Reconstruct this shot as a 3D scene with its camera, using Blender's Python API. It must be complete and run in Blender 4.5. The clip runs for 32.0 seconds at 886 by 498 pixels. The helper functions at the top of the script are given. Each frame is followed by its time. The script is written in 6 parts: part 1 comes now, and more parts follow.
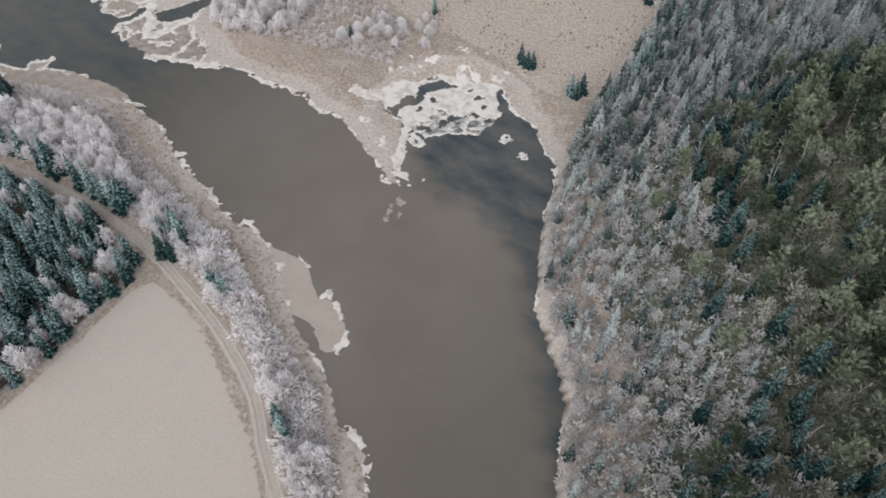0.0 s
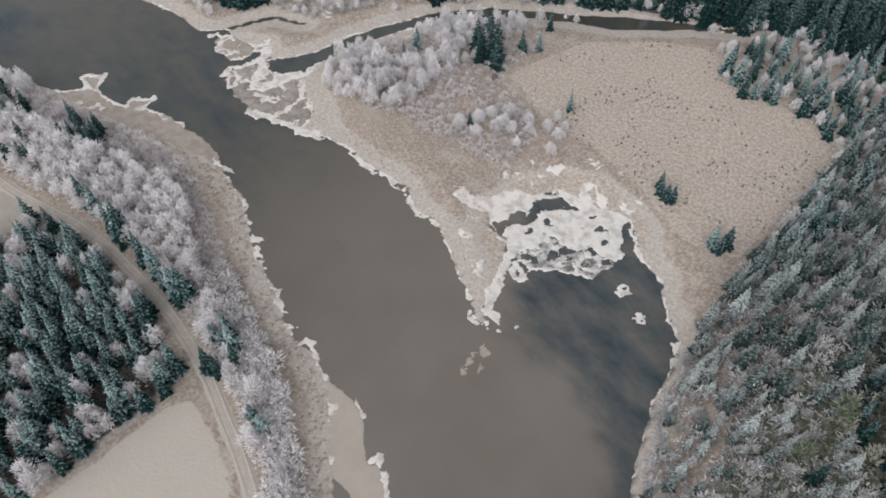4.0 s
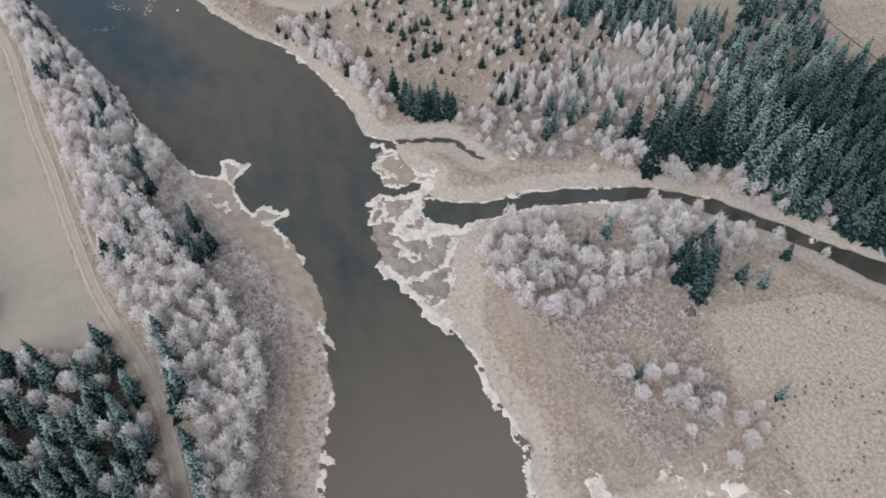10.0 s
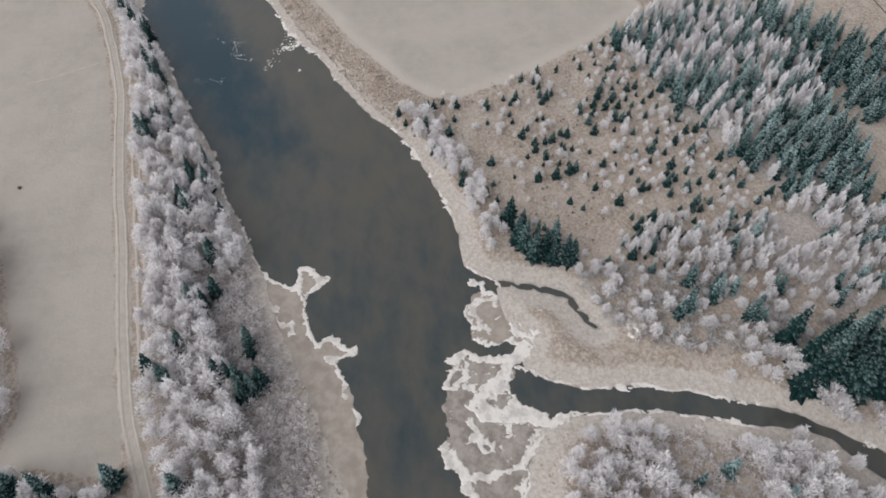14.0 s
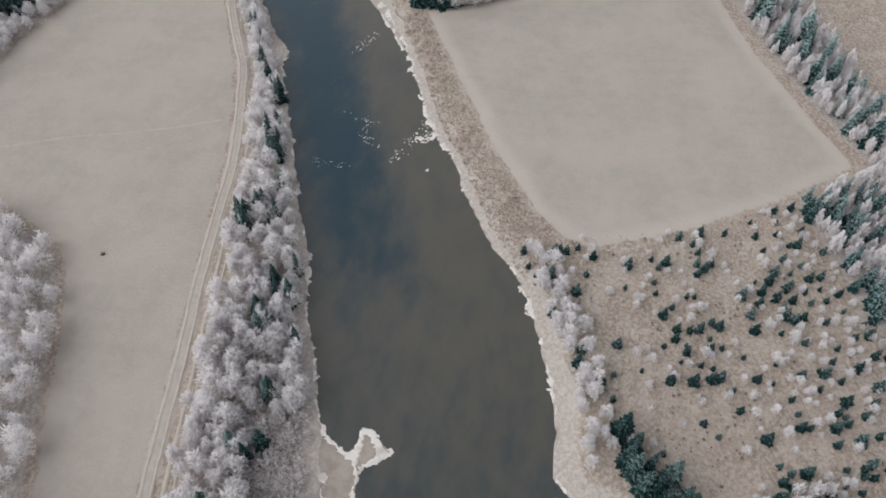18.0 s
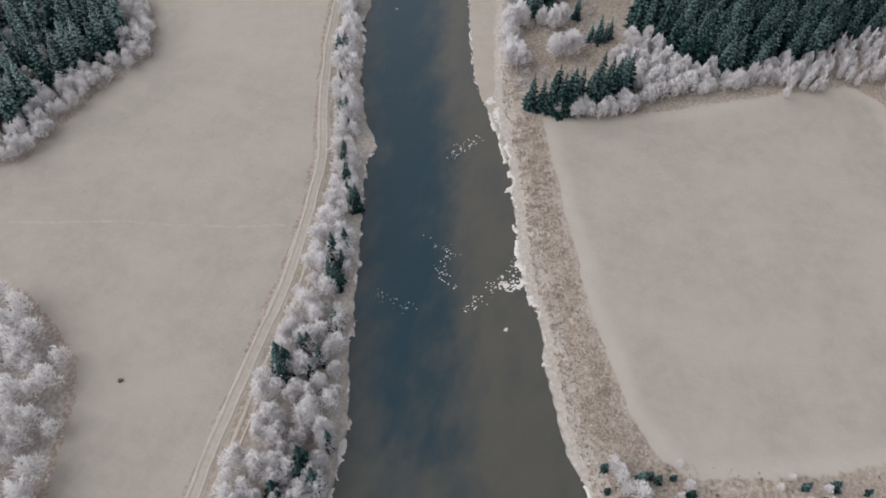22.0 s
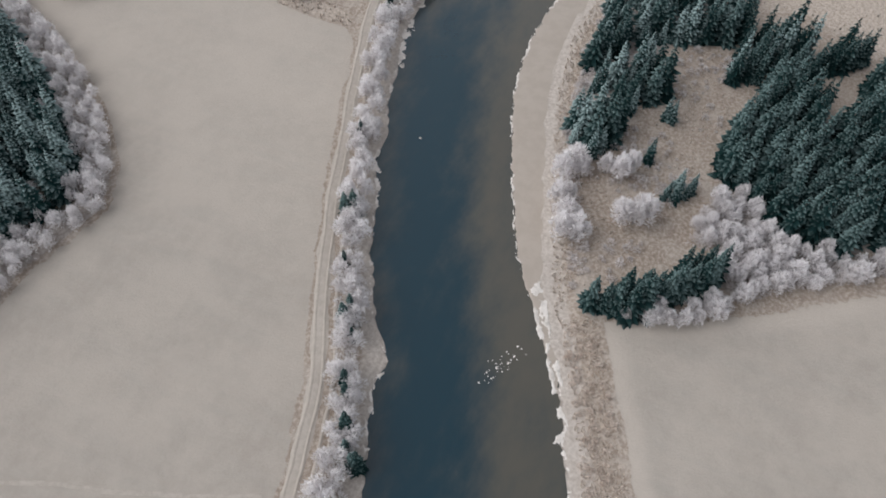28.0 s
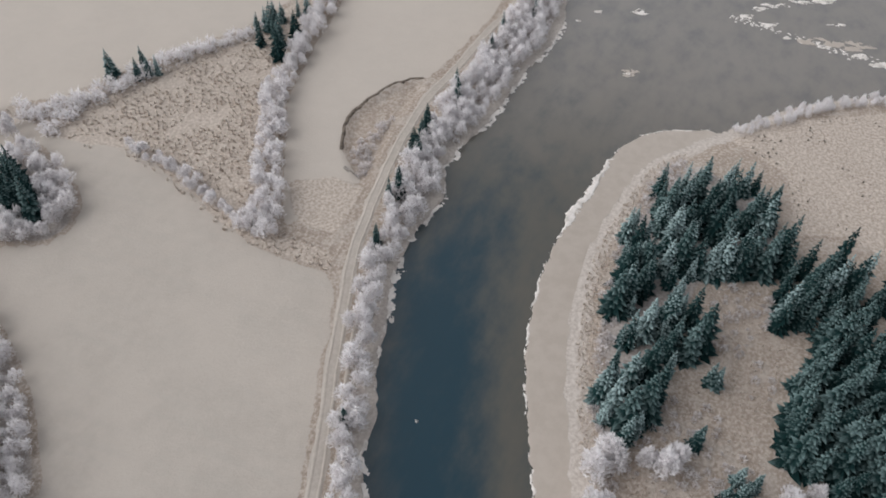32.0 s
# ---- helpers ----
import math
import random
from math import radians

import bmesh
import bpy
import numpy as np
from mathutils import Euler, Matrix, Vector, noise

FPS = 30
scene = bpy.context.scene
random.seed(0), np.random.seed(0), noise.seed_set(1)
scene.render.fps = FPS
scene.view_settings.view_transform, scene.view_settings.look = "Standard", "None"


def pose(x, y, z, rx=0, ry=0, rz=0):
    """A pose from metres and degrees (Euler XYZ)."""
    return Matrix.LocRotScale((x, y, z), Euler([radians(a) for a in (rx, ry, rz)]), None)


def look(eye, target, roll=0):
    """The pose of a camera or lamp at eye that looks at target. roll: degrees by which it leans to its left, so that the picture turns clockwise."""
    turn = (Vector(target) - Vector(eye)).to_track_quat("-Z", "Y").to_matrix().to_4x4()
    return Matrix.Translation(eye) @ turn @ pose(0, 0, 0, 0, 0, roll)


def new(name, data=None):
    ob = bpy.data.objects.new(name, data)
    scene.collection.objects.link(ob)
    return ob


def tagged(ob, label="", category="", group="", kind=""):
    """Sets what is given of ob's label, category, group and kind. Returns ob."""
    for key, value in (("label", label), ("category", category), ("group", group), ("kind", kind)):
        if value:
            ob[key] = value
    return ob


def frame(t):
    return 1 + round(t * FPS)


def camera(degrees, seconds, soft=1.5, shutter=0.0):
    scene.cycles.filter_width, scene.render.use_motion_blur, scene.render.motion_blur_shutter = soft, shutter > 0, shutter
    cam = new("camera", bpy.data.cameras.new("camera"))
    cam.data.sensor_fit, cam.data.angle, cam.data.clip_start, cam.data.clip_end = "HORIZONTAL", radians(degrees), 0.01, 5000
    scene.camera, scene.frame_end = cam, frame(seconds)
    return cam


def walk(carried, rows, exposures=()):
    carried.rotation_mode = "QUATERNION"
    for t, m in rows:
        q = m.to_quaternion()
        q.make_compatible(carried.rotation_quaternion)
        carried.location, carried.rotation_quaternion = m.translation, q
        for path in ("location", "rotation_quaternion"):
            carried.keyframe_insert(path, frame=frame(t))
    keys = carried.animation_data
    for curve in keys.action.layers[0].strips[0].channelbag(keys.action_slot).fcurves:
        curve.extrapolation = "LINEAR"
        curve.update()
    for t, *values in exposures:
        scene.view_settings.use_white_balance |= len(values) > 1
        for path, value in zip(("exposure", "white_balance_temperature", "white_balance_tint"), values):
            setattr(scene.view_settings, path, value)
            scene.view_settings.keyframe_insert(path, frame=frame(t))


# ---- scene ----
cam = camera(63.0, 32.0, soft=1.75)
METRES, EYE, TILT, LEAN, TURN = 356.0, 126.6, 0.0, 0.0, 32.1
ROWS = [
    (0.0, 0.0, 0.0, 0.0, -0.72, -50.91, 0.58),
    (0.5, 0.0004, 0.0148, 0.0005, 0.55, -50.96, 0.52),
    (1.0, 0.0001, 0.0295, 0.0011, 1.89, -51.01, 0.42),
    (1.5, 0.0003, 0.0441, 0.0012, 3.6, -51.01, 0.37),
    (2.0, -0.0002, 0.0581, 0.0017, 5.31, -51.08, 0.27),
    (2.5, -0.0007, 0.0727, 0.002, 7.17, -51.09, 0.2),
    (3.0, -0.0022, 0.0875, 0.0026, 8.95, -51.15, 0.08),
    (3.5, -0.0034, 0.1023, 0.0029, 10.73, -51.19, 0.04),
    (5.5, -0.0138, 0.1604, 0.0043, 17.77, -51.37, -0.35),
    (6.0, -0.0175, 0.175, 0.0047, 19.55, -51.44, -0.46),
    (6.5, -0.0219, 0.1892, 0.0048, 21.28, -51.47, -0.61),
    (7.0, -0.0262, 0.2041, 0.0052, 23.07, -51.57, -0.68),
    (7.5, -0.0317, 0.2184, 0.0055, 24.79, -51.64, -0.83),
    (8.0, -0.0364, 0.233, 0.0058, 26.64, -51.7, -0.83),
    (8.5, -0.0423, 0.2472, 0.006, 28.44, -51.78, -0.94),
    (9.0, -0.0489, 0.2613, 0.0061, 30.18, -51.85, -1.07),
    (9.5, -0.0556, 0.275, 0.006, 31.92, -51.86, -1.15),
    (10.0, -0.0628, 0.2889, 0.0061, 33.68, -51.93, -1.22),
    (10.5, -0.0706, 0.3023, 0.0061, 35.38, -51.96, -1.32),
    (11.0, -0.0787, 0.3156, 0.0061, 37.12, -52.0, -1.39),
    (11.5, -0.087, 0.3287, 0.0063, 38.87, -52.06, -1.44),
    (12.0, -0.0957, 0.3414, 0.0063, 40.59, -52.09, -1.46),
    (12.5, -0.1047, 0.3536, 0.0061, 42.33, -52.08, -1.5),
    (13.0, -0.114, 0.3657, 0.006, 44.22, -52.12, -1.5),
    (13.5, -0.1241, 0.3772, 0.0058, 46.23, -52.14, -1.55),
    (14.0, -0.1343, 0.3887, 0.0057, 48.32, -52.19, -1.58),
    (14.5, -0.145, 0.3996, 0.0056, 50.38, -52.23, -1.61),
    (16.5, -0.1895, 0.4417, 0.0062, 58.76, -52.4, -1.52),
    (17.0, -0.202, 0.4511, 0.0062, 60.8, -52.47, -1.52),
    (17.5, -0.2152, 0.4598, 0.0062, 62.75, -52.53, -1.55),
    (18.0, -0.2285, 0.4677, 0.006, 64.69, -52.57, -1.63),
    (18.5, -0.2417, 0.4758, 0.0058, 66.73, -52.63, -1.62),
    (19.0, -0.2554, 0.483, 0.0055, 68.79, -52.67, -1.67),
    (19.5, -0.2697, 0.4904, 0.0054, 70.19, -52.78, -1.67),
    (20.0, -0.2837, 0.4972, 0.0052, 70.64, -52.8, -1.66),
    (20.5, -0.2986, 0.5031, 0.005, 71.41, -52.85, -1.71),
    (21.0, -0.3135, 0.509, 0.0049, 73.25, -52.93, -1.7),
    (21.5, -0.3287, 0.5146, 0.0047, 75.05, -53.02, -1.68),
    (22.0, -0.3436, 0.5193, 0.004, 76.56, -53.01, -1.69),
    (22.5, -0.3592, 0.5238, 0.0037, 77.82, -53.07, -1.67),
    (23.0, -0.375, 0.528, 0.0033, 78.82, -53.13, -1.66),
    (23.5, -0.3908, 0.5317, 0.0029, 79.13, -53.15, -1.67),
    (24.0, -0.4071, 0.5353, 0.0027, 79.16, -53.2, -1.68),
    (24.5, -0.4231, 0.5384, 0.0024, 79.14, -53.22, -1.69),
    (25.0, -0.4395, 0.5414, 0.0022, 79.15, -53.28, -1.68),
    (25.5, -0.4554, 0.5443, 0.0014, 79.16, -53.26, -1.68),
    (27.5, -0.5198, 0.5535, -0.0005, 79.08, -55.31, -1.75),
    (28.0, -0.5369, 0.556, -0.0, 79.07, -56.43, -1.7),
    (28.5, -0.5531, 0.5582, -0.0005, 79.05, -56.26, -1.68),
    (29.0, -0.5713, 0.5605, 0.0005, 79.08, -53.55, -1.7),
    (29.5, -0.5872, 0.5626, -0.0002, 79.12, -49.09, -1.69),
    (30.0, -0.6017, 0.5645, -0.0017, 79.14, -47.66, -1.68),
    (30.5, -0.6178, 0.5667, -0.0022, 79.12, -47.72, -1.66),
    (31.0, -0.6339, 0.5689, -0.0028, 78.95, -47.76, -1.64),
    (31.5, -0.65, 0.5713, -0.0029, 78.56, -47.85, -1.61),
    (32.0, -0.6659, 0.5736, -0.0033, 76.97, -47.85, -1.65),
]
walk(cam, [(t, pose(0, 0, EYE, TILT, LEAN, TURN) @ pose(METRES * x, METRES * y, METRES * z, 90 + pitch, roll, yaw)) for t, x, y, z, yaw, pitch, roll in ROWS])

# ---- world and light: a pale overcast winter day ----
world = bpy.data.worlds.new("overcast_sky")
scene.world = world
world.use_nodes = True
wn = world.node_tree
sky = wn.nodes.new("ShaderNodeTexSky")
sky.sky_type = "NISHITA"
sky.sun_disc = False
sky.sun_elevation = radians(32)
sky.sun_rotation = radians(200)
grey = wn.nodes.new("ShaderNodeHueSaturation")
grey.inputs["Saturation"].default_value = 0.25
wn.links.new(sky.outputs[0], grey.inputs["Color"])
wn.links.new(grey.outputs[0], wn.nodes["Background"].inputs["Color"])
wn.nodes["Background"].inputs["Strength"].default_value = 0.12
sun = new("sun", bpy.data.lights.new("sun", "SUN"))
sun.data.energy = 1.3
sun.data.angle = radians(50)
sun.data.color = (0.985, 0.99, 1.0)
sun.matrix_world = look((0, 0, 300), (-90, 150, 150))
scene.view_settings.exposure = 0.35


# ---- materials ----
def shader(name, rough=0.85, spec=0.3):
    mat = bpy.data.materials.new(name)
    mat.use_nodes = True
    b = mat.node_tree.nodes["Principled BSDF"]
    b.inputs["Roughness"].default_value = rough
    b.inputs["Specular IOR Level"].default_value = spec
    return mat, mat.node_tree, b


def link(t, a, b):
    t.links.new(a, b)


def node_noise(t, scale, detail=4.0, rough=0.6, stretch=None, turn=0.0):
    co = t.nodes.new("ShaderNodeNewGeometry").outputs["Position"]
    if stretch:
        mp = t.nodes.new("ShaderNodeMapping")
        mp.inputs["Scale"].default_value = stretch
        mp.inputs["Rotation"].default_value = (0, 0, turn)
        link(t, co, mp.inputs["Vector"])
        co = mp.outputs[0]
    n = t.nodes.new("ShaderNodeTexNoise")
    n.inputs["Scale"].default_value = scale
    n.inputs["Detail"].default_value = detail
    n.inputs["Roughness"].default_value = rough
    link(t, co, n.inputs["Vector"])
    return n.outputs["Fac"]


def node_ramp(t, fac, lo, hi):
    r = t.nodes.new("ShaderNodeMapRange")
    r.interpolation_type = "SMOOTHSTEP"
    r.inputs["From Min"].default_value = lo
    r.inputs["From Max"].default_value = hi
    link(t, fac, r.inputs["Value"])
    return r.outputs[0]


def node_mix(t, fac, a, b):
    m = t.nodes.new("ShaderNodeMix")
    m.data_type = "RGBA"
    for k, v in ((0, fac), (6, a), (7, b)):
        if isinstance(v, tuple):
            m.inputs[k].default_value = (*v, 1.0)
        elif isinstance(v, (int, float)):
            m.inputs[k].default_value = v
        else:
            link(t, v, m.inputs[k])
    return m.outputs[2]


def node_math(t, op, a, b=0.0):
    m = t.nodes.new("ShaderNodeMath")
    m.operation = op
    for k, v in ((0, a), (1, b)):
        if isinstance(v, (int, float)):
            m.inputs[k].default_value = v
        else:
            link(t, v, m.inputs[k])
    return m.outputs[0]


def node_attr(t, name):
    a = t.nodes.new("ShaderNodeAttribute")
    a.attribute_name = name
    return a.outputs["Fac"]


def bump(t, b, fac, strength, distance):
    n = t.nodes.new("ShaderNodeBump")
    n.inputs["Strength"].default_value = strength
    n.inputs["Distance"].default_value = distance
    link(t, fac, n.inputs["Height"])
    link(t, n.outputs[0], b.inputs["Normal"])


def variety(t):
    """A value of its own for each tree: its object's, or the one written on the joined woods."""
    o = t.nodes.new("ShaderNodeObjectInfo")
    return node_math(t, "FRACT", node_math(t, "ADD", o.outputs["Random"], node_attr(t, "var")))


def make_ground():
    mat, t, b = shader("frosted_ground", 0.95, 0.15)
    fine, mid, wide = node_noise(t, 1.3, 6, 0.7), node_noise(t, 0.22, 4), node_noise(t, 0.03, 3)
    grass = node_mix(t, node_ramp(t, fine, 0.38, 0.66), (0.30, 0.24, 0.195), (0.53, 0.452, 0.388))
    grass = node_mix(t, node_math(t, "MULTIPLY", node_ramp(t, mid, 0.45, 0.68), 0.4), grass, (0.57, 0.51, 0.46))
    grass = node_mix(t, node_math(t, "MULTIPLY", node_ramp(t, wide, 0.5, 0.65), 0.35), grass, (0.44, 0.365, 0.31))
    streak = node_noise(t, 1.0, 4, 0.6, (0.5, 0.04, 1.0), radians(68))
    field = node_mix(t, node_ramp(t, node_noise(t, 0.35, 5, 0.65), 0.3, 0.7), (0.416, 0.367, 0.322), (0.465, 0.415, 0.366))
    field = node_mix(t, node_math(t, "MULTIPLY", node_ramp(t, streak, 0.4, 0.7), 0.35), field, (0.395, 0.36, 0.322))
    field = node_mix(t, node_math(t, "MULTIPLY", node_ramp(t, node_noise(t, 0.06, 4, 0.6), 0.4, 0.66), 0.55), field, (0.51, 0.45, 0.395))
    marsh = node_mix(t, node_ramp(t, fine, 0.3, 0.7), (0.42, 0.36, 0.315), (0.62, 0.56, 0.51))
    wood = node_mix(t, node_ramp(t, fine, 0.35, 0.7), (0.35, 0.305, 0.275), (0.57, 0.515, 0.48))
    hill = node_mix(t, node_ramp(t, fine, 0.35, 0.68), (0.065, 0.078, 0.05), (0.24, 0.245, 0.185))

    def edge(name):
        a = node_math(t, "ADD", node_attr(t, name), node_math(t, "MULTIPLY", node_math(t, "SUBTRACT", node_noise(t, 0.7, 5, 0.7), 0.5), 0.5))
        return node_ramp(t, a, 0.38, 0.62)

    c = node_mix(t, edge("marsh"), grass, marsh)
    pale = node_mix(t, node_ramp(t, fine, 0.36, 0.68), (0.40, 0.33, 0.275), (0.64, 0.56, 0.49))
    c = node_mix(t, edge("pale"), c, pale)
    c = node_mix(t, edge("wood"), c, wood)
    # Brown forest floor, darkened further for the shade between the spruces.
    shaded_litter = node_mix(t, node_ramp(t, fine, 0.35, 0.7), (0.055, 0.05, 0.04), (0.19, 0.165, 0.14))
    c = node_mix(t, edge("shaded_litter"), c, shaded_litter)
    field = node_mix(t, node_math(t, "MULTIPLY", node_attr(t, "straw"), 0.75), field, (0.585, 0.515, 0.452))
    c = node_mix(t, edge("field"), c, field)
    c = node_mix(t, edge("hill"), c, hill)
    bed = node_ramp(t, node_attr(t, "bed"), 0.0, 1.0)
    c = node_mix(t, bed, c, (0.12, 0.10, 0.08))
    link(t, c, b.inputs["Base Color"])
    bump(t, b, fine, 0.6, 0.25)
    return mat


def make_water():
    mat, t, b = shader("cold_river_water", 0.12, 0.75)
    wide = node_noise(t, 0.035, 3, 0.5)
    brown = node_mix(t, node_ramp(t, wide, 0.35, 0.65), (0.182, 0.156, 0.131), (0.210, 0.183, 0.157))
    deep = node_math(t, "ADD", node_attr(t, "deep"), node_math(t, "MULTIPLY", node_math(t, "SUBTRACT", node_noise(t, 1.0, 4, 0.6, (0.09, 0.16, 0.1), radians(20)), 0.5), 0.95))
    brown = node_mix(t, node_attr(t, "clear"), brown, (0.086, 0.080, 0.064))
    # Far water painted paler in place of bright sky reflected at low angles.
    brown = node_mix(t, node_attr(t, "sky_sheen"), brown, (0.235, 0.212, 0.19))
    c = node_mix(t, node_ramp(t, deep, 0.05, 1.0), brown, (0.004, 0.031, 0.048))
    link(t, c, b.inputs["Base Color"])
    link(t, node_ramp(t, node_noise(t, 0.05, 3), -0.8, 5.0), b.inputs["Roughness"])
    bump(t, b, node_noise(t, 1.2, 3), 0.05, 0.05)
    return mat


def make_ice():
    mat, t, b = shader("white_frosted_ice", 0.6, 0.4)
    c = node_mix(t, node_ramp(t, node_noise(t, 0.35, 5, 0.62), 0.34, 0.56), (0.56, 0.51, 0.465), (0.80, 0.745, 0.695))
    c = node_mix(t, node_math(t, "MULTIPLY", node_ramp(t, node_noise(t, 1.6, 4, 0.7), 0.56, 0.74), 0.5), c, (0.40, 0.37, 0.345))
    link(t, c, b.inputs["Base Color"])
    bump(t, b, node_noise(t, 2.2, 5), 0.5, 0.12)
    return mat


def make_thin_ice():
    mat, t, b = shader("thin_grey_ice", 0.45, 0.4)
    c = node_mix(t, node_ramp(t, node_noise(t, 0.3, 5, 0.6), 0.35, 0.65), (0.445, 0.38, 0.325), (0.485, 0.42, 0.363))
    link(t, c, b.inputs["Base Color"])
    return mat


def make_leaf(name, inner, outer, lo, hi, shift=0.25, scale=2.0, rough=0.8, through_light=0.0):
    """Twigs or needles: dark inside, frosted towards the tips; tree crowns also carry painted shade; fine frosted twigs
    let some light through.
    """
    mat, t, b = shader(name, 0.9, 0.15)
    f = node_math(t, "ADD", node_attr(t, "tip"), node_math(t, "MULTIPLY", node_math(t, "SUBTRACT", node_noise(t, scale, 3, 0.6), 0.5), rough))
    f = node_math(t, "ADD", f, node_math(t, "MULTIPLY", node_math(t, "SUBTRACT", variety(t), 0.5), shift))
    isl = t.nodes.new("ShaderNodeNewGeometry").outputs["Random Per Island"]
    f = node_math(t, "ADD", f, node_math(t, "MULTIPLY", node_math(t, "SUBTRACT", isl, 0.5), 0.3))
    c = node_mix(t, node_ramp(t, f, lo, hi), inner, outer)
    link(t, c, b.inputs["Base Color"])
    if through_light:
        thin = t.nodes.new("ShaderNodeBsdfTranslucent")
        both = t.nodes.new("ShaderNodeMixShader")
        link(t, c, thin.inputs["Color"])
        both.inputs[0].default_value = through_light
        link(t, b.outputs[0], both.inputs[1])
        link(t, thin.outputs[0], both.inputs[2])
        link(t, both.outputs[0], t.nodes["Material Output"].inputs["Surface"])
    return mat


def make_plain(name, a, c, scale, rough=0.9):
    mat, t, b = shader(name, rough, 0.2)
    f = node_noise(t, scale, 5, 0.65)
    link(t, node_mix(t, node_ramp(t, f, 0.35, 0.65), a, c), b.inputs["Base Color"])
    bump(t, b, f, 0.4, 0.05)
    return mat


GROUND, WATER, ICE, THIN = make_ground(), make_water(), make_ice(), make_thin_ice()
SLUSH = make_plain("grey_slush_ice", (0.13, 0.125, 0.12), (0.66, 0.63, 0.60), 0.45, 0.5)
MURKY = make_plain("wet_brownish_ice", (0.24, 0.205, 0.18), (0.42, 0.37, 0.33), 0.35, 0.35)
MUDDY = make_plain("pinkish_brown_ice", (0.33, 0.275, 0.235), (0.43, 0.37, 0.32), 0.3, 0.45)
# Dark inner needle colours also hold the shade inside and between crowns.
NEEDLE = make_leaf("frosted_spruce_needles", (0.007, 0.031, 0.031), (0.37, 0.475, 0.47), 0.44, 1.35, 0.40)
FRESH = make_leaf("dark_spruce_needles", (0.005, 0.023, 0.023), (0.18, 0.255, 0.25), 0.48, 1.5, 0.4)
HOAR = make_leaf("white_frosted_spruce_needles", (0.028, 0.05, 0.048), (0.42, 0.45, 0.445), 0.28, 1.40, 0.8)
# Inner and outer twig colours include crown shade and lit tops, besides frost.
TWIG = make_leaf("hoar_frosted_twigs", (0.71, 0.68, 0.68), (0.92, 0.895, 0.898), -0.1, 0.95, 0.45, 0.6, 0.5, 0.35)
SCRUB = make_leaf("frosted_willow_twigs", (0.58, 0.54, 0.532), (0.84, 0.80, 0.795), -0.1, 1.0, 0.5, 0.6, 0.5, 0.3)
HILLTWIG = make_leaf("thinly_frosted_hill_twigs", (0.34, 0.33, 0.323), (0.74, 0.722, 0.72), -0.05, 1.0, 0.6, 0.5, 0.7, 0.3)
PINE = make_leaf("green_pine_needles", (0.035, 0.055, 0.032), (0.25, 0.285, 0.20), 0.0, 1.15, 0.9)
DRY = make_leaf("frosted_dry_grass", (0.42, 0.345, 0.29), (0.70, 0.625, 0.56), -0.1, 0.85, 0.4, 1.0, 0.8, 0.25)
SPECK = make_leaf("dark_heather_twigs", (0.17, 0.145, 0.12), (0.42, 0.385, 0.35), 0.0, 1.2, 0.5)
BRUSH = make_leaf("olive_hill_brush", (0.13, 0.135, 0.10), (0.52, 0.515, 0.44), 0.05, 1.2, 1.0, 1.0, 0.8, 0.25)
BRUSHWOOD = make_leaf("frosted_brown_brush", (0.50, 0.405, 0.345), (0.80, 0.71, 0.645), -0.1, 1.0, 0.6, 1.0, 0.8, 0.25)
HOARBARK = make_plain("frosted_birch_bark", (0.26, 0.235, 0.22), (0.52, 0.49, 0.47), 2.5)
BARK = make_plain("grey_bark", (0.07, 0.06, 0.05), (0.22, 0.19, 0.17), 3.0)
PALE = make_plain("pale_birch_bark", (0.22, 0.19, 0.17), (0.50, 0.46, 0.42), 2.0)
EARTH = make_plain("bare_frozen_earth", (0.10, 0.08, 0.065), (0.26, 0.21, 0.17), 0.8)
ROAD = make_plain("frozen_wheel_track", (0.44, 0.388, 0.34), (0.505, 0.45, 0.40), 0.9)
RUT = make_plain("worn_wheel_rut", (0.44, 0.39, 0.342), (0.505, 0.45, 0.397), 0.7)

# ---- the plan, in metres: the two banks of the river and what lies beside them ----
BANK_A = [(60, -70), (10, -5), (-36, 32), (-42.5, 39), (-49.7, 41.2), (-54.6, 46), (-61.3, 49.3), (-66.6, 52.3), (-70.2, 54.1), (-77.3, 59.1), (-86, 66.5),
          (-92.1, 68.7), (-101.5, 69.7), (-108, 71.2), (-115.3, 74.3), (-124.2, 77), (-131.8, 80.8), (-142.3, 85.5), (-150, 87), (-158, 86.5), (-166, 84.5),
          (-180, 80.5), (-196, 75.8), (-209.7, 72.5), (-216.2, 70), (-224.5, 68)]
BANK_A += [(-233.7, 64.5), (-242, 62), (-249.5, 61.5), (-259.5, 57), (-265.8, 54.5), (-273, 52), (-283.8, 48.8), (-295.9, 44), (-304, 41.5), (-313.5, 38),
           (-318.6, 39.5), (-324.5, 34.2), (-334, 29), (-346, 23.7), (-357, 19.8), (-364, 16.5), (-373, 15.2), (-383, 11.3), (-393.8, 9.3), (-404.4, 6),
           (-415, 5.3), (-423, 5.9), (-434.6, 8.4), (-444.6, 5)]
BANK_A += [(-453.2, 5.3), (-468, 10.3), (-483, 11.9), (-498, 14.1), (-514.5, 18.2), (-527, 18.1), (-545, 15), (-585, 25), (-612, 60), (-640, 130), (-690, 220), (-760, 300)]
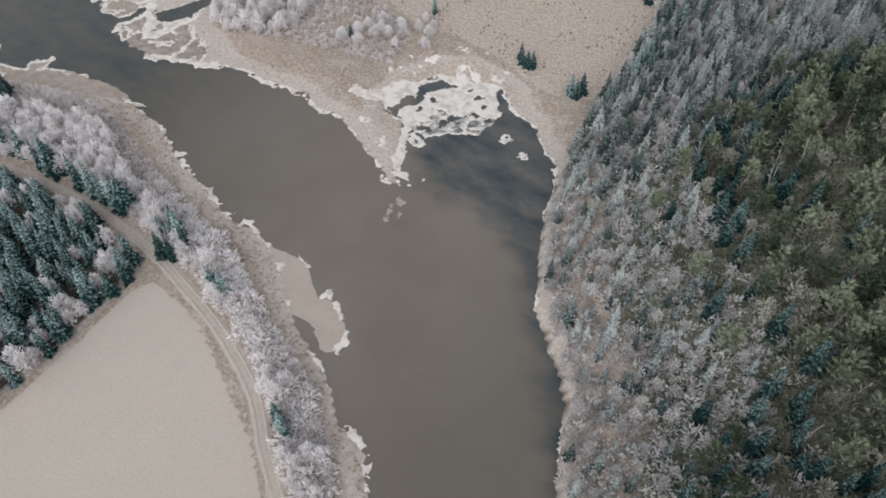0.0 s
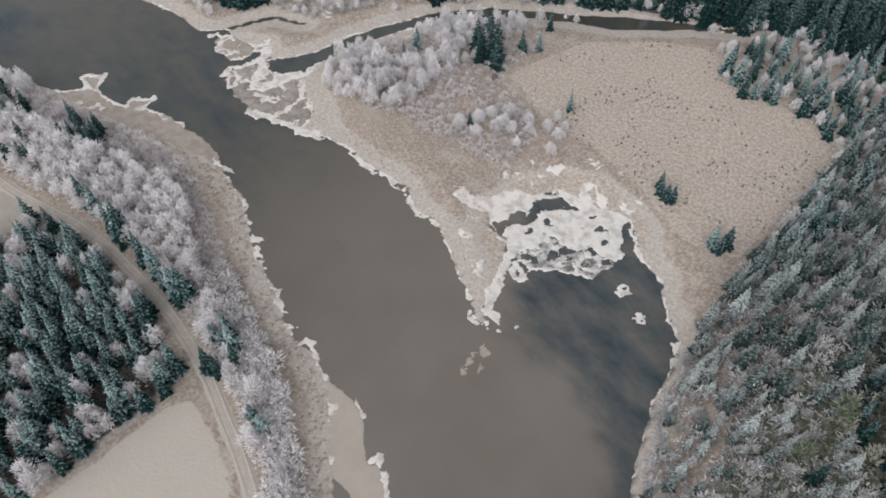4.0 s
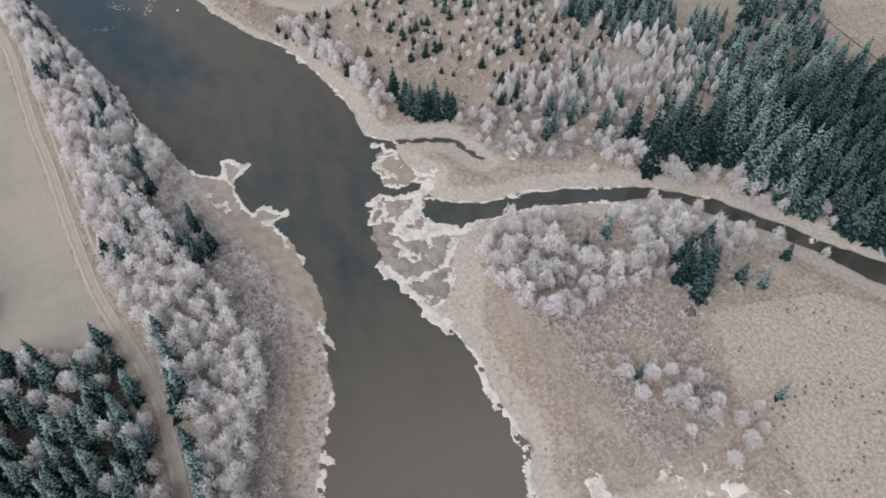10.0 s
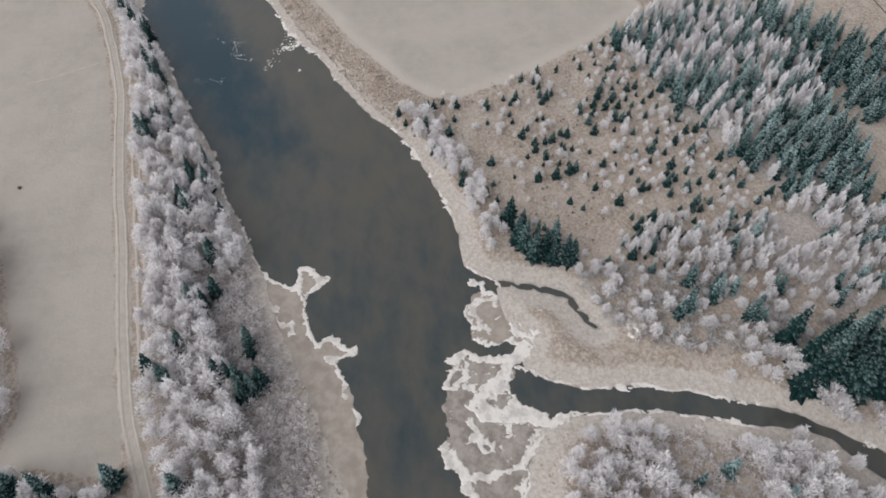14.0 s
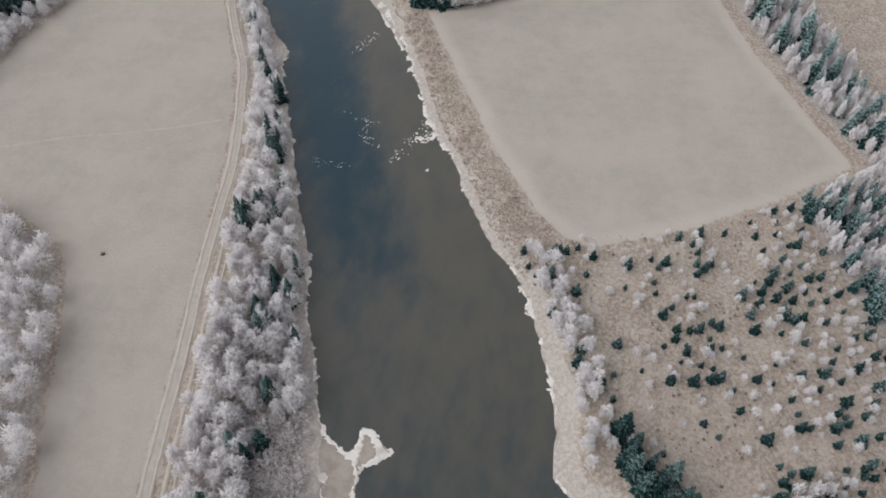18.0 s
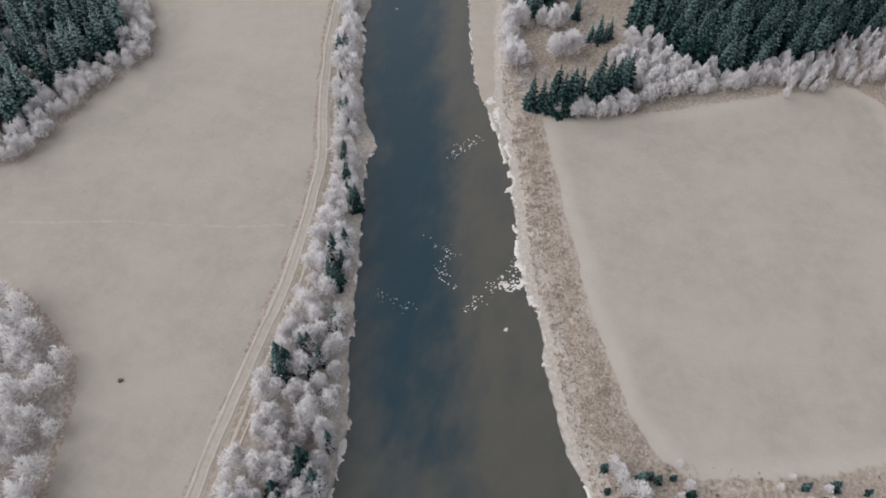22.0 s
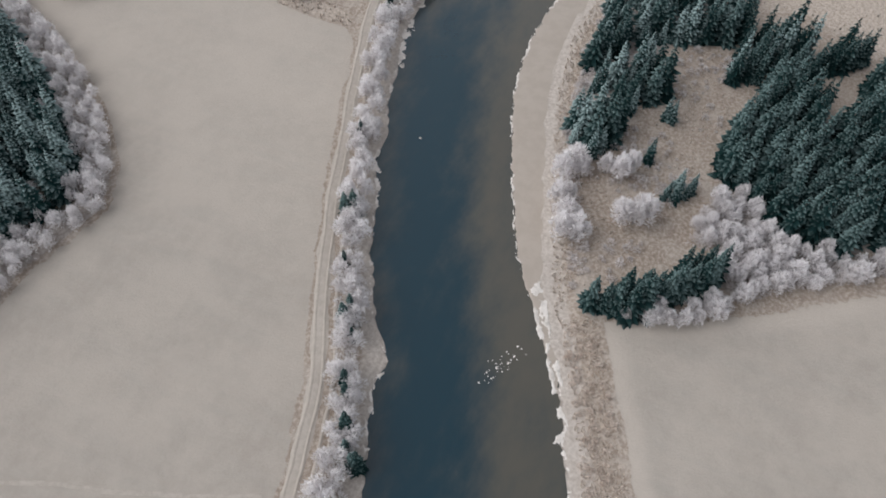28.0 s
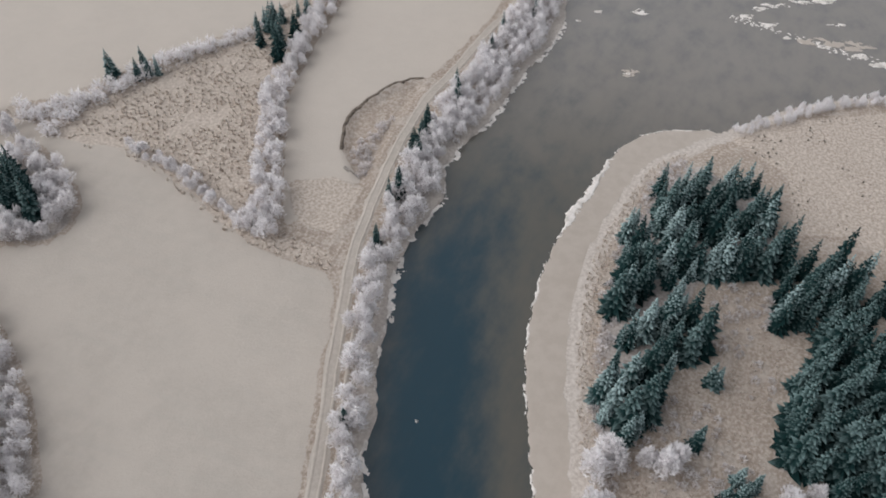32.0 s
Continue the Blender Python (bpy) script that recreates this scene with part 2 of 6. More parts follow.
BANK_B = [(110, -60), (50, 0), (5, 30), (-8, 49), (-11.4, 57), (-14.4, 66), (-19, 73), (-24.4, 77.7), (-30.3, 83), (-32.5, 91.3), (-36, 98.5), (-39.5, 108.3),
          (-41.5, 118.7), (-44.3, 124.3), (-46.7, 126.5), (-49.4, 127.6), (-52.6, 130), (-54.4, 133.8), (-56.2, 135.1), (-60.3, 135.6), (-63.1, 136.6), (-65.7, 139.7),
          (-69.5, 143.3), (-73.5, 143.8), (-77.5, 142), (-81, 139.3), (-84.5, 140.2), (-88, 140.4), (-92, 133.5), (-94, 126), (-95, 122.5), (-92, 119.4), (-86.5, 119.5),
                    (-83.3, 114.5), (-81, 108.5), (-78, 102), (-74, 99.3)]
BANK_B += [(-77.4, 98.4), (-82.3, 101.9), (-88.4, 104.3), (-95.2, 108.7), (-101.8, 111.9), (-108.3, 111), (-115.5, 114.4), (-119.7, 114.5), (-126.9, 113.4),
           (-134.3, 114), (-140.5, 113.5), (-145.4, 112), (-150.7, 110), (-152, 114), (-156, 118), (-162, 119.6), (-168, 123), (-168.4, 128.7)]
BANK_B += [(-167.8, 137), (-166.6, 146.5), (-164.1, 155.4), (-160.5, 165), (-159.2, 172), (-155.8, 178), (-150.5, 181), (-143.8, 186.5), (-137, 192.5),
           (-127, 199), (-117, 204.6), (-109.4, 212.2), (-101, 220.3), (-90, 228), (-91, 230),
           (-104, 222), (-118.5, 211.4), (-131, 201.4), (-138, 196.5), (-147.4, 189.4), (-152, 186), (-156, 180.5)]
BANK_B += [(-161.3, 174.6), (-164.7, 167), (-169.2, 156.5), (-172.2, 145), (-173, 135), (-176.4, 126.5), (-180.4, 122.5), (-186, 125.5), (-190, 122.5),
           (-196, 121), (-200.6, 121.5), (-203, 119), (-207, 115.5), (-217.8, 116), (-226, 114.5), (-234.5, 112), (-243.5, 110), (-251, 106), (-258, 101),
           (-264, 97), (-273, 93), (-284.5, 88.5), (-292, 83.5), (-301, 79.8), (-316, 74.4), (-330, 68.5)]
BANK_B += [(-338, 64.5), (-346.5, 60.9), (-363.6, 55.6), (-383, 50.2), (-401.5, 46.2), (-419, 44.5), (-431.8, 45), (-445.2, 48), (-460, 51.2), (-469, 56),
           (-480, 65), (-487, 72), (-506, 90), (-517, 106), (-525, 125), (-545, 170), (-600, 260), (-660, 320)]
RIVER = np.array(BANK_A + BANK_B[::-1], float)
CREEK = np.array([(-202, 119.5), (-200.6, 123.2), (-199.5, 126.9), (-197.3, 133), (-194.9, 136.3), (-191.3, 137.7), (-187.2, 139.6)], float)
TRACK = np.array([(-20, 4), (-40, 17), (-57, 29), (-66.2, 36.6), (-79.6, 43.4), (-95.6, 48.6), (-110, 52.4), (-126, 54.3), (-140.2, 54.4), (-153, 53.8),
                  (-166, 51), (-177, 47.8), (-190, 45.5), (-207, 43.5), (-226, 41.5), (-238.6, 39.8), (-255, 38.2), (-274, 36.4), (-296.5, 32), (-311.5, 27.8),
                  (-325.3, 21.8), (-350, 12.4), (-363.5, 8.4), (-378.6, 3.4), (-393.8, -0.9), (-407.8, -5), (-420.7, -7), (-435.3, -8.6), (-451.8, -9.6),
                  (-471, -9.2), (-484, -6.8), (-508.5, -3.6), (-540, 0), (-600, -12)], float)
FOOT = np.array([(110, -66), (50, -6), (5, 25), (-8, 49), (-14.4, 66), (-24.4, 77.7), (-32.5, 91.3), (-39.5, 108.3), (-42.5, 126), (-44, 141), (-44.5, 162),
                 (-45.5, 188), (-46, 215), (-20, 232), (60, 245), (200, 260), (200, -66)], float)
FIELD_NEAR = np.array([(-105, 22), (-106.5, 29), (-107, 39), (-103, 46), (-95, 45.5), (-86, 42.5), (-72, 35.5), (-60, 28.5), (-40, 12), (-20, -2), (-60, -60), (-110, -40)], float)
FIELD_LEFT = np.array([(-166, 47), (-177, 46), (-190, 43.5), (-207, 41.5), (-226, 39.5), (-255, 36.2), (-274, 34.2), (-296, 29.8), (-311, 25.5), (-325, 19.5),
                       (-350, 10), (-378, 1), (-395, -3.5), (-400, -8), (-402, -26), (-406, -38), (-416, -58), (-421, -74), (-418, -95), (-425, -118), (-440, -150),
                       (-300, -150), (-172, -120), (-168, 20)], float)
FIELD_FAR = np.array([(-424, -118), (-434, -104), (-462, -91), (-482, -76), (-520, -66), (-620, -90), (-620, -160), (-450, -160)], float)
FIELD_BEND = np.array([(-512, -54), (-479, -50), (-456, -46), (-428, -33), (-410, -24), (-420, -13), (-431, -13.5), (-436, -18), (-442, -23.5), (-456, -27.3),
                       (-473, -20.8), (-480, -12), (-508, -6.5), (-540, -3), (-600, -18), (-600, -60)], float)
FIELD_RIGHT = np.array([(-341.5, 75.6), (-351, 96.5), (-370, 127.3), (-383, 150), (-379, 160), (-358, 163.5), (-333, 171.5), (-312, 180), (-294, 188), (-280, 167),
                        (-268.5, 146.5), (-262, 130), (-259.5, 122.5), (-262, 116), (-269, 110), (-279.5, 103.5), (-294.5, 96), (-312, 88), (-328, 81)], float)
WOOD_NEAR = np.array([(-169, 40), (-169, 47), (-160, 50), (-150, 51.2), (-140, 52), (-130, 52.2), (-119, 51.2), (-109, 48), (-106, 40), (-106, 25), (-107, 10),
                      (-122, -12), (-160, 5), (-172, 28)], float)
BELT = np.array([(-41, 20), (-57, 32), (-66, 39.5), (-80, 46.5), (-96, 51.8), (-110, 55.8), (-124, 57.6), (-141, 57.8), (-153, 57.2), (-166, 54.8), (-177, 51.5),
                 (-197, 48.5), (-220, 46), (-248, 43.5), (-264, 41.5), (-288, 37.5), (-306, 33), (-318, 28.5), (-333, 21.5), (-353, 14.2), (-373, 7.6), (-391, 2.2),
                 (-409, -2.5), (-422, -3.8), (-436, -5.4), (-452, -5.6), (-470, -3.6), (-492, -0.5), (-520, 1), (-545, 4), (-545, 12), (-527, 15), (-514, 15.5),
                 (-498, 12), (-483, 9.8), (-468, 8), (-453, 3.2), (-444, 3), (-434, 6), (-423, 4), (-404, 4), (-394, 7.3), (-383, 9.3)]
                + [(-373, 13), (-357, 17.5), (-346, 21.5), (-334, 27), (-324, 32), (-314, 36), (-304, 39.5), (-296, 42), (-284, 47), (-273, 50), (-260, 55),
                   (-242, 60), (-216, 68), (-196, 72.5), (-183, 77), (-170, 80), (-158, 81), (-143, 77), (-128, 71.5), (-114, 67), (-102, 63.5), (-89, 59),
                   (-76, 51.6), (-62, 45.8), (-51, 38.5), (-41, 30)], float)
GROVE_LEFT = np.array([(-253, -14), (-248, -3), (-243, 6), (-234, 11.5), (-222, 16), (-210, 19), (-186, 26), (-178, 24), (-172, 10), (-175, -20), (-230, -40)], float)
WOOD_LEFT = np.array([(-284, -37), (-308, -36), (-328, -30.5), (-340, -36), (-352, -48), (-361, -61), (-372, -79), (-380, -99), (-395, -125), (-380, -148), (-300, -120), (-270, -60)], float)
ISLET_GROVE = np.array([(-409, -103), (-413, -96), (-407, -82), (-400, -73), (-392, -70), (-386.5, -72), (-382, -83), (-388, -100)], float)
TRIANGLE = np.array([(-417, -93), (-419, -74), (-414, -58), (-404, -36), (-402, -26), (-401, -7), (-407, -10), (-408, -23), (-428, -35), (-456, -48), (-479, -52),
                     (-510, -56), (-520, -64), (-481, -74), (-461, -89), (-432, -102), (-421, -116)], float)
POINT_GROVE = np.array([(-165, 133), (-162, 152), (-150, 174), (-136, 188), (-127, 180), (-128, 162), (-106, 153), (-103, 147), (-101, 134), (-113, 133), (-134, 129.5), (-155, 123)], float)
STREAM_WOOD = np.array([(-167, 177), (-176, 188), (-165, 191), (-153, 194), (-140, 201), (-130, 208), (-114, 216), (-99, 225), (-80, 233), (-40, 242), (-20, 262), (-60, 300), (-130, 300),
                        (-172, 250), (-176, 215)], float)
CLEARING = np.array([(-257, 107), (-263, 122), (-268, 146), (-280, 170), (-251, 179), (-230, 187), (-213, 195), (-204, 182), (-202, 174), (-197, 160), (-201, 145), (-208, 136),
                     (-214, 126), (-226, 119), (-243, 113)], float)
THICKET = np.array([(-207, 136), (-201, 145), (-197, 160), (-202, 174), (-195, 186), (-180, 190), (-173, 176), (-176, 160), (-180, 147), (-188, 143), (-196, 139.5)], float)
MIXED = np.array([(-280, 171), (-251, 180), (-230, 188), (-213, 196), (-204, 183), (-195, 186), (-180, 192), (-183, 200), (-200, 212), (-222, 212), (-240, 222), (-290, 232),
                (-292, 192)], float)
EDGE_WOOD = np.array([(-385, 158), (-358, 167), (-333, 175), (-312, 183), (-292, 193), (-290, 206), (-312, 200), (-340, 192), (-380, 184), (-400, 178)], float)
MEADOW = np.array([(-126, 162), (-125, 171), (-120, 191), (-108, 205), (-95, 212), (-66, 222), (-46, 215), (-45, 170), (-46, 150), (-58, 146), (-74, 153), (-90, 156),
                (-104, 155), (-121, 162)], float)
MEADOW_BEND = np.array([(-483, 73), (-498, 90), (-511, 115), (-500, 160), (-440, 150), (-450, 112), (-454, 103), (-450, 91), (-472, 89)], float)
BEND_WEST = np.array([(-377, 58), (-384, 55.5), (-412, 53), (-436, 53), (-460, 60), (-469, 66.5), (-464, 77), (-464, 86), (-443, 88), (-432, 82), (-428, 72), (-413, 68),
                (-394, 67), (-382, 63)], float)
BEND_SOUTH = np.array([(-344.3, 69.3), (-343.7, 75.4), (-346.3, 81.3), (-357.4, 92.4), (-360.9, 93), (-358, 85.7), (-348.6, 75.4)], float)
BEND_EAST = np.array([(-386.2, 87.3), (-385.1, 95.6), (-379.3, 102.1), (-373.6, 109.3), (-377.5, 121.1), (-390.9, 143), (-436, 150.9), (-427.5, 130.4), (-419.9, 121.3),
                (-416, 109.7), (-422.2, 104.7), (-419.3, 97.7), (-410.8, 92.7), (-397.9, 90.4)], float)
BEND_BIRCH = np.array([(-373, 86.7), (-380.8, 89), (-383.2, 94.7), (-377.2, 102.3), (-372.5, 108.2), (-375.5, 119), (-389.5, 142.9), (-382.3, 142.5), (-371.1, 122.1),
                (-367.2, 115), (-362.4, 106.8), (-356.2, 97.9), (-359.5, 93.4), (-367.5, 93.2), (-366.9, 88.2)], float)
PIT = np.array([(-459, -25.5), (-472.6, -20.5), (-478.3, -13.5), (-471.4, -12), (-463.7, -13.2), (-452.7, -14), (-436, -12.5), (-428, -12.5), (-434, -17.5), (-441.5, -23),
                (-453.3, -26)], float)
POND = np.array([(-82.7, 148), (-90, 142), (-94.5, 134), (-94, 123), (-90, 117.5), (-83.5, 114.5), (-78.5, 116.5), (-72.6, 121.4), (-66.6, 125.6), (-64, 133), (-67, 142.5),
                (-73.5, 145)], float)
SCRAPE = np.array([(-424, -30), (-431, -21), (-429, -11), (-412, -11), (-411.5, -22)], float)
DELTA = np.array([(-185.2, 109.8), (-183.9, 113.7), (-181.7, 120.6), (-180.2, 121.1), (-174.4, 119.2), (-170.8, 122.3), (-168.1, 125.6), (-165.2, 122.3), (-162, 120.2),
                (-155.1, 118.4), (-149.7, 117.6), (-147.9, 115.8), (-145.8, 112.6), (-147.9, 110), (-152.7, 109.1), (-155.8, 108), (-160.2, 106.9), (-165.3, 104.7),
                    (-170.4, 105.2), (-177.5, 106.4)], float)
DELTA_NORTH = np.array([(-200.2, 116), (-198.6, 119.4), (-196.1, 123.3), (-192.3, 129.4), (-187.2, 131.1), (-185.4, 126.7), (-185.9, 122), (-185.7, 117.3), (-187.4, 115),
                (-191.3, 114.3), (-195.9, 114.5)], float)


# ---- plan arithmetic ----
TABLES = {}


def lattice(x, y, size, seed):
    """Smooth value noise from 0 to 1 with cells of that size."""
    if seed not in TABLES:
        TABLES[seed] = np.random.RandomState(seed).rand(256, 256)
    tab = TABLES[seed]
    u, v = np.asarray(x) / size + 1000, np.asarray(y) / size + 1000
    i, j = np.floor(u).astype(int), np.floor(v).astype(int)
    f, g = u - i, v - j
    f, g = f * f * (3 - 2 * f), g * g * (3 - 2 * g)
    a, b, c, d = tab[i % 256, j % 256], tab[(i + 1) % 256, j % 256], tab[i % 256, (j + 1) % 256], tab[(i + 1) % 256, (j + 1) % 256]
    return (a * (1 - f) + b * f) * (1 - g) + (c * (1 - f) + d * f) * g


def fractal(x, y, size, seed, octaves=3):
    out, amp, total = 0, 1.0, 0.0
    for k in range(octaves):
        out = out + amp * lattice(x, y, size / 2**k, seed + k)
        total += amp
        amp *= 0.55
    return out / total


def line_distance(x, y, line, closed=False):
    best = np.full(np.shape(x), 1e9)
    pts = list(line) + ([line[0]] if closed else [])
    for (ax, ay), (bx, by) in zip(pts[:-1], pts[1:]):
        dx, dy = bx - ax, by - ay
        s = np.clip(((x - ax) * dx + (y - ay) * dy) / (dx * dx + dy * dy + 1e-9), 0, 1)
        best = np.minimum(best, (x - ax - s * dx) ** 2 + (y - ay - s * dy) ** 2)
    return np.sqrt(best)


def inside(x, y, poly):
    hit = np.zeros(np.shape(x), bool)
    for (ax, ay), (bx, by) in zip(poly, np.roll(poly, -1, axis=0)):
        if ay != by:
            hit ^= ((ay > y) != (by > y)) & (x < (bx - ax) * (y - ay) / (by - ay) + ax)
    return hit


def depth_in(x, y, poly):
    """Distance to the outline of a patch, positive inside."""
    d = line_distance(x, y, poly, True)
    return np.where(inside(x, y, poly), d, -d)


def step(v, lo, hi):
    s = np.clip((v - lo) / (hi - lo), 0, 1)
    return s * s * (3 - 2 * s)


KEPT = {}


def kept_depth(x, y, key, poly):
    """depth_in, read off a grid of one metre that is worked out once."""
    x0, y0, nx, ny = -720, -180, 830, 500
    if key not in KEPT:
        gx, gy = np.meshgrid(np.arange(nx) + x0, np.arange(ny) + y0, indexing="ij")
        KEPT[key] = depth_in(gx.astype(float), gy.astype(float), poly)
    tab = KEPT[key]
    u, v = np.clip(np.asarray(x) - x0, 0, nx - 1.001), np.clip(np.asarray(y) - y0, 0, ny - 1.001)
    i, j = u.astype(int), v.astype(int)
    f, g = u - i, v - j
    return (tab[i, j] * (1 - f) + tab[i + 1, j] * f) * (1 - g) + (tab[i, j + 1] * (1 - f) + tab[i + 1, j + 1] * f) * g


def river_depth(x, y):
    """Metres from the waterline, positive in the water; its line is ragged."""
    d = kept_depth(x, y, "river", RIVER) + 1.6 * (fractal(x, y, 5.0, 11, 3) - 0.5)
    creek = 0.68 - line_distance(x, y, CREEK) + 0.5 * (fractal(x, y, 2.0, 15, 2) - 0.5)
    return np.maximum(d, creek)


def height(x, y):
    d = river_depth(x, y)
    land = -d
    z = 0.08 + 1.35 * step(land, 0, 11) + 0.35 * (fractal(x, y, 9, 21, 3) - 0.5) * step(land, 0, 4)
    hill = np.maximum(kept_depth(x, y, "foot", FOOT), 0)
    rise = 0.66 - 0.34 * step(y, 125, 190)
    z = z + np.minimum(hill * rise, 55 + 0.15 * hill) * (0.85 + 0.3 * fractal(x, y, 22, 31, 3))
    z = z - 1.0 * step(kept_depth(x, y, "pit", PIT), 0.0, 1.2)
    return np.where(d > 0, -0.25 * np.minimum(d, 6), z)


def mesh_from(name, verts, faces, mats, attrs=None, index=None, smooth=False):
    """A mesh from arrays: faces all with the same number of corners."""
    me = bpy.data.meshes.new(name)
    verts, faces = np.asarray(verts, np.float32), np.asarray(faces, np.int32)
    n, k = faces.shape
    me.vertices.add(len(verts))
    me.vertices.foreach_set("co", verts.ravel())
    me.loops.add(n * k)
    me.loops.foreach_set("vertex_index", faces.ravel())
    me.polygons.add(n)
    me.polygons.foreach_set("loop_start", np.arange(0, n * k, k, dtype=np.int32))
    me.polygons.foreach_set("use_smooth", np.full(n, smooth))
    for m in mats:
        me.materials.append(m)
    if index is not None:
        me.polygons.foreach_set("material_index", np.asarray(index, np.int32))
    for key, val in (attrs or {}).items():
        a = me.attributes.new(key, "FLOAT", "POINT")
        a.data.foreach_set("value", np.asarray(val, np.float32))
    me.update(calc_edges=True)
    return me


def grid(x0, x1, y0, y1, res):
    xs, ys = np.arange(x0, x1 + res / 2, res), np.arange(y0, y1 + res / 2, res)
    gx, gy = np.meshgrid(xs, ys, indexing="ij")
    n, m = gx.shape
    k = np.arange(n * m).reshape(n, m)
    faces = np.stack([k[:-1, :-1], k[1:, :-1], k[1:, 1:], k[:-1, 1:]], -1).reshape(-1, 4)
    return gx.ravel(), gy.ravel(), faces


# ---- ground: one sheet, fine in the valley and coarse out to the horizon ----
def build_ground():
    gx, gy, faces = grid(-640, 70, -160, 262, 1.5)
    z = height(gx, gy)
    forest = np.zeros(len(gx))
    for poly in (WOOD_NEAR, WOOD_LEFT, ISLET_GROVE, STREAM_WOOD, BEND_WEST, BEND_SOUTH, BEND_EAST, BEND_BIRCH, BELT, MIXED, EDGE_WOOD, GROVE_LEFT):
        forest = np.maximum(forest, step(depth_in(gx, gy, poly), -1, 2.0) * (0.62 if poly is BELT else 0.85))
    shaded_litter, pale = np.zeros(len(gx)), np.zeros(len(gx))
    for poly in (MEADOW, MEADOW_BEND, TRIANGLE, POND, SCRAPE):
        pale = np.maximum(pale, step(depth_in(gx, gy, poly), -8 if poly is POND else -2, 3))
    # Where the floor colour takes on the shade under dense spruces.
    for poly in (WOOD_NEAR, WOOD_LEFT, STREAM_WOOD, BEND_EAST):
        shaded_litter = np.maximum(shaded_litter, step(depth_in(gx, gy, poly), 4 if poly is WOOD_LEFT else 0.5, 9 if poly is WOOD_LEFT else 4.0) * 0.9)
    wobble = 1.5 * (fractal(gx, gy, 7, 41, 3) - 0.5)
    field = np.zeros(len(gx))
    for poly in (FIELD_NEAR, FIELD_LEFT, FIELD_FAR, FIELD_BEND, FIELD_RIGHT):
        field = np.maximum(field, step(depth_in(gx, gy, poly) + wobble, -0.8, 0.8))
    field = field * (1 - 0.75 * step(depth_in(gx, gy, SCRAPE) + 2 * wobble, -1.0, 1.0))
    for poly in (GROVE_LEFT, WOOD_LEFT, ISLET_GROVE, WOOD_NEAR):
        field = field * (1 - step(depth_in(gx, gy, poly) + wobble, -1.6, -0.6))
    d = river_depth(gx, gy)
    marsh = step(-d, 9, 1) * 0.9 + 0.6 * np.maximum(step(depth_in(gx, gy, POND), -9, -2), step(depth_in(gx, gy, DELTA), -8, -2))
    straw = step(depth_in(gx, gy, FIELD_NEAR), -3, 0)
    straw = np.maximum(straw, 0.85 * np.maximum(step(depth_in(gx, gy, FIELD_FAR), -3, 0), step(depth_in(gx, gy, FIELD_BEND), -3, 0)))
    straw = np.maximum(straw, 0.4 * step(depth_in(gx, gy, FIELD_LEFT), -3, 0) * step(-gx, 300, 380))
    edge = depth_in(gx, gy, FIELD_RIGHT)
    straw = np.maximum(straw, 0.75 * step(edge, -1, 0.3) * (1 - step(edge + 2 * wobble, 1.5, 5)))
    hill = step(z, 3, 16)
    z = np.where(field > 0.5, z * 0.7 + 0.45 + 0.06 * fractal(gx, gy, 30, 51), z)
    bed = step(d, -0.2, 0.4)
    # a skirt of wide cells joins the valley to the horizon
    verts = np.stack([gx, gy, z], -1)
    attrs = {"field": field, "marsh": np.clip(marsh, 0, 1), "wood": forest * (1 - field), "hill": hill, "bed": bed, "straw": straw, "shaded_litter": shaded_litter * (1 - field), "pale": pale}
    ob = new("ground", mesh_from("ground", verts, faces, [GROUND], attrs, smooth=True))
    tagged(ob, "pale frosted grassland and fields along a winter river", "ground", kind="structure")
    bm = bmesh.new()
    rings = []
    for grow, zz in ((0.0, 1.0), (60, 3.0), (300, 8.0), (4200, 10.0)):
        x0, x1, y0, y1 = -640 - grow, 70 + grow, -160 - grow, 262 + grow
        ring = []
        pts = [(x0 + (x1 - x0) * k / 12, y0) for k in range(12)] + [(x1, y0 + (y1 - y0) * k / 12) for k in range(12)]
        pts += [(x1 - (x1 - x0) * k / 12, y1) for k in range(12)] + [(x0, y1 - (y1 - y0) * k / 12) for k in range(12)]
        for px, py in pts:
            up = float(height(np.array([px]), np.array([py]))[0]) if grow == 0 else zz + (45 if px > 60 else 0)
            ring.append(bm.verts.new((px, py, up - 0.05)))
        rings.append(ring)
    for a, b in zip(rings[:-1], rings[1:]):
        for k in range(len(a)):
            bm.faces.new((a[k], a[(k + 1) % 48], b[(k + 1) % 48], b[k]))
    me = bpy.data.meshes.new("ground_far")
    bm.normal_update()
    bm.to_mesh(me)
    bm.free()
    me.materials.append(GROUND)
    tagged(new("ground_far", me), "frosted land reaching to the horizon", "ground", kind="structure")


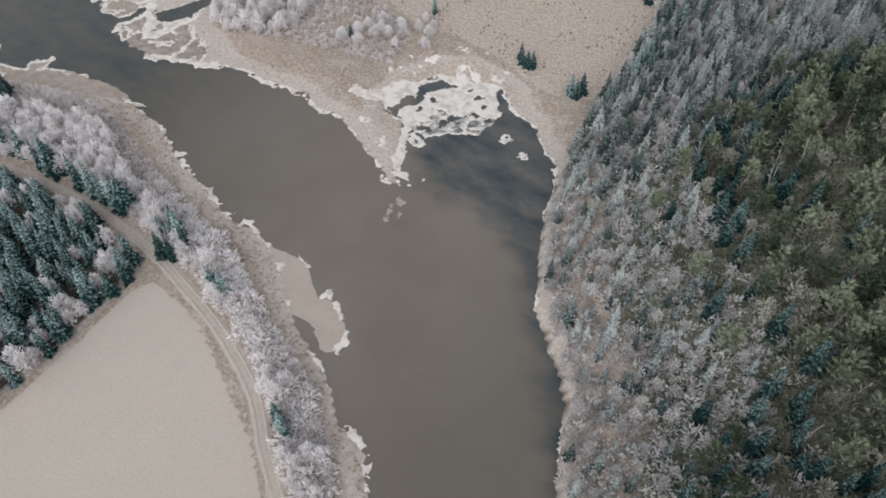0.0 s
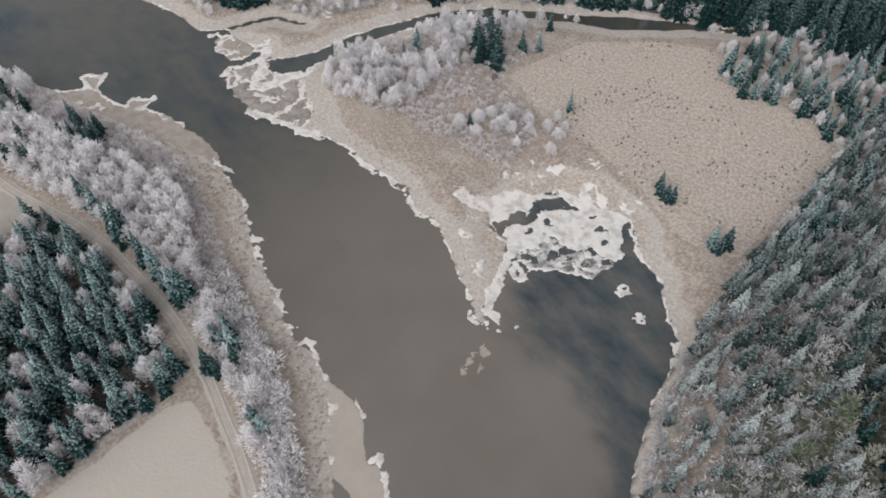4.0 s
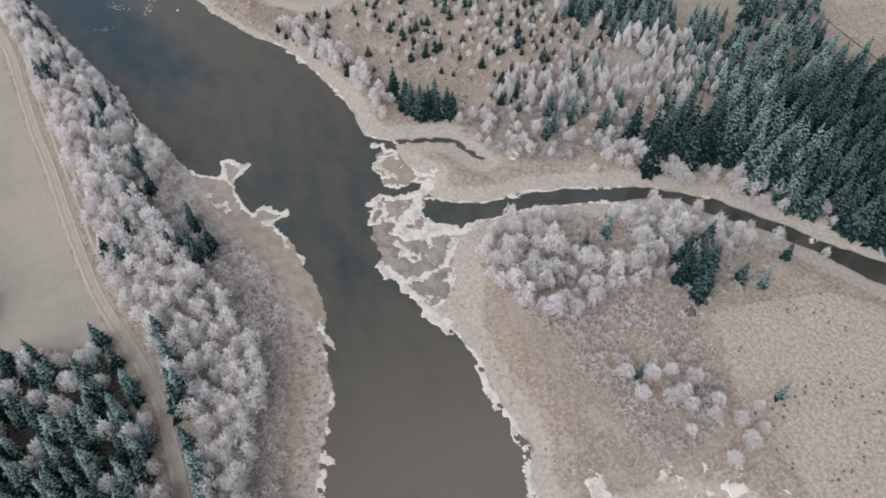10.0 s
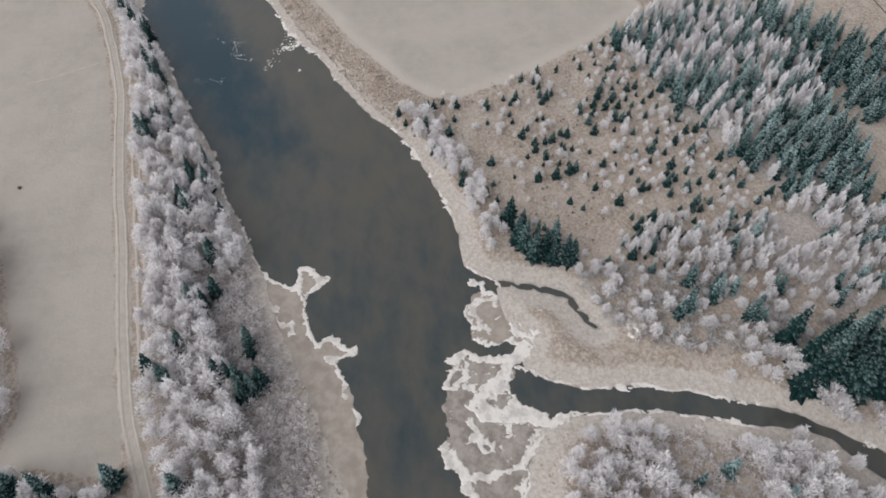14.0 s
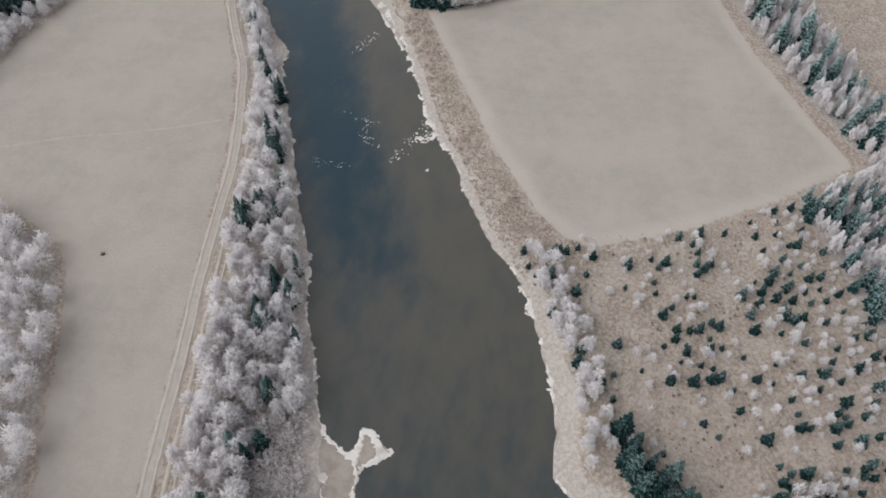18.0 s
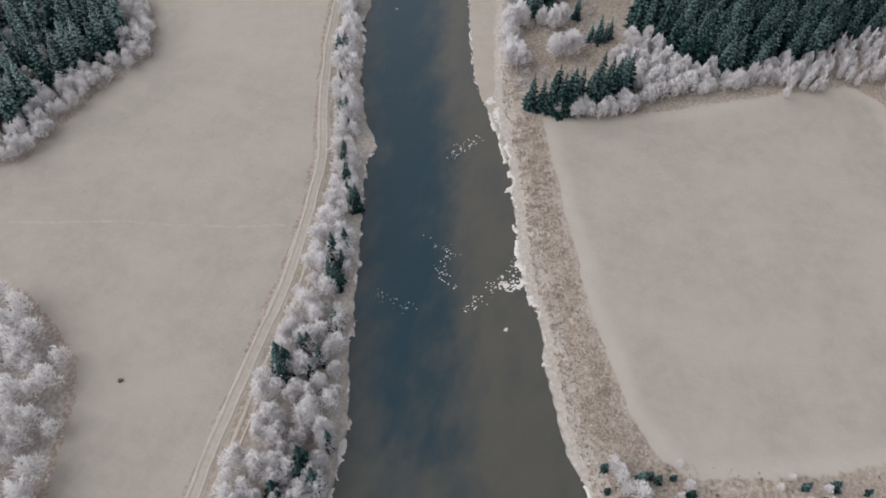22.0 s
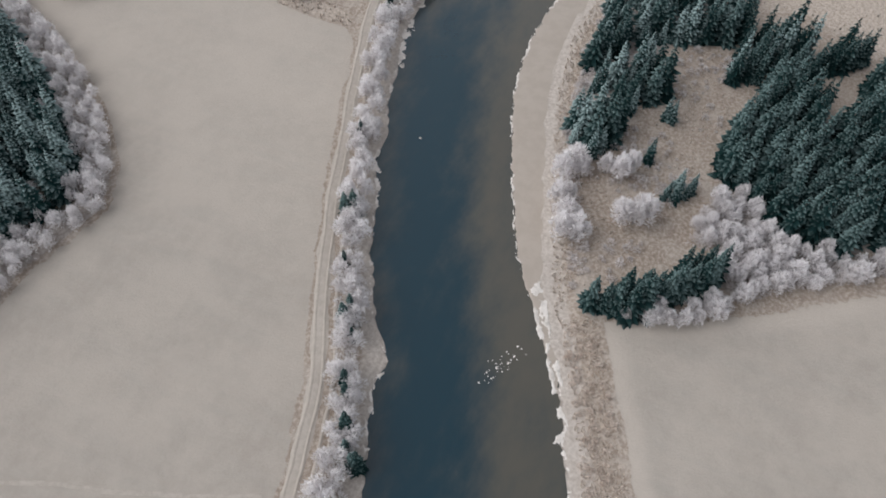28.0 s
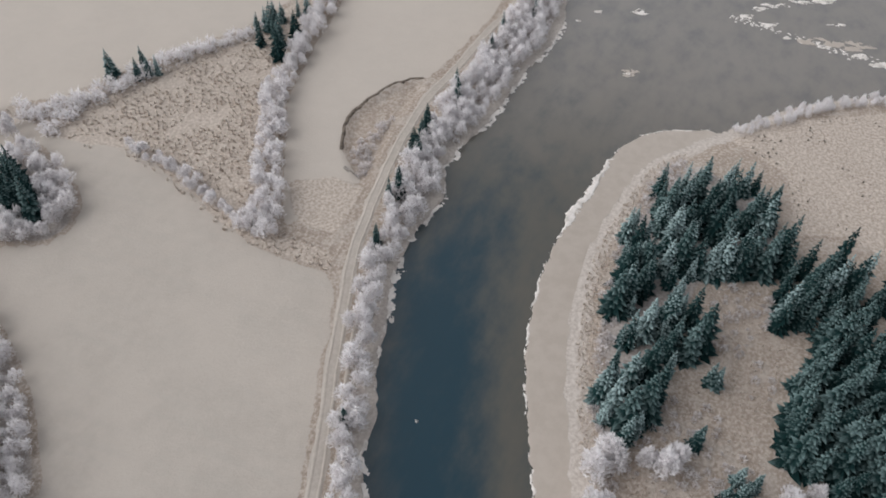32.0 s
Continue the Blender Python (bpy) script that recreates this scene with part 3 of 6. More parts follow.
def build_water():
    gx, gy, faces = grid(-700, 70, -60, 300, 3.0)
    a, b = line_distance(gx, gy, BANK_A), line_distance(gx, gy, BANK_B)
    side = a / (a + b + 1e-6)
    deep = step(-gx, 195, 290) * (1 - 0.75 * step(-gx, 390, 470)) * (1 - step(side, 0.3, 0.9)) * (0.7 + 0.3 * step(side, 0.0, 0.25))
    deep = np.maximum(deep, 0.4 * step(-gx, 120, 170) * (1 - 0.5 * step(-gx, 200, 240)))
    # Side stream: a darker tint that stands in for the mirrored forest.
    deep = np.maximum(deep, 0.3 * step(gy, 128, 150) * step(gx, -190, -175) * (1 - step(gx, -95, -90)))
    slack = np.array([(-71, 98), (-58, 99), (-46, 95), (-37, 86), (-27, 73), (-13, 51), (0, 20), (60, -30), (120, -60), (20, 60), (-30, 130), (-70, 160), (-100, 140), (-92, 118),
                    (-80, 112)], float)
    deep = np.maximum(deep, 0.58 * step(depth_in(gx, gy, slack) + 9 * (fractal(gx, gy, 16, 55, 4) - 0.5), -4, 7))
    clear = np.maximum(0.9 * step(-gx, 75, 175), 0.35 * step(gx, -60, -20)) * (1 - step(-gx, 430, 530))
    # Side stream again: reflection of the dark wood put into the water colour.
    clear = np.maximum(clear, 1.6 * step(gy, 150, 190) * step(gx, -180, -170) * (1 - step(gx, -80, -70)))
    verts = np.stack([gx, gy, 0 * gx], -1)
    ob = new("river_water", mesh_from("river_water", verts, faces, [WATER], {"deep": deep, "clear": clear, "sky_sheen": 0.8 * step(-gx, 440, 540)}, smooth=True))
    tagged(ob, "still grey-brown river water, dark blue where deep", "water", kind="structure")


build_ground()
build_water()


# ---- ice on the river ----
def ragged(mask, amount):
    """The same patch with its outline crumbled at the scale of a hand's width to a metre."""
    def out(x, y):
        u = x + amount * (2.2 * (fractal(x, y, 2.6, 701, 2) - 0.5) + 1.3 * (fractal(x, y, 0.8, 704, 2) - 0.5))
        v = y + amount * (2.2 * (fractal(x, y, 2.6, 707, 2) - 0.5) + 1.3 * (fractal(x, y, 0.8, 710, 2) - 0.5))
        return mask(u, v)
    return out


def tiled_sheet(name, mask, box, res, mat, top, label, kind="", category="ice", parent=None, lie=False, crumble=0.9):
    """A floating sheet of ice whose outline is where mask(x, y) falls to nought, with a bevelled lip."""
    n = 8
    mask = ragged(mask, crumble)
    cx, cy, _ = grid(*box, res * n)
    f = mask(cx, cy)
    near = f > -1.6 * res * n
    ci = np.round((cx[near] - box[0]) / (res * n)).astype(np.int64) * n
    cj = np.round((cy[near] - box[2]) / (res * n)).astype(np.int64) * n
    a, b = np.meshgrid(np.arange(-n // 2, n // 2), np.arange(-n // 2, n // 2), indexing="ij")
    i, j = (ci[:, None] + a.ravel()).ravel(), (cj[:, None] + b.ravel()).ravel()
    big = 1000000
    corner = np.stack([(i + p) * big + (j + q) + 5000 for p, q in ((0, 0), (1, 0), (1, 1), (0, 1))], -1)
    keys, faces = np.unique(corner, return_inverse=True)
    faces = faces.reshape(-1, 4)
    x, y = box[0] + (keys // big) * res, box[2] + (keys % big - 5000) * res
    v = mask(x, y)
    faces = faces[(v[faces] > 0).any(1)]
    used, faces = np.unique(faces, return_inverse=True)
    faces = faces.reshape(-1, 4)
    x, y, v = x[used].copy(), y[used].copy(), v[used]
    out = v <= 0
    e = 0.08
    xo, yo = x[out], y[out]
    m = v[out]
    fx, fy = (mask(xo + e, yo) - m) / e, (mask(xo, yo + e) - m) / e
    s = m / (fx * fx + fy * fy + 0.1)
    x[out] -= np.clip(s * fx, -res, res)
    y[out] -= np.clip(s * fy, -res, res)
    z = np.where(out, -0.03, top + 0.05 * fractal(x, y, 1.5, 61, 2))
    if lie:
        z = height(x, y) + np.where(out, -0.03, 0.13)
        if lie == "both":
            z = np.maximum(z - 0.04, np.where(out, -0.03, top + 0.05 * fractal(x, y, 1.5, 61, 2)))
    ob = new(name, mesh_from(name, np.stack([x, y, z], -1), faces, [mat], smooth=True))
    if parent:
        ob.parent = parent
        return ob
    return tagged(ob, label, category, kind=kind)


SHELF_SPITS = np.array([(-150, 87), (-154.3, 88), (-157.4, 89), (-161.7, 89.9), (-166.4, 90), (-170.3, 89.3), (-175.4, 89.3), (-180.9, 88.5), (-184.7, 86.8), (-186.9, 85.1),
                (-187.9, 89.3), (-189.8, 89.3), (-190.1, 87.6), (-192.3, 85.6), (-192.7, 83.5), (-190.9, 82.3), (-193.3, 80.5), (-198.5, 80.6), (-203.2, 80.6), (-205.6, 82.8),
                    (-207.8, 86), (-208.7, 83.7), (-210.7, 82.1), (-211, 80.6), (-208.3, 79.4), (-206, 77.9), (-208.4, 75), (-209.8, 72.7), (-216.2, 70), (-209.7, 70),
                    (-196, 73), (-180, 77.8), (-165.9, 81.8), (-158, 83.8)], float)
SHELF_START = np.array([(-99.5, 69.2), (-95.7, 69.7), (-89.6, 67.7), (-84.7, 68.3), (-81.1, 68.8), (-77.3, 67), (-73.5, 64.6), (-70, 61.4), (-68.5, 63.4), (-66.6, 62.8),
                (-63.1, 59.9), (-59.8, 57.7), (-59.2, 54.7), (-59.9, 52.5), (-62.1, 51.9), (-66, 54.5), (-69.3, 55.9), (-70.5, 55.6), (-73.3, 55.4), (-79.4, 59.5), (-84.3, 63.5),
                    (-89.2, 66.2)], float)
SHELF_BEND = np.array([(-322, 71.4), (-333.6, 65.4), (-343.4, 59.2), (-354.3, 52.6), (-370.4, 46.8), (-387, 41.3), (-397, 38.7), (-409.2, 37.3), (-423, 36.8), (-431.3, 38.1), (-444.2, 39.5),
                       (-454, 41.9), (-462, 44.1), (-473.3, 47.6), (-480.3, 54.4), (-484, 61.7), (-487, 72), (-480, 67), (-469, 58), (-460, 53), (-445, 50), (-431, 47), (-419, 46.5),
                       (-401, 48), (-383, 52), (-363, 57.5), (-346, 63), (-331, 69.6)], float)
POND_WHITE = np.array([(-106.8, 120.3), (-104.6, 122.6), (-100.7, 124.1), (-98.4, 127), (-97.3, 129.5), (-95.9, 132.8), (-92.1, 134), (-90.2, 135.9), (-87.7, 140.1),
                (-85.5, 141), (-82.9, 140.3), (-85, 143.7), (-84.7, 146.9), (-82.3, 147), (-78.5, 144.5), (-75.4, 143.6), (-72.9, 144.5), (-71.2, 143.5), (-69.1, 139.4),
                    (-65.2, 133.9), (-65.4, 132), (-68.8, 131.4), (-71.8, 131.4), (-73.4, 128.1), (-76.7, 128.3), (-79.7, 127.2), (-80.8, 124.4), (-82.5, 120.9), (-83.3, 118.4),
                    (-82.7, 115.4), (-82.2, 112.2), (-80, 110.5), (-78, 107.3), (-77.6, 104.3), (-76.9, 102.5), (-74.1, 102.6), (-72.7, 100.3), (-74.5, 99.9), (-76.7, 100.2),
                    (-78.4, 103.2), (-81, 105.5), (-80.5, 108.6), (-82.3, 112), (-84.4, 115.3), (-85.3, 118.7), (-87.8, 120.4), (-90.6, 120.2), (-93.4, 120.7), (-95.1, 122.8),
                    (-99.5, 120.6)], float)
POND_POOL = np.array([(-94, 121.4), (-91.8, 120.4), (-89.3, 120.3), (-89.2, 122.8), (-89.2, 124.7), (-87.7, 125.4), (-86.4, 127.3), (-86, 129.2), (-86.9, 130.9), (-85.8, 133.6),
                (-84.4, 136.2), (-82.4, 137.1), (-81, 138.2), (-83.4, 138.3), (-85.3, 138.2), (-86.9, 138.9), (-88.3, 136.4), (-89.7, 134.3), (-89.4, 132.1), (-88.9, 128.3),
                    (-90.3, 129), (-91.7, 127.4), (-91.1, 124.6), (-91.7, 122.4)], float)
POND_HOLES = [np.array(h, float) for h in ([(-85.1, 130.3), (-84.7, 131.3), (-82.4, 130.5), (-82.4, 129.5)],
                                           [(-74.7, 136.1), (-74.6, 138.1), (-71.9, 137.5), (-72.8, 136.4)],
                                           [(-71.5, 134.5), (-70.9, 135.7), (-70.3, 134.2)],
                                           [(-83, 144.4), (-83, 146.2), (-80.2, 144.3), (-77.8, 143), (-79.3, 142.5)],
                                           [(-86.4, 124), (-85.2, 126.1), (-84.3, 125.3), (-85.3, 123.6)],
                                           [(-82.7, 125.4), (-82.2, 126.6), (-81.5, 126.2)])]
POND_RING = np.array([(-80, 113.3), (-78.3, 112.6), (-77.4, 113.3), (-77.6, 114.7), (-79.2, 115.6), (-81, 115.8), (-81.3, 114.6)], float)
POND_EDGE = np.array([(-79.4, 117.1), (-76.4, 118), (-73.4, 121.4), (-71.1, 122.2), (-66.9, 124.2)], float)
SLUSH_HOLES = [np.array(h, float) for h in ([(-77.8, 122.1), (-78.4, 124.6), (-76.7, 128.3), (-74.9, 126.9), (-75.2, 123.3), (-76.5, 121.6)],
                                            [(-81.1, 117.9), (-81.2, 119.5), (-79.2, 120.8), (-77.7, 119.6), (-79, 118)])]
POND_SHORE = np.array([(-72.9, 144.5), (-69.5, 143.3), (-65.7, 139.7), (-63.1, 136.6), (-60.3, 135.6), (-56.2, 135.1), (-54.4, 133.8), (-52.6, 130), (-49.4, 127.6),
                (-46.7, 126.5), (-44.3, 124.3), (-41.8, 121.5)], float)
WEST_FROST = np.array([(-108.7, 120), (-107.1, 120.9), (-104.6, 122.6), (-100.4, 123.9), (-97.9, 124.1), (-99.7, 120.7), (-102, 119.4), (-105, 119.1)], float)
VEIN = np.array([(-167.4, 127.2), (-164.7, 123.7), (-162.4, 120.9), (-160.3, 117.9), (-159.4, 115.2), (-159.1, 112.5), (-159, 109.7), (-158.5, 108)], float)


def rounded(poly):
    """The outline of a patch with its corners rounded."""
    pts = np.asarray(poly, float)
    for _ in range(2):
        nxt = np.roll(pts, -1, axis=0)
        pts = np.stack([pts * 0.75 + nxt * 0.25, pts * 0.25 + nxt * 0.75], 1).reshape(-1, 2)
    return pts


SHELF_SPITS, SHELF_START, SHELF_BEND, POND_ROUND, DELTA_ROUND = (rounded(p) for p in (SHELF_SPITS, SHELF_START, SHELF_BEND, POND, DELTA))


def shore_mask(x, y):
    d = kept_depth(x, y, "river", RIVER) + 1.6 * (fractal(x, y, 5.0, 11, 3) - 0.5)
    hillside = step(x, -50, -40)
    stream = step(y, 122, 130) * step(x, -182, -176) * (1 - step(x, -100, -95))
    bend = step(-x, 345, 350) * step(y, 30, 36)
    far = step(-x, 205, 215) * (1 - step(y - 0.47 * x, 190, 200))
    w = 0.15 - 0.55 * far + (4.2 - 2.4 * far) * (fractal(x, y, 9, 71, 2) - 0.5) + 2.2 * (fractal(x, y, 1.7, 75, 3) - 0.5)
    w = w + 2.6 * (fractal(x, y, 2.6, 78, 4) - 0.42) * step(-x, 85, 95) * (1 - step(-x, 160, 166)) * step(y, 95, 102) + 0.1 * step(-x, 280, 285) * (1 - step(-x, 345, 350)) * step(y, 55, 60)
    w = w + 2.0 * (fractal(x, y, 3.0, 79, 3) - 0.5) * step(-x, 268, 278) * (1 - step(-x, 340, 350)) * step(y - 0.47 * x, 190, 200)
    w = w - 0.45 * step(-x, 205, 212) * (1 - step(-x, 290, 296)) * step(y - 0.47 * x, 190, 200)
    w = w * (1 - 0.55 * hillside) * (1 - 0.7 * stream) - 3 * bend
    w = w - 1.6 * step(y, 160, 176) * step(x, -182, -176) * (1 - step(x, -100, -95))
    w = w - 4 * step(-x, 149, 152) * (1 - step(-x, 217, 220)) * (1 - step(y, 91, 95)) - 4 * step(-x, 62, 65) * (1 - step(-x, 97, 100)) * (1 - step(y, 71, 74))
    lace = 4.5 * (fractal(x, y, 1.5, 731, 4) - 0.45)
    return np.minimum(np.minimum(w + 0.2 - d, d + 0.8), lace)


def rim(poly, width, seed, lines=(), thick=0.55, blobs=()):
    """A ragged white edge along a shelf, and frosted lines and patches on it."""
    def mask(x, y):
        rag = 1.6 * (fractal(x, y, 1.6, seed + 12, 4) - 0.5)
        s = depth_in(x, y, poly) + 1.2 * (fractal(x, y, 3.5, seed, 4) - 0.5)
        w = width + 2.6 * (fractal(x, y, 7, seed + 4, 3) - 0.5) + 1.2 * (fractal(x, y, 0.9, seed + 8, 2) - 0.5)
        out = np.minimum(np.minimum(s + 0.3, w - s), river_depth(x, y) - 1.4)
        for line in lines:
            out = np.maximum(out, thick + 1.1 * rag - line_distance(x, y, line))
        for blob in blobs:
            out = np.maximum(out, np.minimum(depth_in(x, y, blob) + 0.6 * rag, 4 * (fractal(x, y, 1.6, seed + 15, 3) - 0.36)))
        return out
    return mask


INNER_START = [np.array(q, float) for q in ([(-98.9, 68.8), (-98.5, 69.9), (-97.3, 70.6), (-96.1, 69.8), (-94.4, 69.4), (-91.7, 68), (-89.6, 67.3)], [(-77, 56.8), (-75.4, 57),
                (-75.2, 58.1), (-74.4, 57)], [(-74.3, 56.1), (-72.2, 54.9)], [(-66.6, 62.8), (-63.2, 59.8)], [(-59.8, 57.7), (-59.2, 55.8), (-59.7, 54),
                    (-58.8, 52.9)], [(-80.8, 68.9), (-77.6, 67)], [(-70.2, 62.8), (-70, 64.1), (-67.9, 63.5)], [(-64.6, 50), (-63.4, 50), (-61.6, 49.1), (-59.2, 48)])]
START_BLOB = np.array([(-84.2, 62.3), (-85.5, 65.5), (-84.1, 65.4), (-82.6, 65.6), (-81.8, 63.9), (-81.9, 62.5), (-81, 61), (-82.1, 60.7)], float)
START_POOL = np.array([(-69.4, 54.3), (-68.6, 55.9), (-66.6, 55.1), (-66.7, 53.5)], float)
SPIT_TIPS = [np.array(q, float) for q in ([(-206.7, 79.2), (-209.9, 79.8), (-211, 80.6), (-210.3, 82.3), (-207.6, 83.8), (-208, 86), (-205.9, 84.1), (-204.6, 81.2), (-201.7, 80.3)],
                                          [(-190.8, 83), (-192.4, 83.7), (-192.3, 85.6), (-190.1, 87.6), (-189.8, 89.6), (-187.9, 89.3), (-188.1, 87.3), (-187.8, 85)],
                                          [(-217.3, 69.2), (-213.5, 71), (-209.9, 72.3), (-208.3, 75), (-206.1, 77.3), (-206.7, 79.2), (-202, 80.3), (-197.8, 80.5),
                    (-193.9, 80.8), (-190.9, 82.6)],
                                          [(-187.9, 84.6), (-185.3, 85.9), (-182.5, 87.1), (-178.4, 87.4)],
                                          [(-175.4, 89), (-172.3, 88.6)],
                                          [(-157.9, 88.8), (-157.7, 87.8), (-155, 87.5), (-152.7, 88.2), (-149.6, 87.9)],
                                          [(-201.5, 73.8), (-199, 75.1), (-196.7, 76.5), (-197.3, 77.8), (-194.7, 77.5)])]
BEND_EDGE = [np.array([(-325, 70), (-333.6, 66), (-340, 61.6)], float)]


def sheet(poly, seed, holes=()):
    def mask(x, y):
        s = np.minimum(depth_in(x, y, poly) + 1.2 * (fractal(x, y, 3.5, seed, 4) - 0.5), river_depth(x, y) + 2.0)
        for hole in holes:
            s = np.minimum(s, -depth_in(x, y, hole) + 1.2 * (fractal(x, y, 1.5, seed + 5, 3) - 0.5))
        return s
    return mask


SLUSH_BED = rounded([(-84.3, 117), (-83, 119.8), (-81.6, 123.3), (-79.7, 127.2), (-76.7, 128.3), (-74, 127.4), (-70.7, 130.1), (-67.2, 131.3), (-65.1, 132.3), (-66.2, 126.8),
                (-66.9, 124.2), (-71.1, 122.2), (-73.4, 121.4), (-76.4, 118), (-78.9, 117.3), (-81.4, 116.6)])


def pond_mask(x, y):
    rag = 1.5 * (fractal(x, y, 2.2, 81, 5) - 0.5)
    s = depth_in(x, y, POND_WHITE) + 0.75 * rag + 0.15
    s = np.minimum(s, -depth_in(x, y, POND_POOL) + 0.8 * (fractal(x, y, 1.7, 88, 4) - 0.5))
    for k, hole in enumerate(POND_HOLES):
        s = np.minimum(s, -depth_in(x, y, hole) + 1.0 * (fractal(x, y, 1.2, 90 + k, 3) - 0.5))
    s = np.minimum(s, 5 * (fractal(x, y, 2.4, 86, 4) - 0.17))
    ring = 0.7 + 0.4 * rag - line_distance(x, y, POND_RING, True)
    edge = 0.45 + 0.8 * rag - line_distance(x, y, POND_EDGE)
    shore = 0.5 + 0.7 * rag - line_distance(x, y, POND_SHORE)
    crumbs = np.minimum(depth_in(x, y, SLUSH_BED) + rag, 4 * (fractal(x, y, 2.0, 83, 5) - 0.585))
    return np.maximum(np.maximum(np.maximum(s, ring), shore), np.maximum(edge, crumbs))


def slush_mask(x, y):
    s = depth_in(x, y, SLUSH_BED) + 1.6 * (fractal(x, y, 2.5, 165, 4) - 0.5)
    for k, hole in enumerate(SLUSH_HOLES):
        s = np.minimum(s, -depth_in(x, y, hole) + 1.5 * (fractal(x, y, 1.6, 167 + k, 4) - 0.5))
    return np.minimum(s, 5 * (fractal(x, y, 2.6, 171, 4) - 0.34))


def marsh_frost_mask(x, y):
    land = -river_depth(x, y) - 0.1
    west = np.minimum(depth_in(x, y, WEST_FROST) + 2.5 * (fractal(x, y, 3, 97, 4) - 0.5), 5.0 * (fractal(x, y, 2.2, 93, 5) - 0.47))
    near = np.minimum(4.0 - np.abs(depth_in(x, y, POND_ROUND) + 4.0), 5.0 * (fractal(x, y, 2.0, 94, 5) - 0.68))
    return np.minimum(np.maximum(west, near), land)


LOOP = np.array([(-185.2, 111.2), (-182.5, 112.1), (-178.9, 110.3), (-177, 107.7), (-178.1, 106.6), (-181.3, 108.4), (-185.2, 111.2)], float)
NORTH_BAND = np.array([(-183.7, 109.2), (-185.2, 111.6), (-184.2, 113.8), (-182.7, 116.5), (-182.1, 118.8), (-182.7, 120.9)], float)
MASS = np.array([(-185, 127.2), (-181.6, 125.9), (-181.6, 123.8), (-180.9, 121.6), (-179.6, 120), (-176.6, 119.6), (-174.4, 119.2), (-172.2, 120.5), (-170.9, 122.9),
                (-168.4, 125.7), (-168.6, 128.2), (-168.8, 131.9), (-166.4, 127.5), (-166.2, 125), (-168, 121.4), (-168.6, 118), (-169.5, 116), (-169.1, 114.1), (-170.9, 111.8),
                    (-172.9, 110.5), (-175.3, 111.6), (-176.8, 113.7), (-178, 116.5), (-179.9, 118.6), (-182, 119.4), (-184, 121.8), (-185.4, 124.1)], float)
BLOB = np.array([(-170.6, 109), (-170.7, 111), (-169, 111.7), (-166.9, 112.3), (-164.6, 114), (-163.1, 113.2), (-164.5, 111.3), (-166, 110.6), (-165.5, 109.1), (-168.2, 109.5)], float)
HOOK = np.array([(-146.7, 110.5), (-146.2, 112.7), (-146.9, 114.6), (-148.4, 116), (-146.4, 116.5), (-144.6, 117.1), (-142.3, 117)], float)
LOWER = np.array([(-165.6, 104.3), (-162.9, 105.6), (-160.7, 107), (-158.3, 107.3), (-155.4, 108.5), (-152.8, 108.9), (-150, 108.9), (-147.4, 110.4), (-144.6, 111.4)], float)
HOLE = np.array([(-173.3, 114.8), (-174.4, 115.9), (-174.9, 118.4), (-174.2, 119.2), (-172.6, 117.5), (-172, 115.5)], float)


def delta_mask(line, r, seed=109):
    def mask(x, y):
        rag = 2.0 * (fractal(x, y, 2.0, seed, 5) - 0.5)
        return np.minimum(r + 0.8 * rag - line_distance(x, y, line), river_depth(x, y) + 2.2)
    return mask


def patch_mask(poly, holes=()):
    def mask(x, y):
        rag = 1.4 * (fractal(x, y, 2.0, 107, 5) - 0.5)
        s = depth_in(x, y, poly) + 0.8 * rag + 0.1
        for hole in holes:
            s = np.minimum(s, -depth_in(x, y, hole) + 0.4 * rag)
        return np.minimum(s, 4 * (fractal(x, y, 1.5, 113, 3) - 0.24))
    return mask


def fleck_mask(x, y):
    return np.minimum(depth_in(x, y, DELTA_ROUND) - 0.4, 4.0 * (fractal(x, y, 2.6, 105, 5) - 0.62))


COVE_RIM = np.array([(-196, 114.4), (-191.3, 114.3), (-187.7, 115.1), (-185.6, 117.3), (-185.8, 119.8), (-186, 122.3), (-184.6, 126.4)], float)
COVE_TOP = np.array([(-201.3, 116.8), (-201.5, 119.2), (-198.8, 119), (-197.3, 121.7), (-196, 120.1), (-197.3, 117.7), (-195.4, 115.6), (-192.2, 115.6)], float)


def north_mask(x, y):
    rag = 1.5 * (fractal(x, y, 1.8, 121, 4) - 0.5)
    s = np.maximum(0.4 + rag - line_distance(x, y, COVE_RIM), 0.6 + 1.3 * rag - line_distance(x, y, COVE_TOP))
    return np.maximum(s, np.minimum(depth_in(x, y, DELTA_NORTH), 5 * (fractal(x, y, 2.5, 128, 4) - 0.64)))


def puddle_mask(x, y):
    d = np.hypot((x + 184.2) * 0.75 + (y - 147.2) * 0.3, (y - 147.2) * 1.0 - (x + 184.2) * 0.2)
    return np.minimum(1.75 - d, d - 0.75) + 0.9 * (fractal(x, y, 1.2, 129, 4) - 0.5)


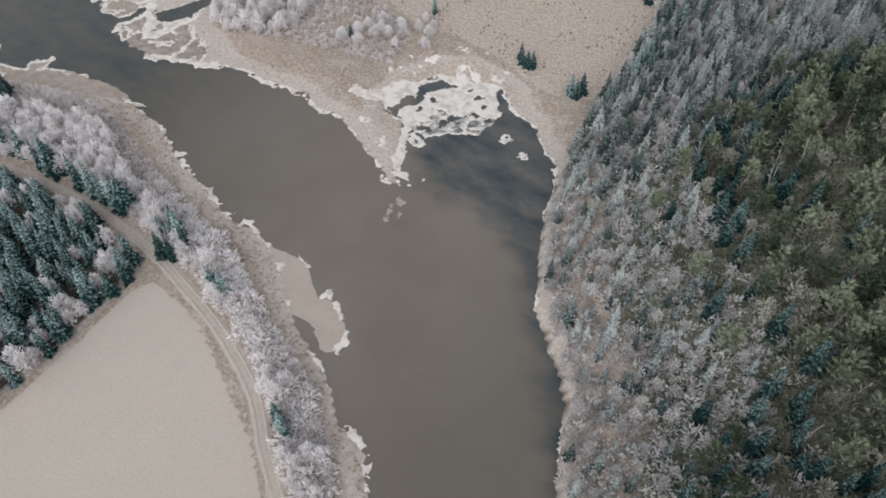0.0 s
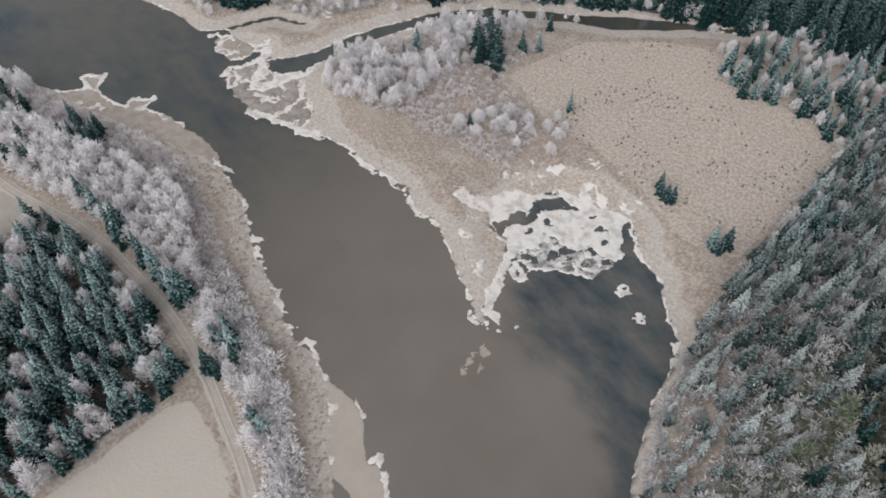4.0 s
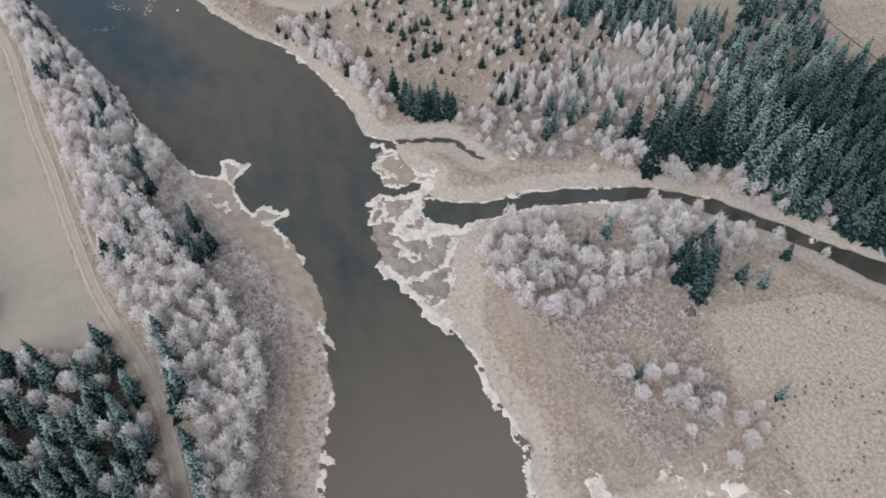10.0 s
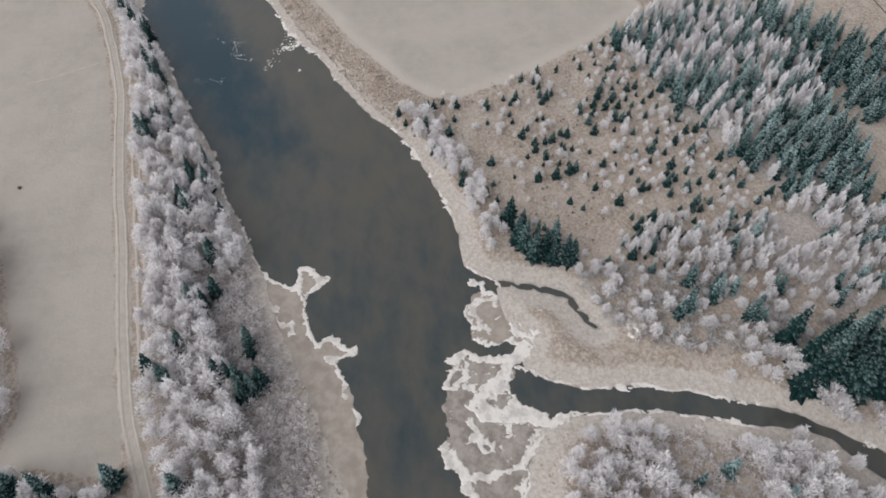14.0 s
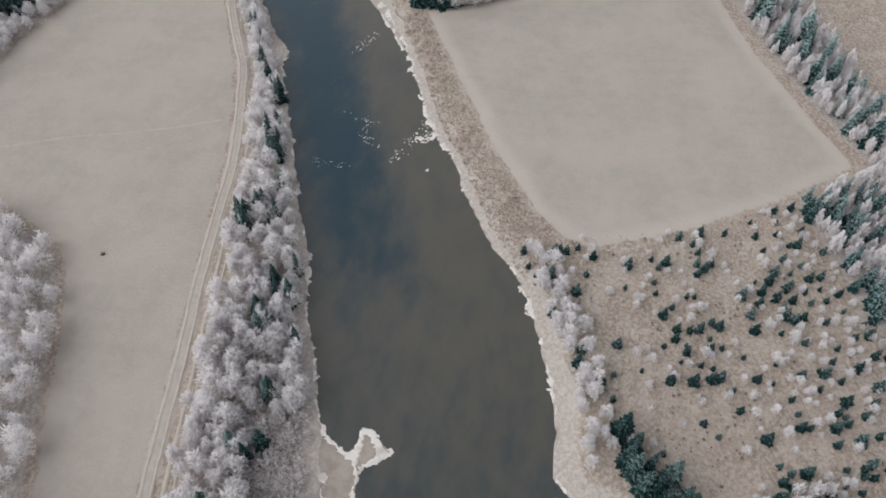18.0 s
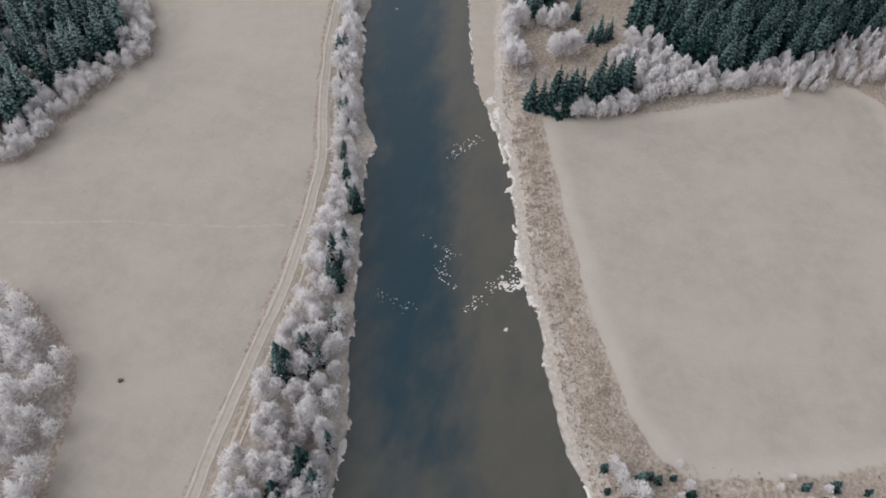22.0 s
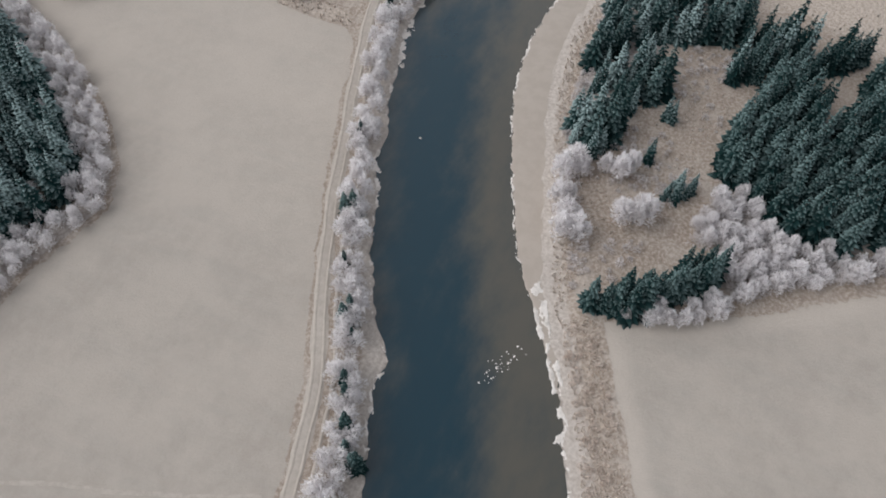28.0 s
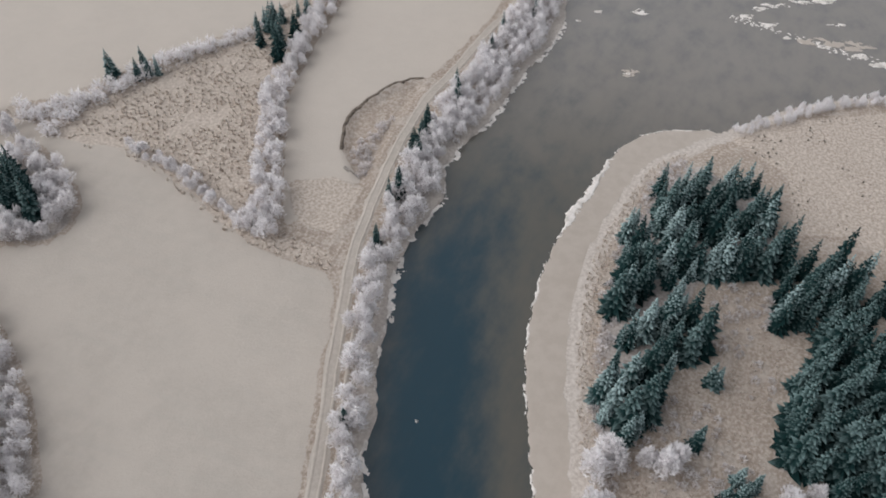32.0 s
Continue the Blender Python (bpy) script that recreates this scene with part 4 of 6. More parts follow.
tiled_sheet("shore_ice", shore_mask, (-545, -10, 5, 235), 0.35, ICE, 0.07, "ragged white edge of frosted ice along both banks", "stuff", crumble=0.4)
sheets = (("ice_shelf", SPIT_TIPS, -1.5, SHELF_SPITS, (-222, -145, 66, 94), 131, "thin grey ice shelf with two pointed spits", (), ()),
          ("ice_shelf", INNER_START, -1.3, SHELF_START, (-104, -54, 44, 74), 135, "smooth beige tongue of thin ice off the bank", (START_BLOB,), (START_POOL,)),
          ("ice_shelf", BEND_EDGE, -0.3, SHELF_BEND, (-490, -318, 34, 75), 139, "long smooth beige ice shelf round the river bend", (), ()))
for name, lines, wide, poly, box, seed, label, blobs, holes in sheets:
    shelf = tiled_sheet(name, sheet(poly, seed, holes), box, 0.5, MUDDY if poly is SHELF_SPITS else THIN, 0.02, label, crumble=0.35)
    tagged(tiled_sheet("frosted_rim", rim(poly, wide, seed, lines, 0.5, blobs), box, 0.3, ICE, 0.06, "", parent=shelf, crumble=0.35 if poly is SHELF_BEND else 0.7), "crumbling white frosted rim", kind="stuff")
chunk = np.array([(-430, 37.6), (-437, 38.4), (-444, 39.3), (-452, 41.2), (-458, 42.8), (-463, 43.9), (-464, 45.4), (-457, 44.4), (-449, 42.6), (-443, 41.6), (-436, 39.6)], float)
tiled_sheet("ice_ridge", sheet(chunk, 161), (-470, -424, 32, 50), 0.3, ICE, 0.12, "thick white ridge of ice at the shelf's edge")
pond = tiled_sheet("pond_ice", pond_mask, (-104, -60, 102, 156), 0.25, ICE, 0.07, "white frosted ice with dark holes over the shallow bay", lie="both")
tagged(tiled_sheet("slush", slush_mask, (-92, -60, 112, 146), 0.3, SLUSH, 0.0, "", parent=pond), "grey half-frozen slush with frosted crumbs")
tiled_sheet("marsh_frost", marsh_frost_mask, (-114, -72, 108, 160), 0.3, ICE, 0.0, "white frost lying in patches on the marsh", "stuff", lie=True)
delta = tiled_sheet("delta_sheet", sheet(DELTA, 151), (-190, -145, 100, 128), 0.5, MURKY, 0.012, "thin brownish ice with white frosted patches at the stream mouth")
for k, (line, r) in enumerate(((LOOP, 0.6), (NORTH_BAND, 0.9), (LOWER, 0.95), (VEIN, 0.85), (HOOK, 0.6))):
    tiled_sheet("frost_patch", delta_mask(line, r), (-194, -138, 98, 138), 0.25, ICE, 0.06 + 0.012 * k, "", parent=delta)
for k, (patch, holes) in enumerate(((MASS, (HOLE,)), (BLOB, ()))):
    tiled_sheet("frost_patch", patch_mask(patch, holes), (-194, -138, 98, 138), 0.25, ICE, 0.13 + 0.012 * k, "", parent=delta)
tagged(tiled_sheet("frost_dusting", fleck_mask, (-194, -142, 98, 138), 0.25, ICE, 0.045, "", parent=delta), "small white flecks of frost", kind="stuff")
tiled_sheet("cove_sheet", sheet(DELTA_NORTH, 155), (-206, -182, 108, 128), 0.4, MUDDY, 0.012, "brownish thin ice in a small cove")
tiled_sheet("cove_frost", north_mask, (-210, -182, 108, 130), 0.25, ICE, 0.06, "white frosted rim round the ice of the cove", lie="both")
tiled_sheet("puddle_ice", puddle_mask, (-190, -178, 141, 153), 0.2, ICE, 0.0, "small white frosted puddle in the grass", lie=True)


def floe(x, y, r, seed, name="ice_floe", label="small ragged white ice floe on dark water", mat=None, stretch=1.0, turn=0.0):
    c, s = math.cos(turn), math.sin(turn)

    def mask(px, py):
        u, v = (px - x) * c + (py - y) * s, (py - y) * c - (px - x) * s
        d = r * 0.9 - np.hypot(u / stretch, v) + 2.0 * r * (fractal(u / stretch + seed, v, r * 0.9, seed, 4) - 0.5)
        return np.minimum(d, 4 * r * (fractal(u / stretch + seed, v, r * 0.6, seed + 9, 3) - 0.36))
    half = r * stretch * 1.6 + 0.5
    ob = tiled_sheet(name, mask, (x - half, x + half, y - half, y + half), max(0.08, 0.09 * r), mat or ICE, 0.07, label, category="ice floe", crumble=min(0.6, 0.35 * r))
    ob.data.transform(Matrix.Translation((-x, -y, 0)))
    ob.location = (x, y, 0)
    return tagged(ob, label, "ice floe", group="floes on the river")


for k, (x, y, r) in enumerate([(-59.6, 126.5, 1.7), (-52.8, 122.6, 1.8), (-72.1, 100, 0.5), (-70, 103.2, 0.4), (-373.9, 23.1, 0.35), (-279.2, 83.2, 0.45)]):
    floe(x, y, r, 300 + k)
for k, (x, y, r) in enumerate([(-171.3, 150.5, 0.9), (-167, 166.5, 1.1), (-165.8, 168.6, 1.2), (-156.6, 183.5, 1.0), (-154.2, 184.2, 1.2), (-133, 199, 0.8), (-170.6, 152.4, 0.6)]):
    floe(x, y, r, 330 + k, label="ragged white ice floe in the side stream")
for k, (x, y, r, s) in enumerate([(-566, 84, 3, 2.4), (-575, 100, 3, 2.4), (-561, 79, 2, 2.2), (-571, 92, 2, 2.4), (-553.8, 74.6, 2.2, 2.4), (-551, 82, 1.8, 2.6),
                (-545, 88, 1.2, 3), (-543.6, 99.9, 1.3, 3), (-542.4, 110.2, 2.2, 2),
                                  (-539.9, 116.8, 2.6, 2), (-560, 104, 1.5, 3), (-543, 40, 3.0, 1.6), (-538, 27, 1.6, 1.5), (-530, 22, 1.0, 1.5), (-505.6, 42.2, 1.2, 1.5)]):
    floe(x, y, 0.62 * r, 340 + k, stretch=s, turn=radians(100 + 10 * (k % 3)), label="long white ice floe drifting on the bend")
for k, (x, y, r, s) in enumerate([(-546, 96, 3.0, 2.4), (-548, 108, 2.8, 2.0), (-506, 43, 1.8, 1.4)]):
    floe(x, y, r, 370 + k, mat=THIN, stretch=s, turn=radians(100), label="flat beige sheet of thin drifting ice").location.z = -0.035


def skin_mask(x, y):
    d = 2.6 - np.hypot((x + 70.3) * 1.1, (y - 91.3) * 0.65)
    return np.minimum(d + 3.0 * (fractal(x, y, 2.4, 141, 5) - 0.5), 5 * (fractal(x, y, 1.3, 147, 4) - 0.47))


tiled_sheet("ice_skin", skin_mask, (-80, -62, 82, 101), 0.2, MUDDY, 0.0, "thin pinkish skin of broken ice on the water")


def brash(name, spots, count, size, seed, label):
    """Many small bits of broken ice strewn along a line."""
    rng = np.random.RandomState(seed)
    spots = np.array(spots, float)
    verts, faces = [], []
    for k in range(count):
        u = rng.rand() * (len(spots) - 1)
        i = int(u)
        c = spots[i] * (1 - u + i) + spots[i + 1] * (u - i) + rng.normal(0, 0.9, 2)
        r = size * rng.uniform(0.4, 1.3)
        n0 = len(verts)
        for a in range(6):
            q = 2 * math.pi * a / 6
            verts.append((c[0] + r * rng.uniform(0.5, 1.2) * math.cos(q), c[1] + r * rng.uniform(0.5, 1.2) * math.sin(q), 0.012))
        verts.append((c[0], c[1], 0.05))
        faces += [(n0 + a, n0 + (a + 1) % 6, n0 + 6) for a in range(6)]
    tagged(new(name, mesh_from(name, verts, faces, [ICE])), label, "ice", kind="stuff")


brash("brash_ice", [(-281, 74), (-288.7, 77.9), (-296, 80.6), (-299.3, 82.8)], 70, 0.2, 1, "drift of small broken ice off the bank")
brash("brash_ice", [(-321.8, 57), (-325.8, 59.1), (-330.5, 61.1)], 50, 0.18, 2, "drift of small broken ice in mid-river")
brash("brash_ice", [(-278.3, 54.1), (-277.2, 60), (-276.9, 65.6)], 30, 0.12, 3, "thin scatter of ice crumbs on the water")
brash("brash_ice", [(-291.5, 78.9), (-289.2, 81.1), (-292.2, 83), (-296.3, 82.5)], 70, 0.32, 5, "heap of broken ice against the bank")
brash("brash_ice", [(-295.8, 60.6), (-294.4, 66.1), (-288, 65.4), (-286.1, 70.3)], 60, 0.16, 6, "thin scatter of ice crumbs on deep water")
brash("brash_ice", [(-552, 70), (-550, 80), (-546, 92), (-543, 104), (-541, 116)], 120, 0.5, 4, "broken ice drifting on the bend")


# ---- the farm track: a raised strip with two worn ruts ----
def smooth_line(pts, each):
    pts = np.asarray(pts, float)
    out = []
    for k in range(len(pts) - 1):
        p0, p1, p2, p3 = pts[max(k - 1, 0)], pts[k], pts[k + 1], pts[min(k + 2, len(pts) - 1)]
        n = max(2, int(np.linalg.norm(p2 - p1) / each))
        for s in np.arange(n) / n:
            out.append(0.5 * (2 * p1 + (p2 - p0) * s + (2 * p0 - 5 * p1 + 4 * p2 - p3) * s**2 + (3 * p1 - p0 - 3 * p2 + p3) * s**3))
    return np.array(out)


def strip(name, line, offset, width, lift, mat, seed, parent=None, label=""):
    mid = smooth_line(line, 1.0)
    along = np.gradient(mid, axis=0)
    side = np.stack([-along[:, 1], along[:, 0]], -1) / np.linalg.norm(along, axis=1)[:, None]
    wob = (fractal(mid[:, 0], mid[:, 1], 6, seed, 3) - 0.5) * 0.5
    half = width / 2 * (0.7 + 0.6 * fractal(mid[:, 0], mid[:, 1], 3, seed + 9, 2))
    rows = []
    for k, (u, up) in enumerate(((-1.15, -0.08), (-0.7, 0), (0, 0.015), (0.7, 0), (1.15, -0.08))):
        p = mid + side * (offset + wob + u * half)[:, None]
        rows.append(np.column_stack([p, height(p[:, 0], p[:, 1]) * GROUND_SOFT(p[:, 0], p[:, 1])[0] + GROUND_SOFT(p[:, 0], p[:, 1])[1] + lift + up]))
    n = len(mid)
    verts = np.concatenate(rows)
    faces = [(r * n + k, r * n + k + 1, (r + 1) * n + k + 1, (r + 1) * n + k) for r in range(4) for k in range(n - 1)]
    ob = new(name, mesh_from(name, verts, faces, [mat], smooth=True))
    if parent:
        ob.parent = parent
        return ob
    return ob


def GROUND_SOFT(x, y):
    f = np.zeros(np.shape(x))
    for poly in (FIELD_NEAR, FIELD_LEFT, FIELD_BEND):
        f = np.maximum(f, step(depth_in(x, y, poly), -0.8, 0.8))
    return np.where(f > 0.5, 0.7, 1.0), np.where(f > 0.5, 0.49, 0.0)


road = tagged(strip("farm_track", TRACK, 0.0, 2.7, 0.10, ROAD, 201), "pale rutted farm track beside the riverside trees", "track", kind="structure")
for off, w in ((-0.9, 0.6), (0.9, 0.7)):
    strip("wheel_rut", TRACK, off, w, 0.145, RUT, 205, road)
for off, w, k in ((-3.0, 0.7, 3), (-4.6, 0.45, 5)):
    strip("side_rut", TRACK[12:25], off, w, 0.12, ROAD, 211 + k, road)


trace = np.array([(-266, -34), (-268.5, -26), (-273, -14), (-276.8, -4), (-280, 8), (-284, 20), (-288, 30)], float)
tagged(strip("field_trace", trace, 0.0, 0.8, 0.06, ROAD, 231), "faint old vehicle trace across the field", "track", kind="structure")


# ---- growing things: shapes ----
class Shape:
    """Triangles with a frost and painted-shade value at each corner and a material slot."""

    def __init__(self):
        self.v, self.f, self.t, self.n = [], [], [], 0

    def add(self, verts, faces, tips):
        self.v.append(np.asarray(verts, float))
        self.f.append(np.asarray(faces, int) + self.n)
        self.t.append(np.asarray(tips, float))
        self.n += len(verts)

    def done(self):
        return np.concatenate(self.v), np.concatenate(self.f), np.concatenate(self.t)


def cone(shape, a, b, ra, rb, sides=5, tip=0.2):
    a, b = np.asarray(a, float), np.asarray(b, float)
    d = b - a
    d = d / (np.linalg.norm(d) + 1e-9)
    u = np.cross(d, (0.3, 0.9, 0.1) if abs(d[1]) < 0.8 else (1, 0, 0))
    u = u / np.linalg.norm(u)
    w = np.cross(d, u)
    q = 2 * np.pi * np.arange(sides) / sides
    ring = np.cos(q)[:, None] * u + np.sin(q)[:, None] * w
    verts = np.concatenate([a + ra * ring, b + rb * ring])
    faces = []
    for k in range(sides):
        m = (k + 1) % sides
        faces += [(k, m, sides + m), (k, sides + m, sides + k)]
    shape.add(verts, faces, np.full(2 * sides, tip))


def spruce_shape(seed, tall=15.0, wide=2.5, whorls=15, per=8, thin=1.0):
    """Trunk, and a crown of drooping boughs in uneven whorls, with most frost on the upper ones and shade painted into
    the lower.
    """
    rng = np.random.RandomState(seed)
    trunk, crown = Shape(), Shape()
    cone(trunk, (0, 0, -0.3), (0, 0, tall * 0.97), 0.16 * tall / 12, 0.02, 5)
    for k in range(whorls):
        h = 0.06 + 0.92 * (k / (whorls - 1)) ** 0.95
        r = wide * (1 - h) ** 0.8 * rng.uniform(0.8, 1.15) + 0.1
        n = max(5, int(per * (0.5 + 0.5 * (1 - h)) + 0.5))
        for q in 2 * np.pi * (np.arange(n) + rng.rand()) / n:
            rr, q = r * rng.uniform(0.6, 1.2), q + rng.normal(0, 0.15)
            out, left = np.array([np.cos(q), np.sin(q), 0]), np.array([-np.sin(q), np.cos(q), 0])
            z = h * tall + rng.normal(0, 0.14)
            drop, half = rr * rng.uniform(0.3, 0.6), (0.22 * rr + 0.1) * thin
            tip = out * rr + np.array([0, 0, z - drop])
            mid = out * rr * 0.55 + np.array([0, 0, z - drop * 0.6])
            a = mid + left * half - np.array([0, 0, 0.2 * rr])
            b = mid - left * half - np.array([0, 0, 0.2 * rr])
            top = out * rr * 0.15 + np.array([0, 0, z + 0.08 * rr])
            # Frosted tops lightened, lower and inner boughs darkened as painted shade.
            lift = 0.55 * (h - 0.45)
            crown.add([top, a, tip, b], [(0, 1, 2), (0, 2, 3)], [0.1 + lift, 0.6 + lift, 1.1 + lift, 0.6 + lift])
    cone(crown, (0, 0, tall * 0.93), (0, 0, tall * 1.02), 0.14, 0.01, 4, 0.9)
    return trunk.done(), crown.done()


def sprays(shape, base, way, length, width, tip0, tip1, rng):
    """Flat pointed sprays of twigs."""
    n = len(base)
    way = way / np.linalg.norm(way, axis=1)[:, None]
    flat = np.cross(way, rng.normal(size=(n, 3)))
    flat = flat / np.linalg.norm(flat, axis=1)[:, None]
    tip = base + way * length[:, None]
    half = flat * (width * 0.5)[:, None]
    root = base + way * (length * 0.25)[:, None]
    verts = np.stack([root + half, root - half, tip], 1).reshape(-1, 3)
    faces = np.arange(3 * n).reshape(n, 3)
    tips = np.stack([tip0, (tip0 + tip1) / 2, tip1], 1).ravel()
    shape.add(verts, faces, tips)


def birch_shape(seed, tall=7.5, wide=2.3, low=0.22, count=240, lobes=9, upright=0.7, fine=1.0, slender=0.62):
    """A frosted broadleaf: trunk and rising limbs, each limb with a flame-shaped brush of fine twigs."""
    rng = np.random.RandomState(seed)
    trunk, crown = Shape(), Shape()
    lean = rng.normal(0, 0.03 * tall, 2)
    fork = np.array([lean[0] * 0.4, lean[1] * 0.4, tall * 0.35])
    cone(trunk, (0, 0, -0.3), fork, 0.016 * tall, 0.011 * tall, 5)
    centres, radii, highs = [], [], []
    for k in range(lobes):
        q, s = 2.4 * k + rng.rand() * 0.8, math.sqrt((k + 0.35) / lobes)
        top = 1.0 - 0.42 * s * s + rng.uniform(-0.14, 0.06)
        bottom = low + 0.12 * (1 - s) + rng.uniform(-0.04, 0.08)
        c = np.array([np.cos(q) * s * wide * 0.62 + lean[0], np.sin(q) * s * wide * 0.62 + lean[1], (top + bottom) / 2 * tall])
        centres.append(c)
        radii.append(rng.uniform(0.22, 0.42) * wide)
        highs.append((top - bottom) / 2 * tall)
        cone(trunk, fork * rng.uniform(0.5, 1.0), c + (0, 0, highs[-1] * 0.5), 0.007 * tall, 0.002 * tall, 3)
    centres, radii, highs = np.array(centres), np.array(radii), np.array(highs)
    pick = rng.choice(lobes, count, p=highs * radii / (highs * radii).sum())
    d = rng.normal(size=(count, 3))
    d[:, 2] += 0.25
    d = d / np.linalg.norm(d, axis=1)[:, None]
    depth = rng.uniform(0.25, 1.0, count) ** 0.6
    taper = np.where(d[:, 2] > 0, 1 - 0.35 * d[:, 2], 1.0)
    base = centres[pick] + d * depth[:, None] * np.stack([radii[pick] * taper, radii[pick] * taper, highs[pick]], -1)
    base[:, 2] = np.maximum(base[:, 2], tall * 0.06)
    way = d * (0.75, 0.75, 0.3) + np.array([0, 0, upright]) + rng.normal(0, 0.22, (count, 3))
    rise = np.clip(base[:, 2] / tall, 0, 1)
    # Besides frost, outer and higher twigs are painted lighter, inner ones shaded.
    sprays(crown, base - way * 0.03 * tall, way, rng.uniform(0.09, 0.17, count) * tall * fine, rng.uniform(0.04, 0.08, count) * tall * fine * slender, 0.05 + 0.25 * depth + 0.15 * rise, 0.3 + 0.4 * depth + 0.3 * rise, rng)
    return trunk.done(), crown.done()


def shrub_shape(seed, tall=2.0, wide=1.3, count=105, slender=0.66):
    rng = np.random.RandomState(seed)
    stems, crown = Shape(), Shape()
    d = rng.normal(size=(count, 3))
    d[:, 2] = np.abs(d[:, 2]) + 0.4
    d = d / np.linalg.norm(d, axis=1)[:, None]
    reach = rng.uniform(0.3, 0.75, count)
    base = d * reach[:, None] * np.array([wide, wide, tall])
    for k in range(6):
        cone(stems, (0, 0, -0.15), base[k] * 1.1, 0.035, 0.012, 3)
    sprays(crown, base, d + rng.normal(0, 0.3, (count, 3)), rng.uniform(0.35, 0.7, count) * tall * 0.55, rng.uniform(0.16, 0.36, count) * slender, 0.1 + 0.4 * reach, 0.5 + 0.6 * reach, rng)
    return stems.done(), crown.done()


def bare_shape(seed, tall=9.0):
    """A leafless birch: pale trunk with thin rising limbs."""
    rng = np.random.RandomState(seed)
    trunk, crown = Shape(), Shape()
    top = np.array([rng.normal(0, 0.6), rng.normal(0, 0.6), tall])
    cone(trunk, (0, 0, -0.3), top, 0.13, 0.03, 5, 0.9)
    for k in range(14):
        s = rng.uniform(0.3, 0.95)
        q = rng.rand() * 6.28
        a = top * s
        b = a + np.array([np.cos(q), np.sin(q), 1.1]) * rng.uniform(0.7, 1.8) * (1.15 - s)
        cone(crown, a, b, 0.05, 0.015, 3, 0.8)
        m = a * 0.4 + b * 0.6
        cone(crown, m, m + np.array([np.cos(q + 1), np.sin(q + 1), 0.7]) * 0.6, 0.025, 0.01, 3, 0.9)
    return trunk.done(), crown.done()


SPRUCE = [spruce_shape(k, 11.0, w, n, p) for k, (w, n, p) in enumerate([(2.3, 16, 11), (2.6, 15, 12), (2.1, 17, 10), (2.5, 16, 11), (2.8, 15, 12)])]
YOUNG = [spruce_shape(20 + k, 3.0, 1.15, 9, 9, 1.1) for k in range(4)]
BIRCH = [birch_shape(40 + k, 6.5, w, 0.12, 500, n, 0.5) for k, (w, n) in enumerate([(2.3, 8), (2.6, 9), (2.1, 7), (2.5, 10), (2.0, 6)])]
SLIM = [birch_shape(60 + k, 8.0, w, 0.08, 400, n, 0.9) for k, (w, n) in enumerate([(1.5, 3), (1.7, 4), (1.4, 3), (1.8, 5)])]
FINE = [birch_shape(140 + k, 6.3, w, 0.10, 1200, n, 0.6, 0.85, 0.7) for k, (w, n) in enumerate([(2.5, 8), (2.8, 10), (2.3, 7), (2.7, 11), (2.2, 6)])]
HILLY = [birch_shape(160 + k, 6.5, w, 0.12, 300, n, 0.5, 1.0, 0.85) for k, (w, n) in enumerate([(2.3, 8), (2.6, 9), (2.1, 7)])]
ROUGH = [shrub_shape(180 + k, t, w, 70, 0.9) for k, (t, w) in enumerate([(2.0, 1.3), (1.6, 1.1), (2.3, 1.2)])]
SHRUB = [shrub_shape(80 + k, t, w) for k, (t, w) in enumerate([(2.0, 1.3), (1.6, 1.1), (2.3, 1.2)])]
PINES = [birch_shape(90 + k, 8.0, 2.3, 0.25, 260, 8, 0.3, 1.0, 0.95) for k in range(4)]
BARE = [bare_shape(100 + k) for k in range(3)]

MADE = {}


def shape_mesh(key, arrays, mat):
    key = key + (mat.name,)
    if key not in MADE:
        v, f, t = arrays
        MADE[key] = mesh_from(key[0], v, f, [mat], {"tip": t, "var": 0 * t})
    return MADE[key]


def plant(kind, kinds, n, x, y, size, turn, label, group, mats, parts=("trunk", "crown"), spread=1.0):
    """One tree, a thing of its own on the shared meshes of its kind."""
    z = float(height(np.array([x]), np.array([y]))[0])
    base = new(kind)
    base.matrix_basis = pose(x, y, z - 0.05, 0, 0, turn) @ Matrix.Diagonal((size * spread, size * spread, size, 1))
    for part, arrays, mat in zip(parts, kinds[n], mats):
        ob = new(part, shape_mesh((kind + "_" + part, n), arrays, mat))
        ob.parent = base
    return tagged(base, label, "tree" if "shrub" not in kind else "shrub", group)


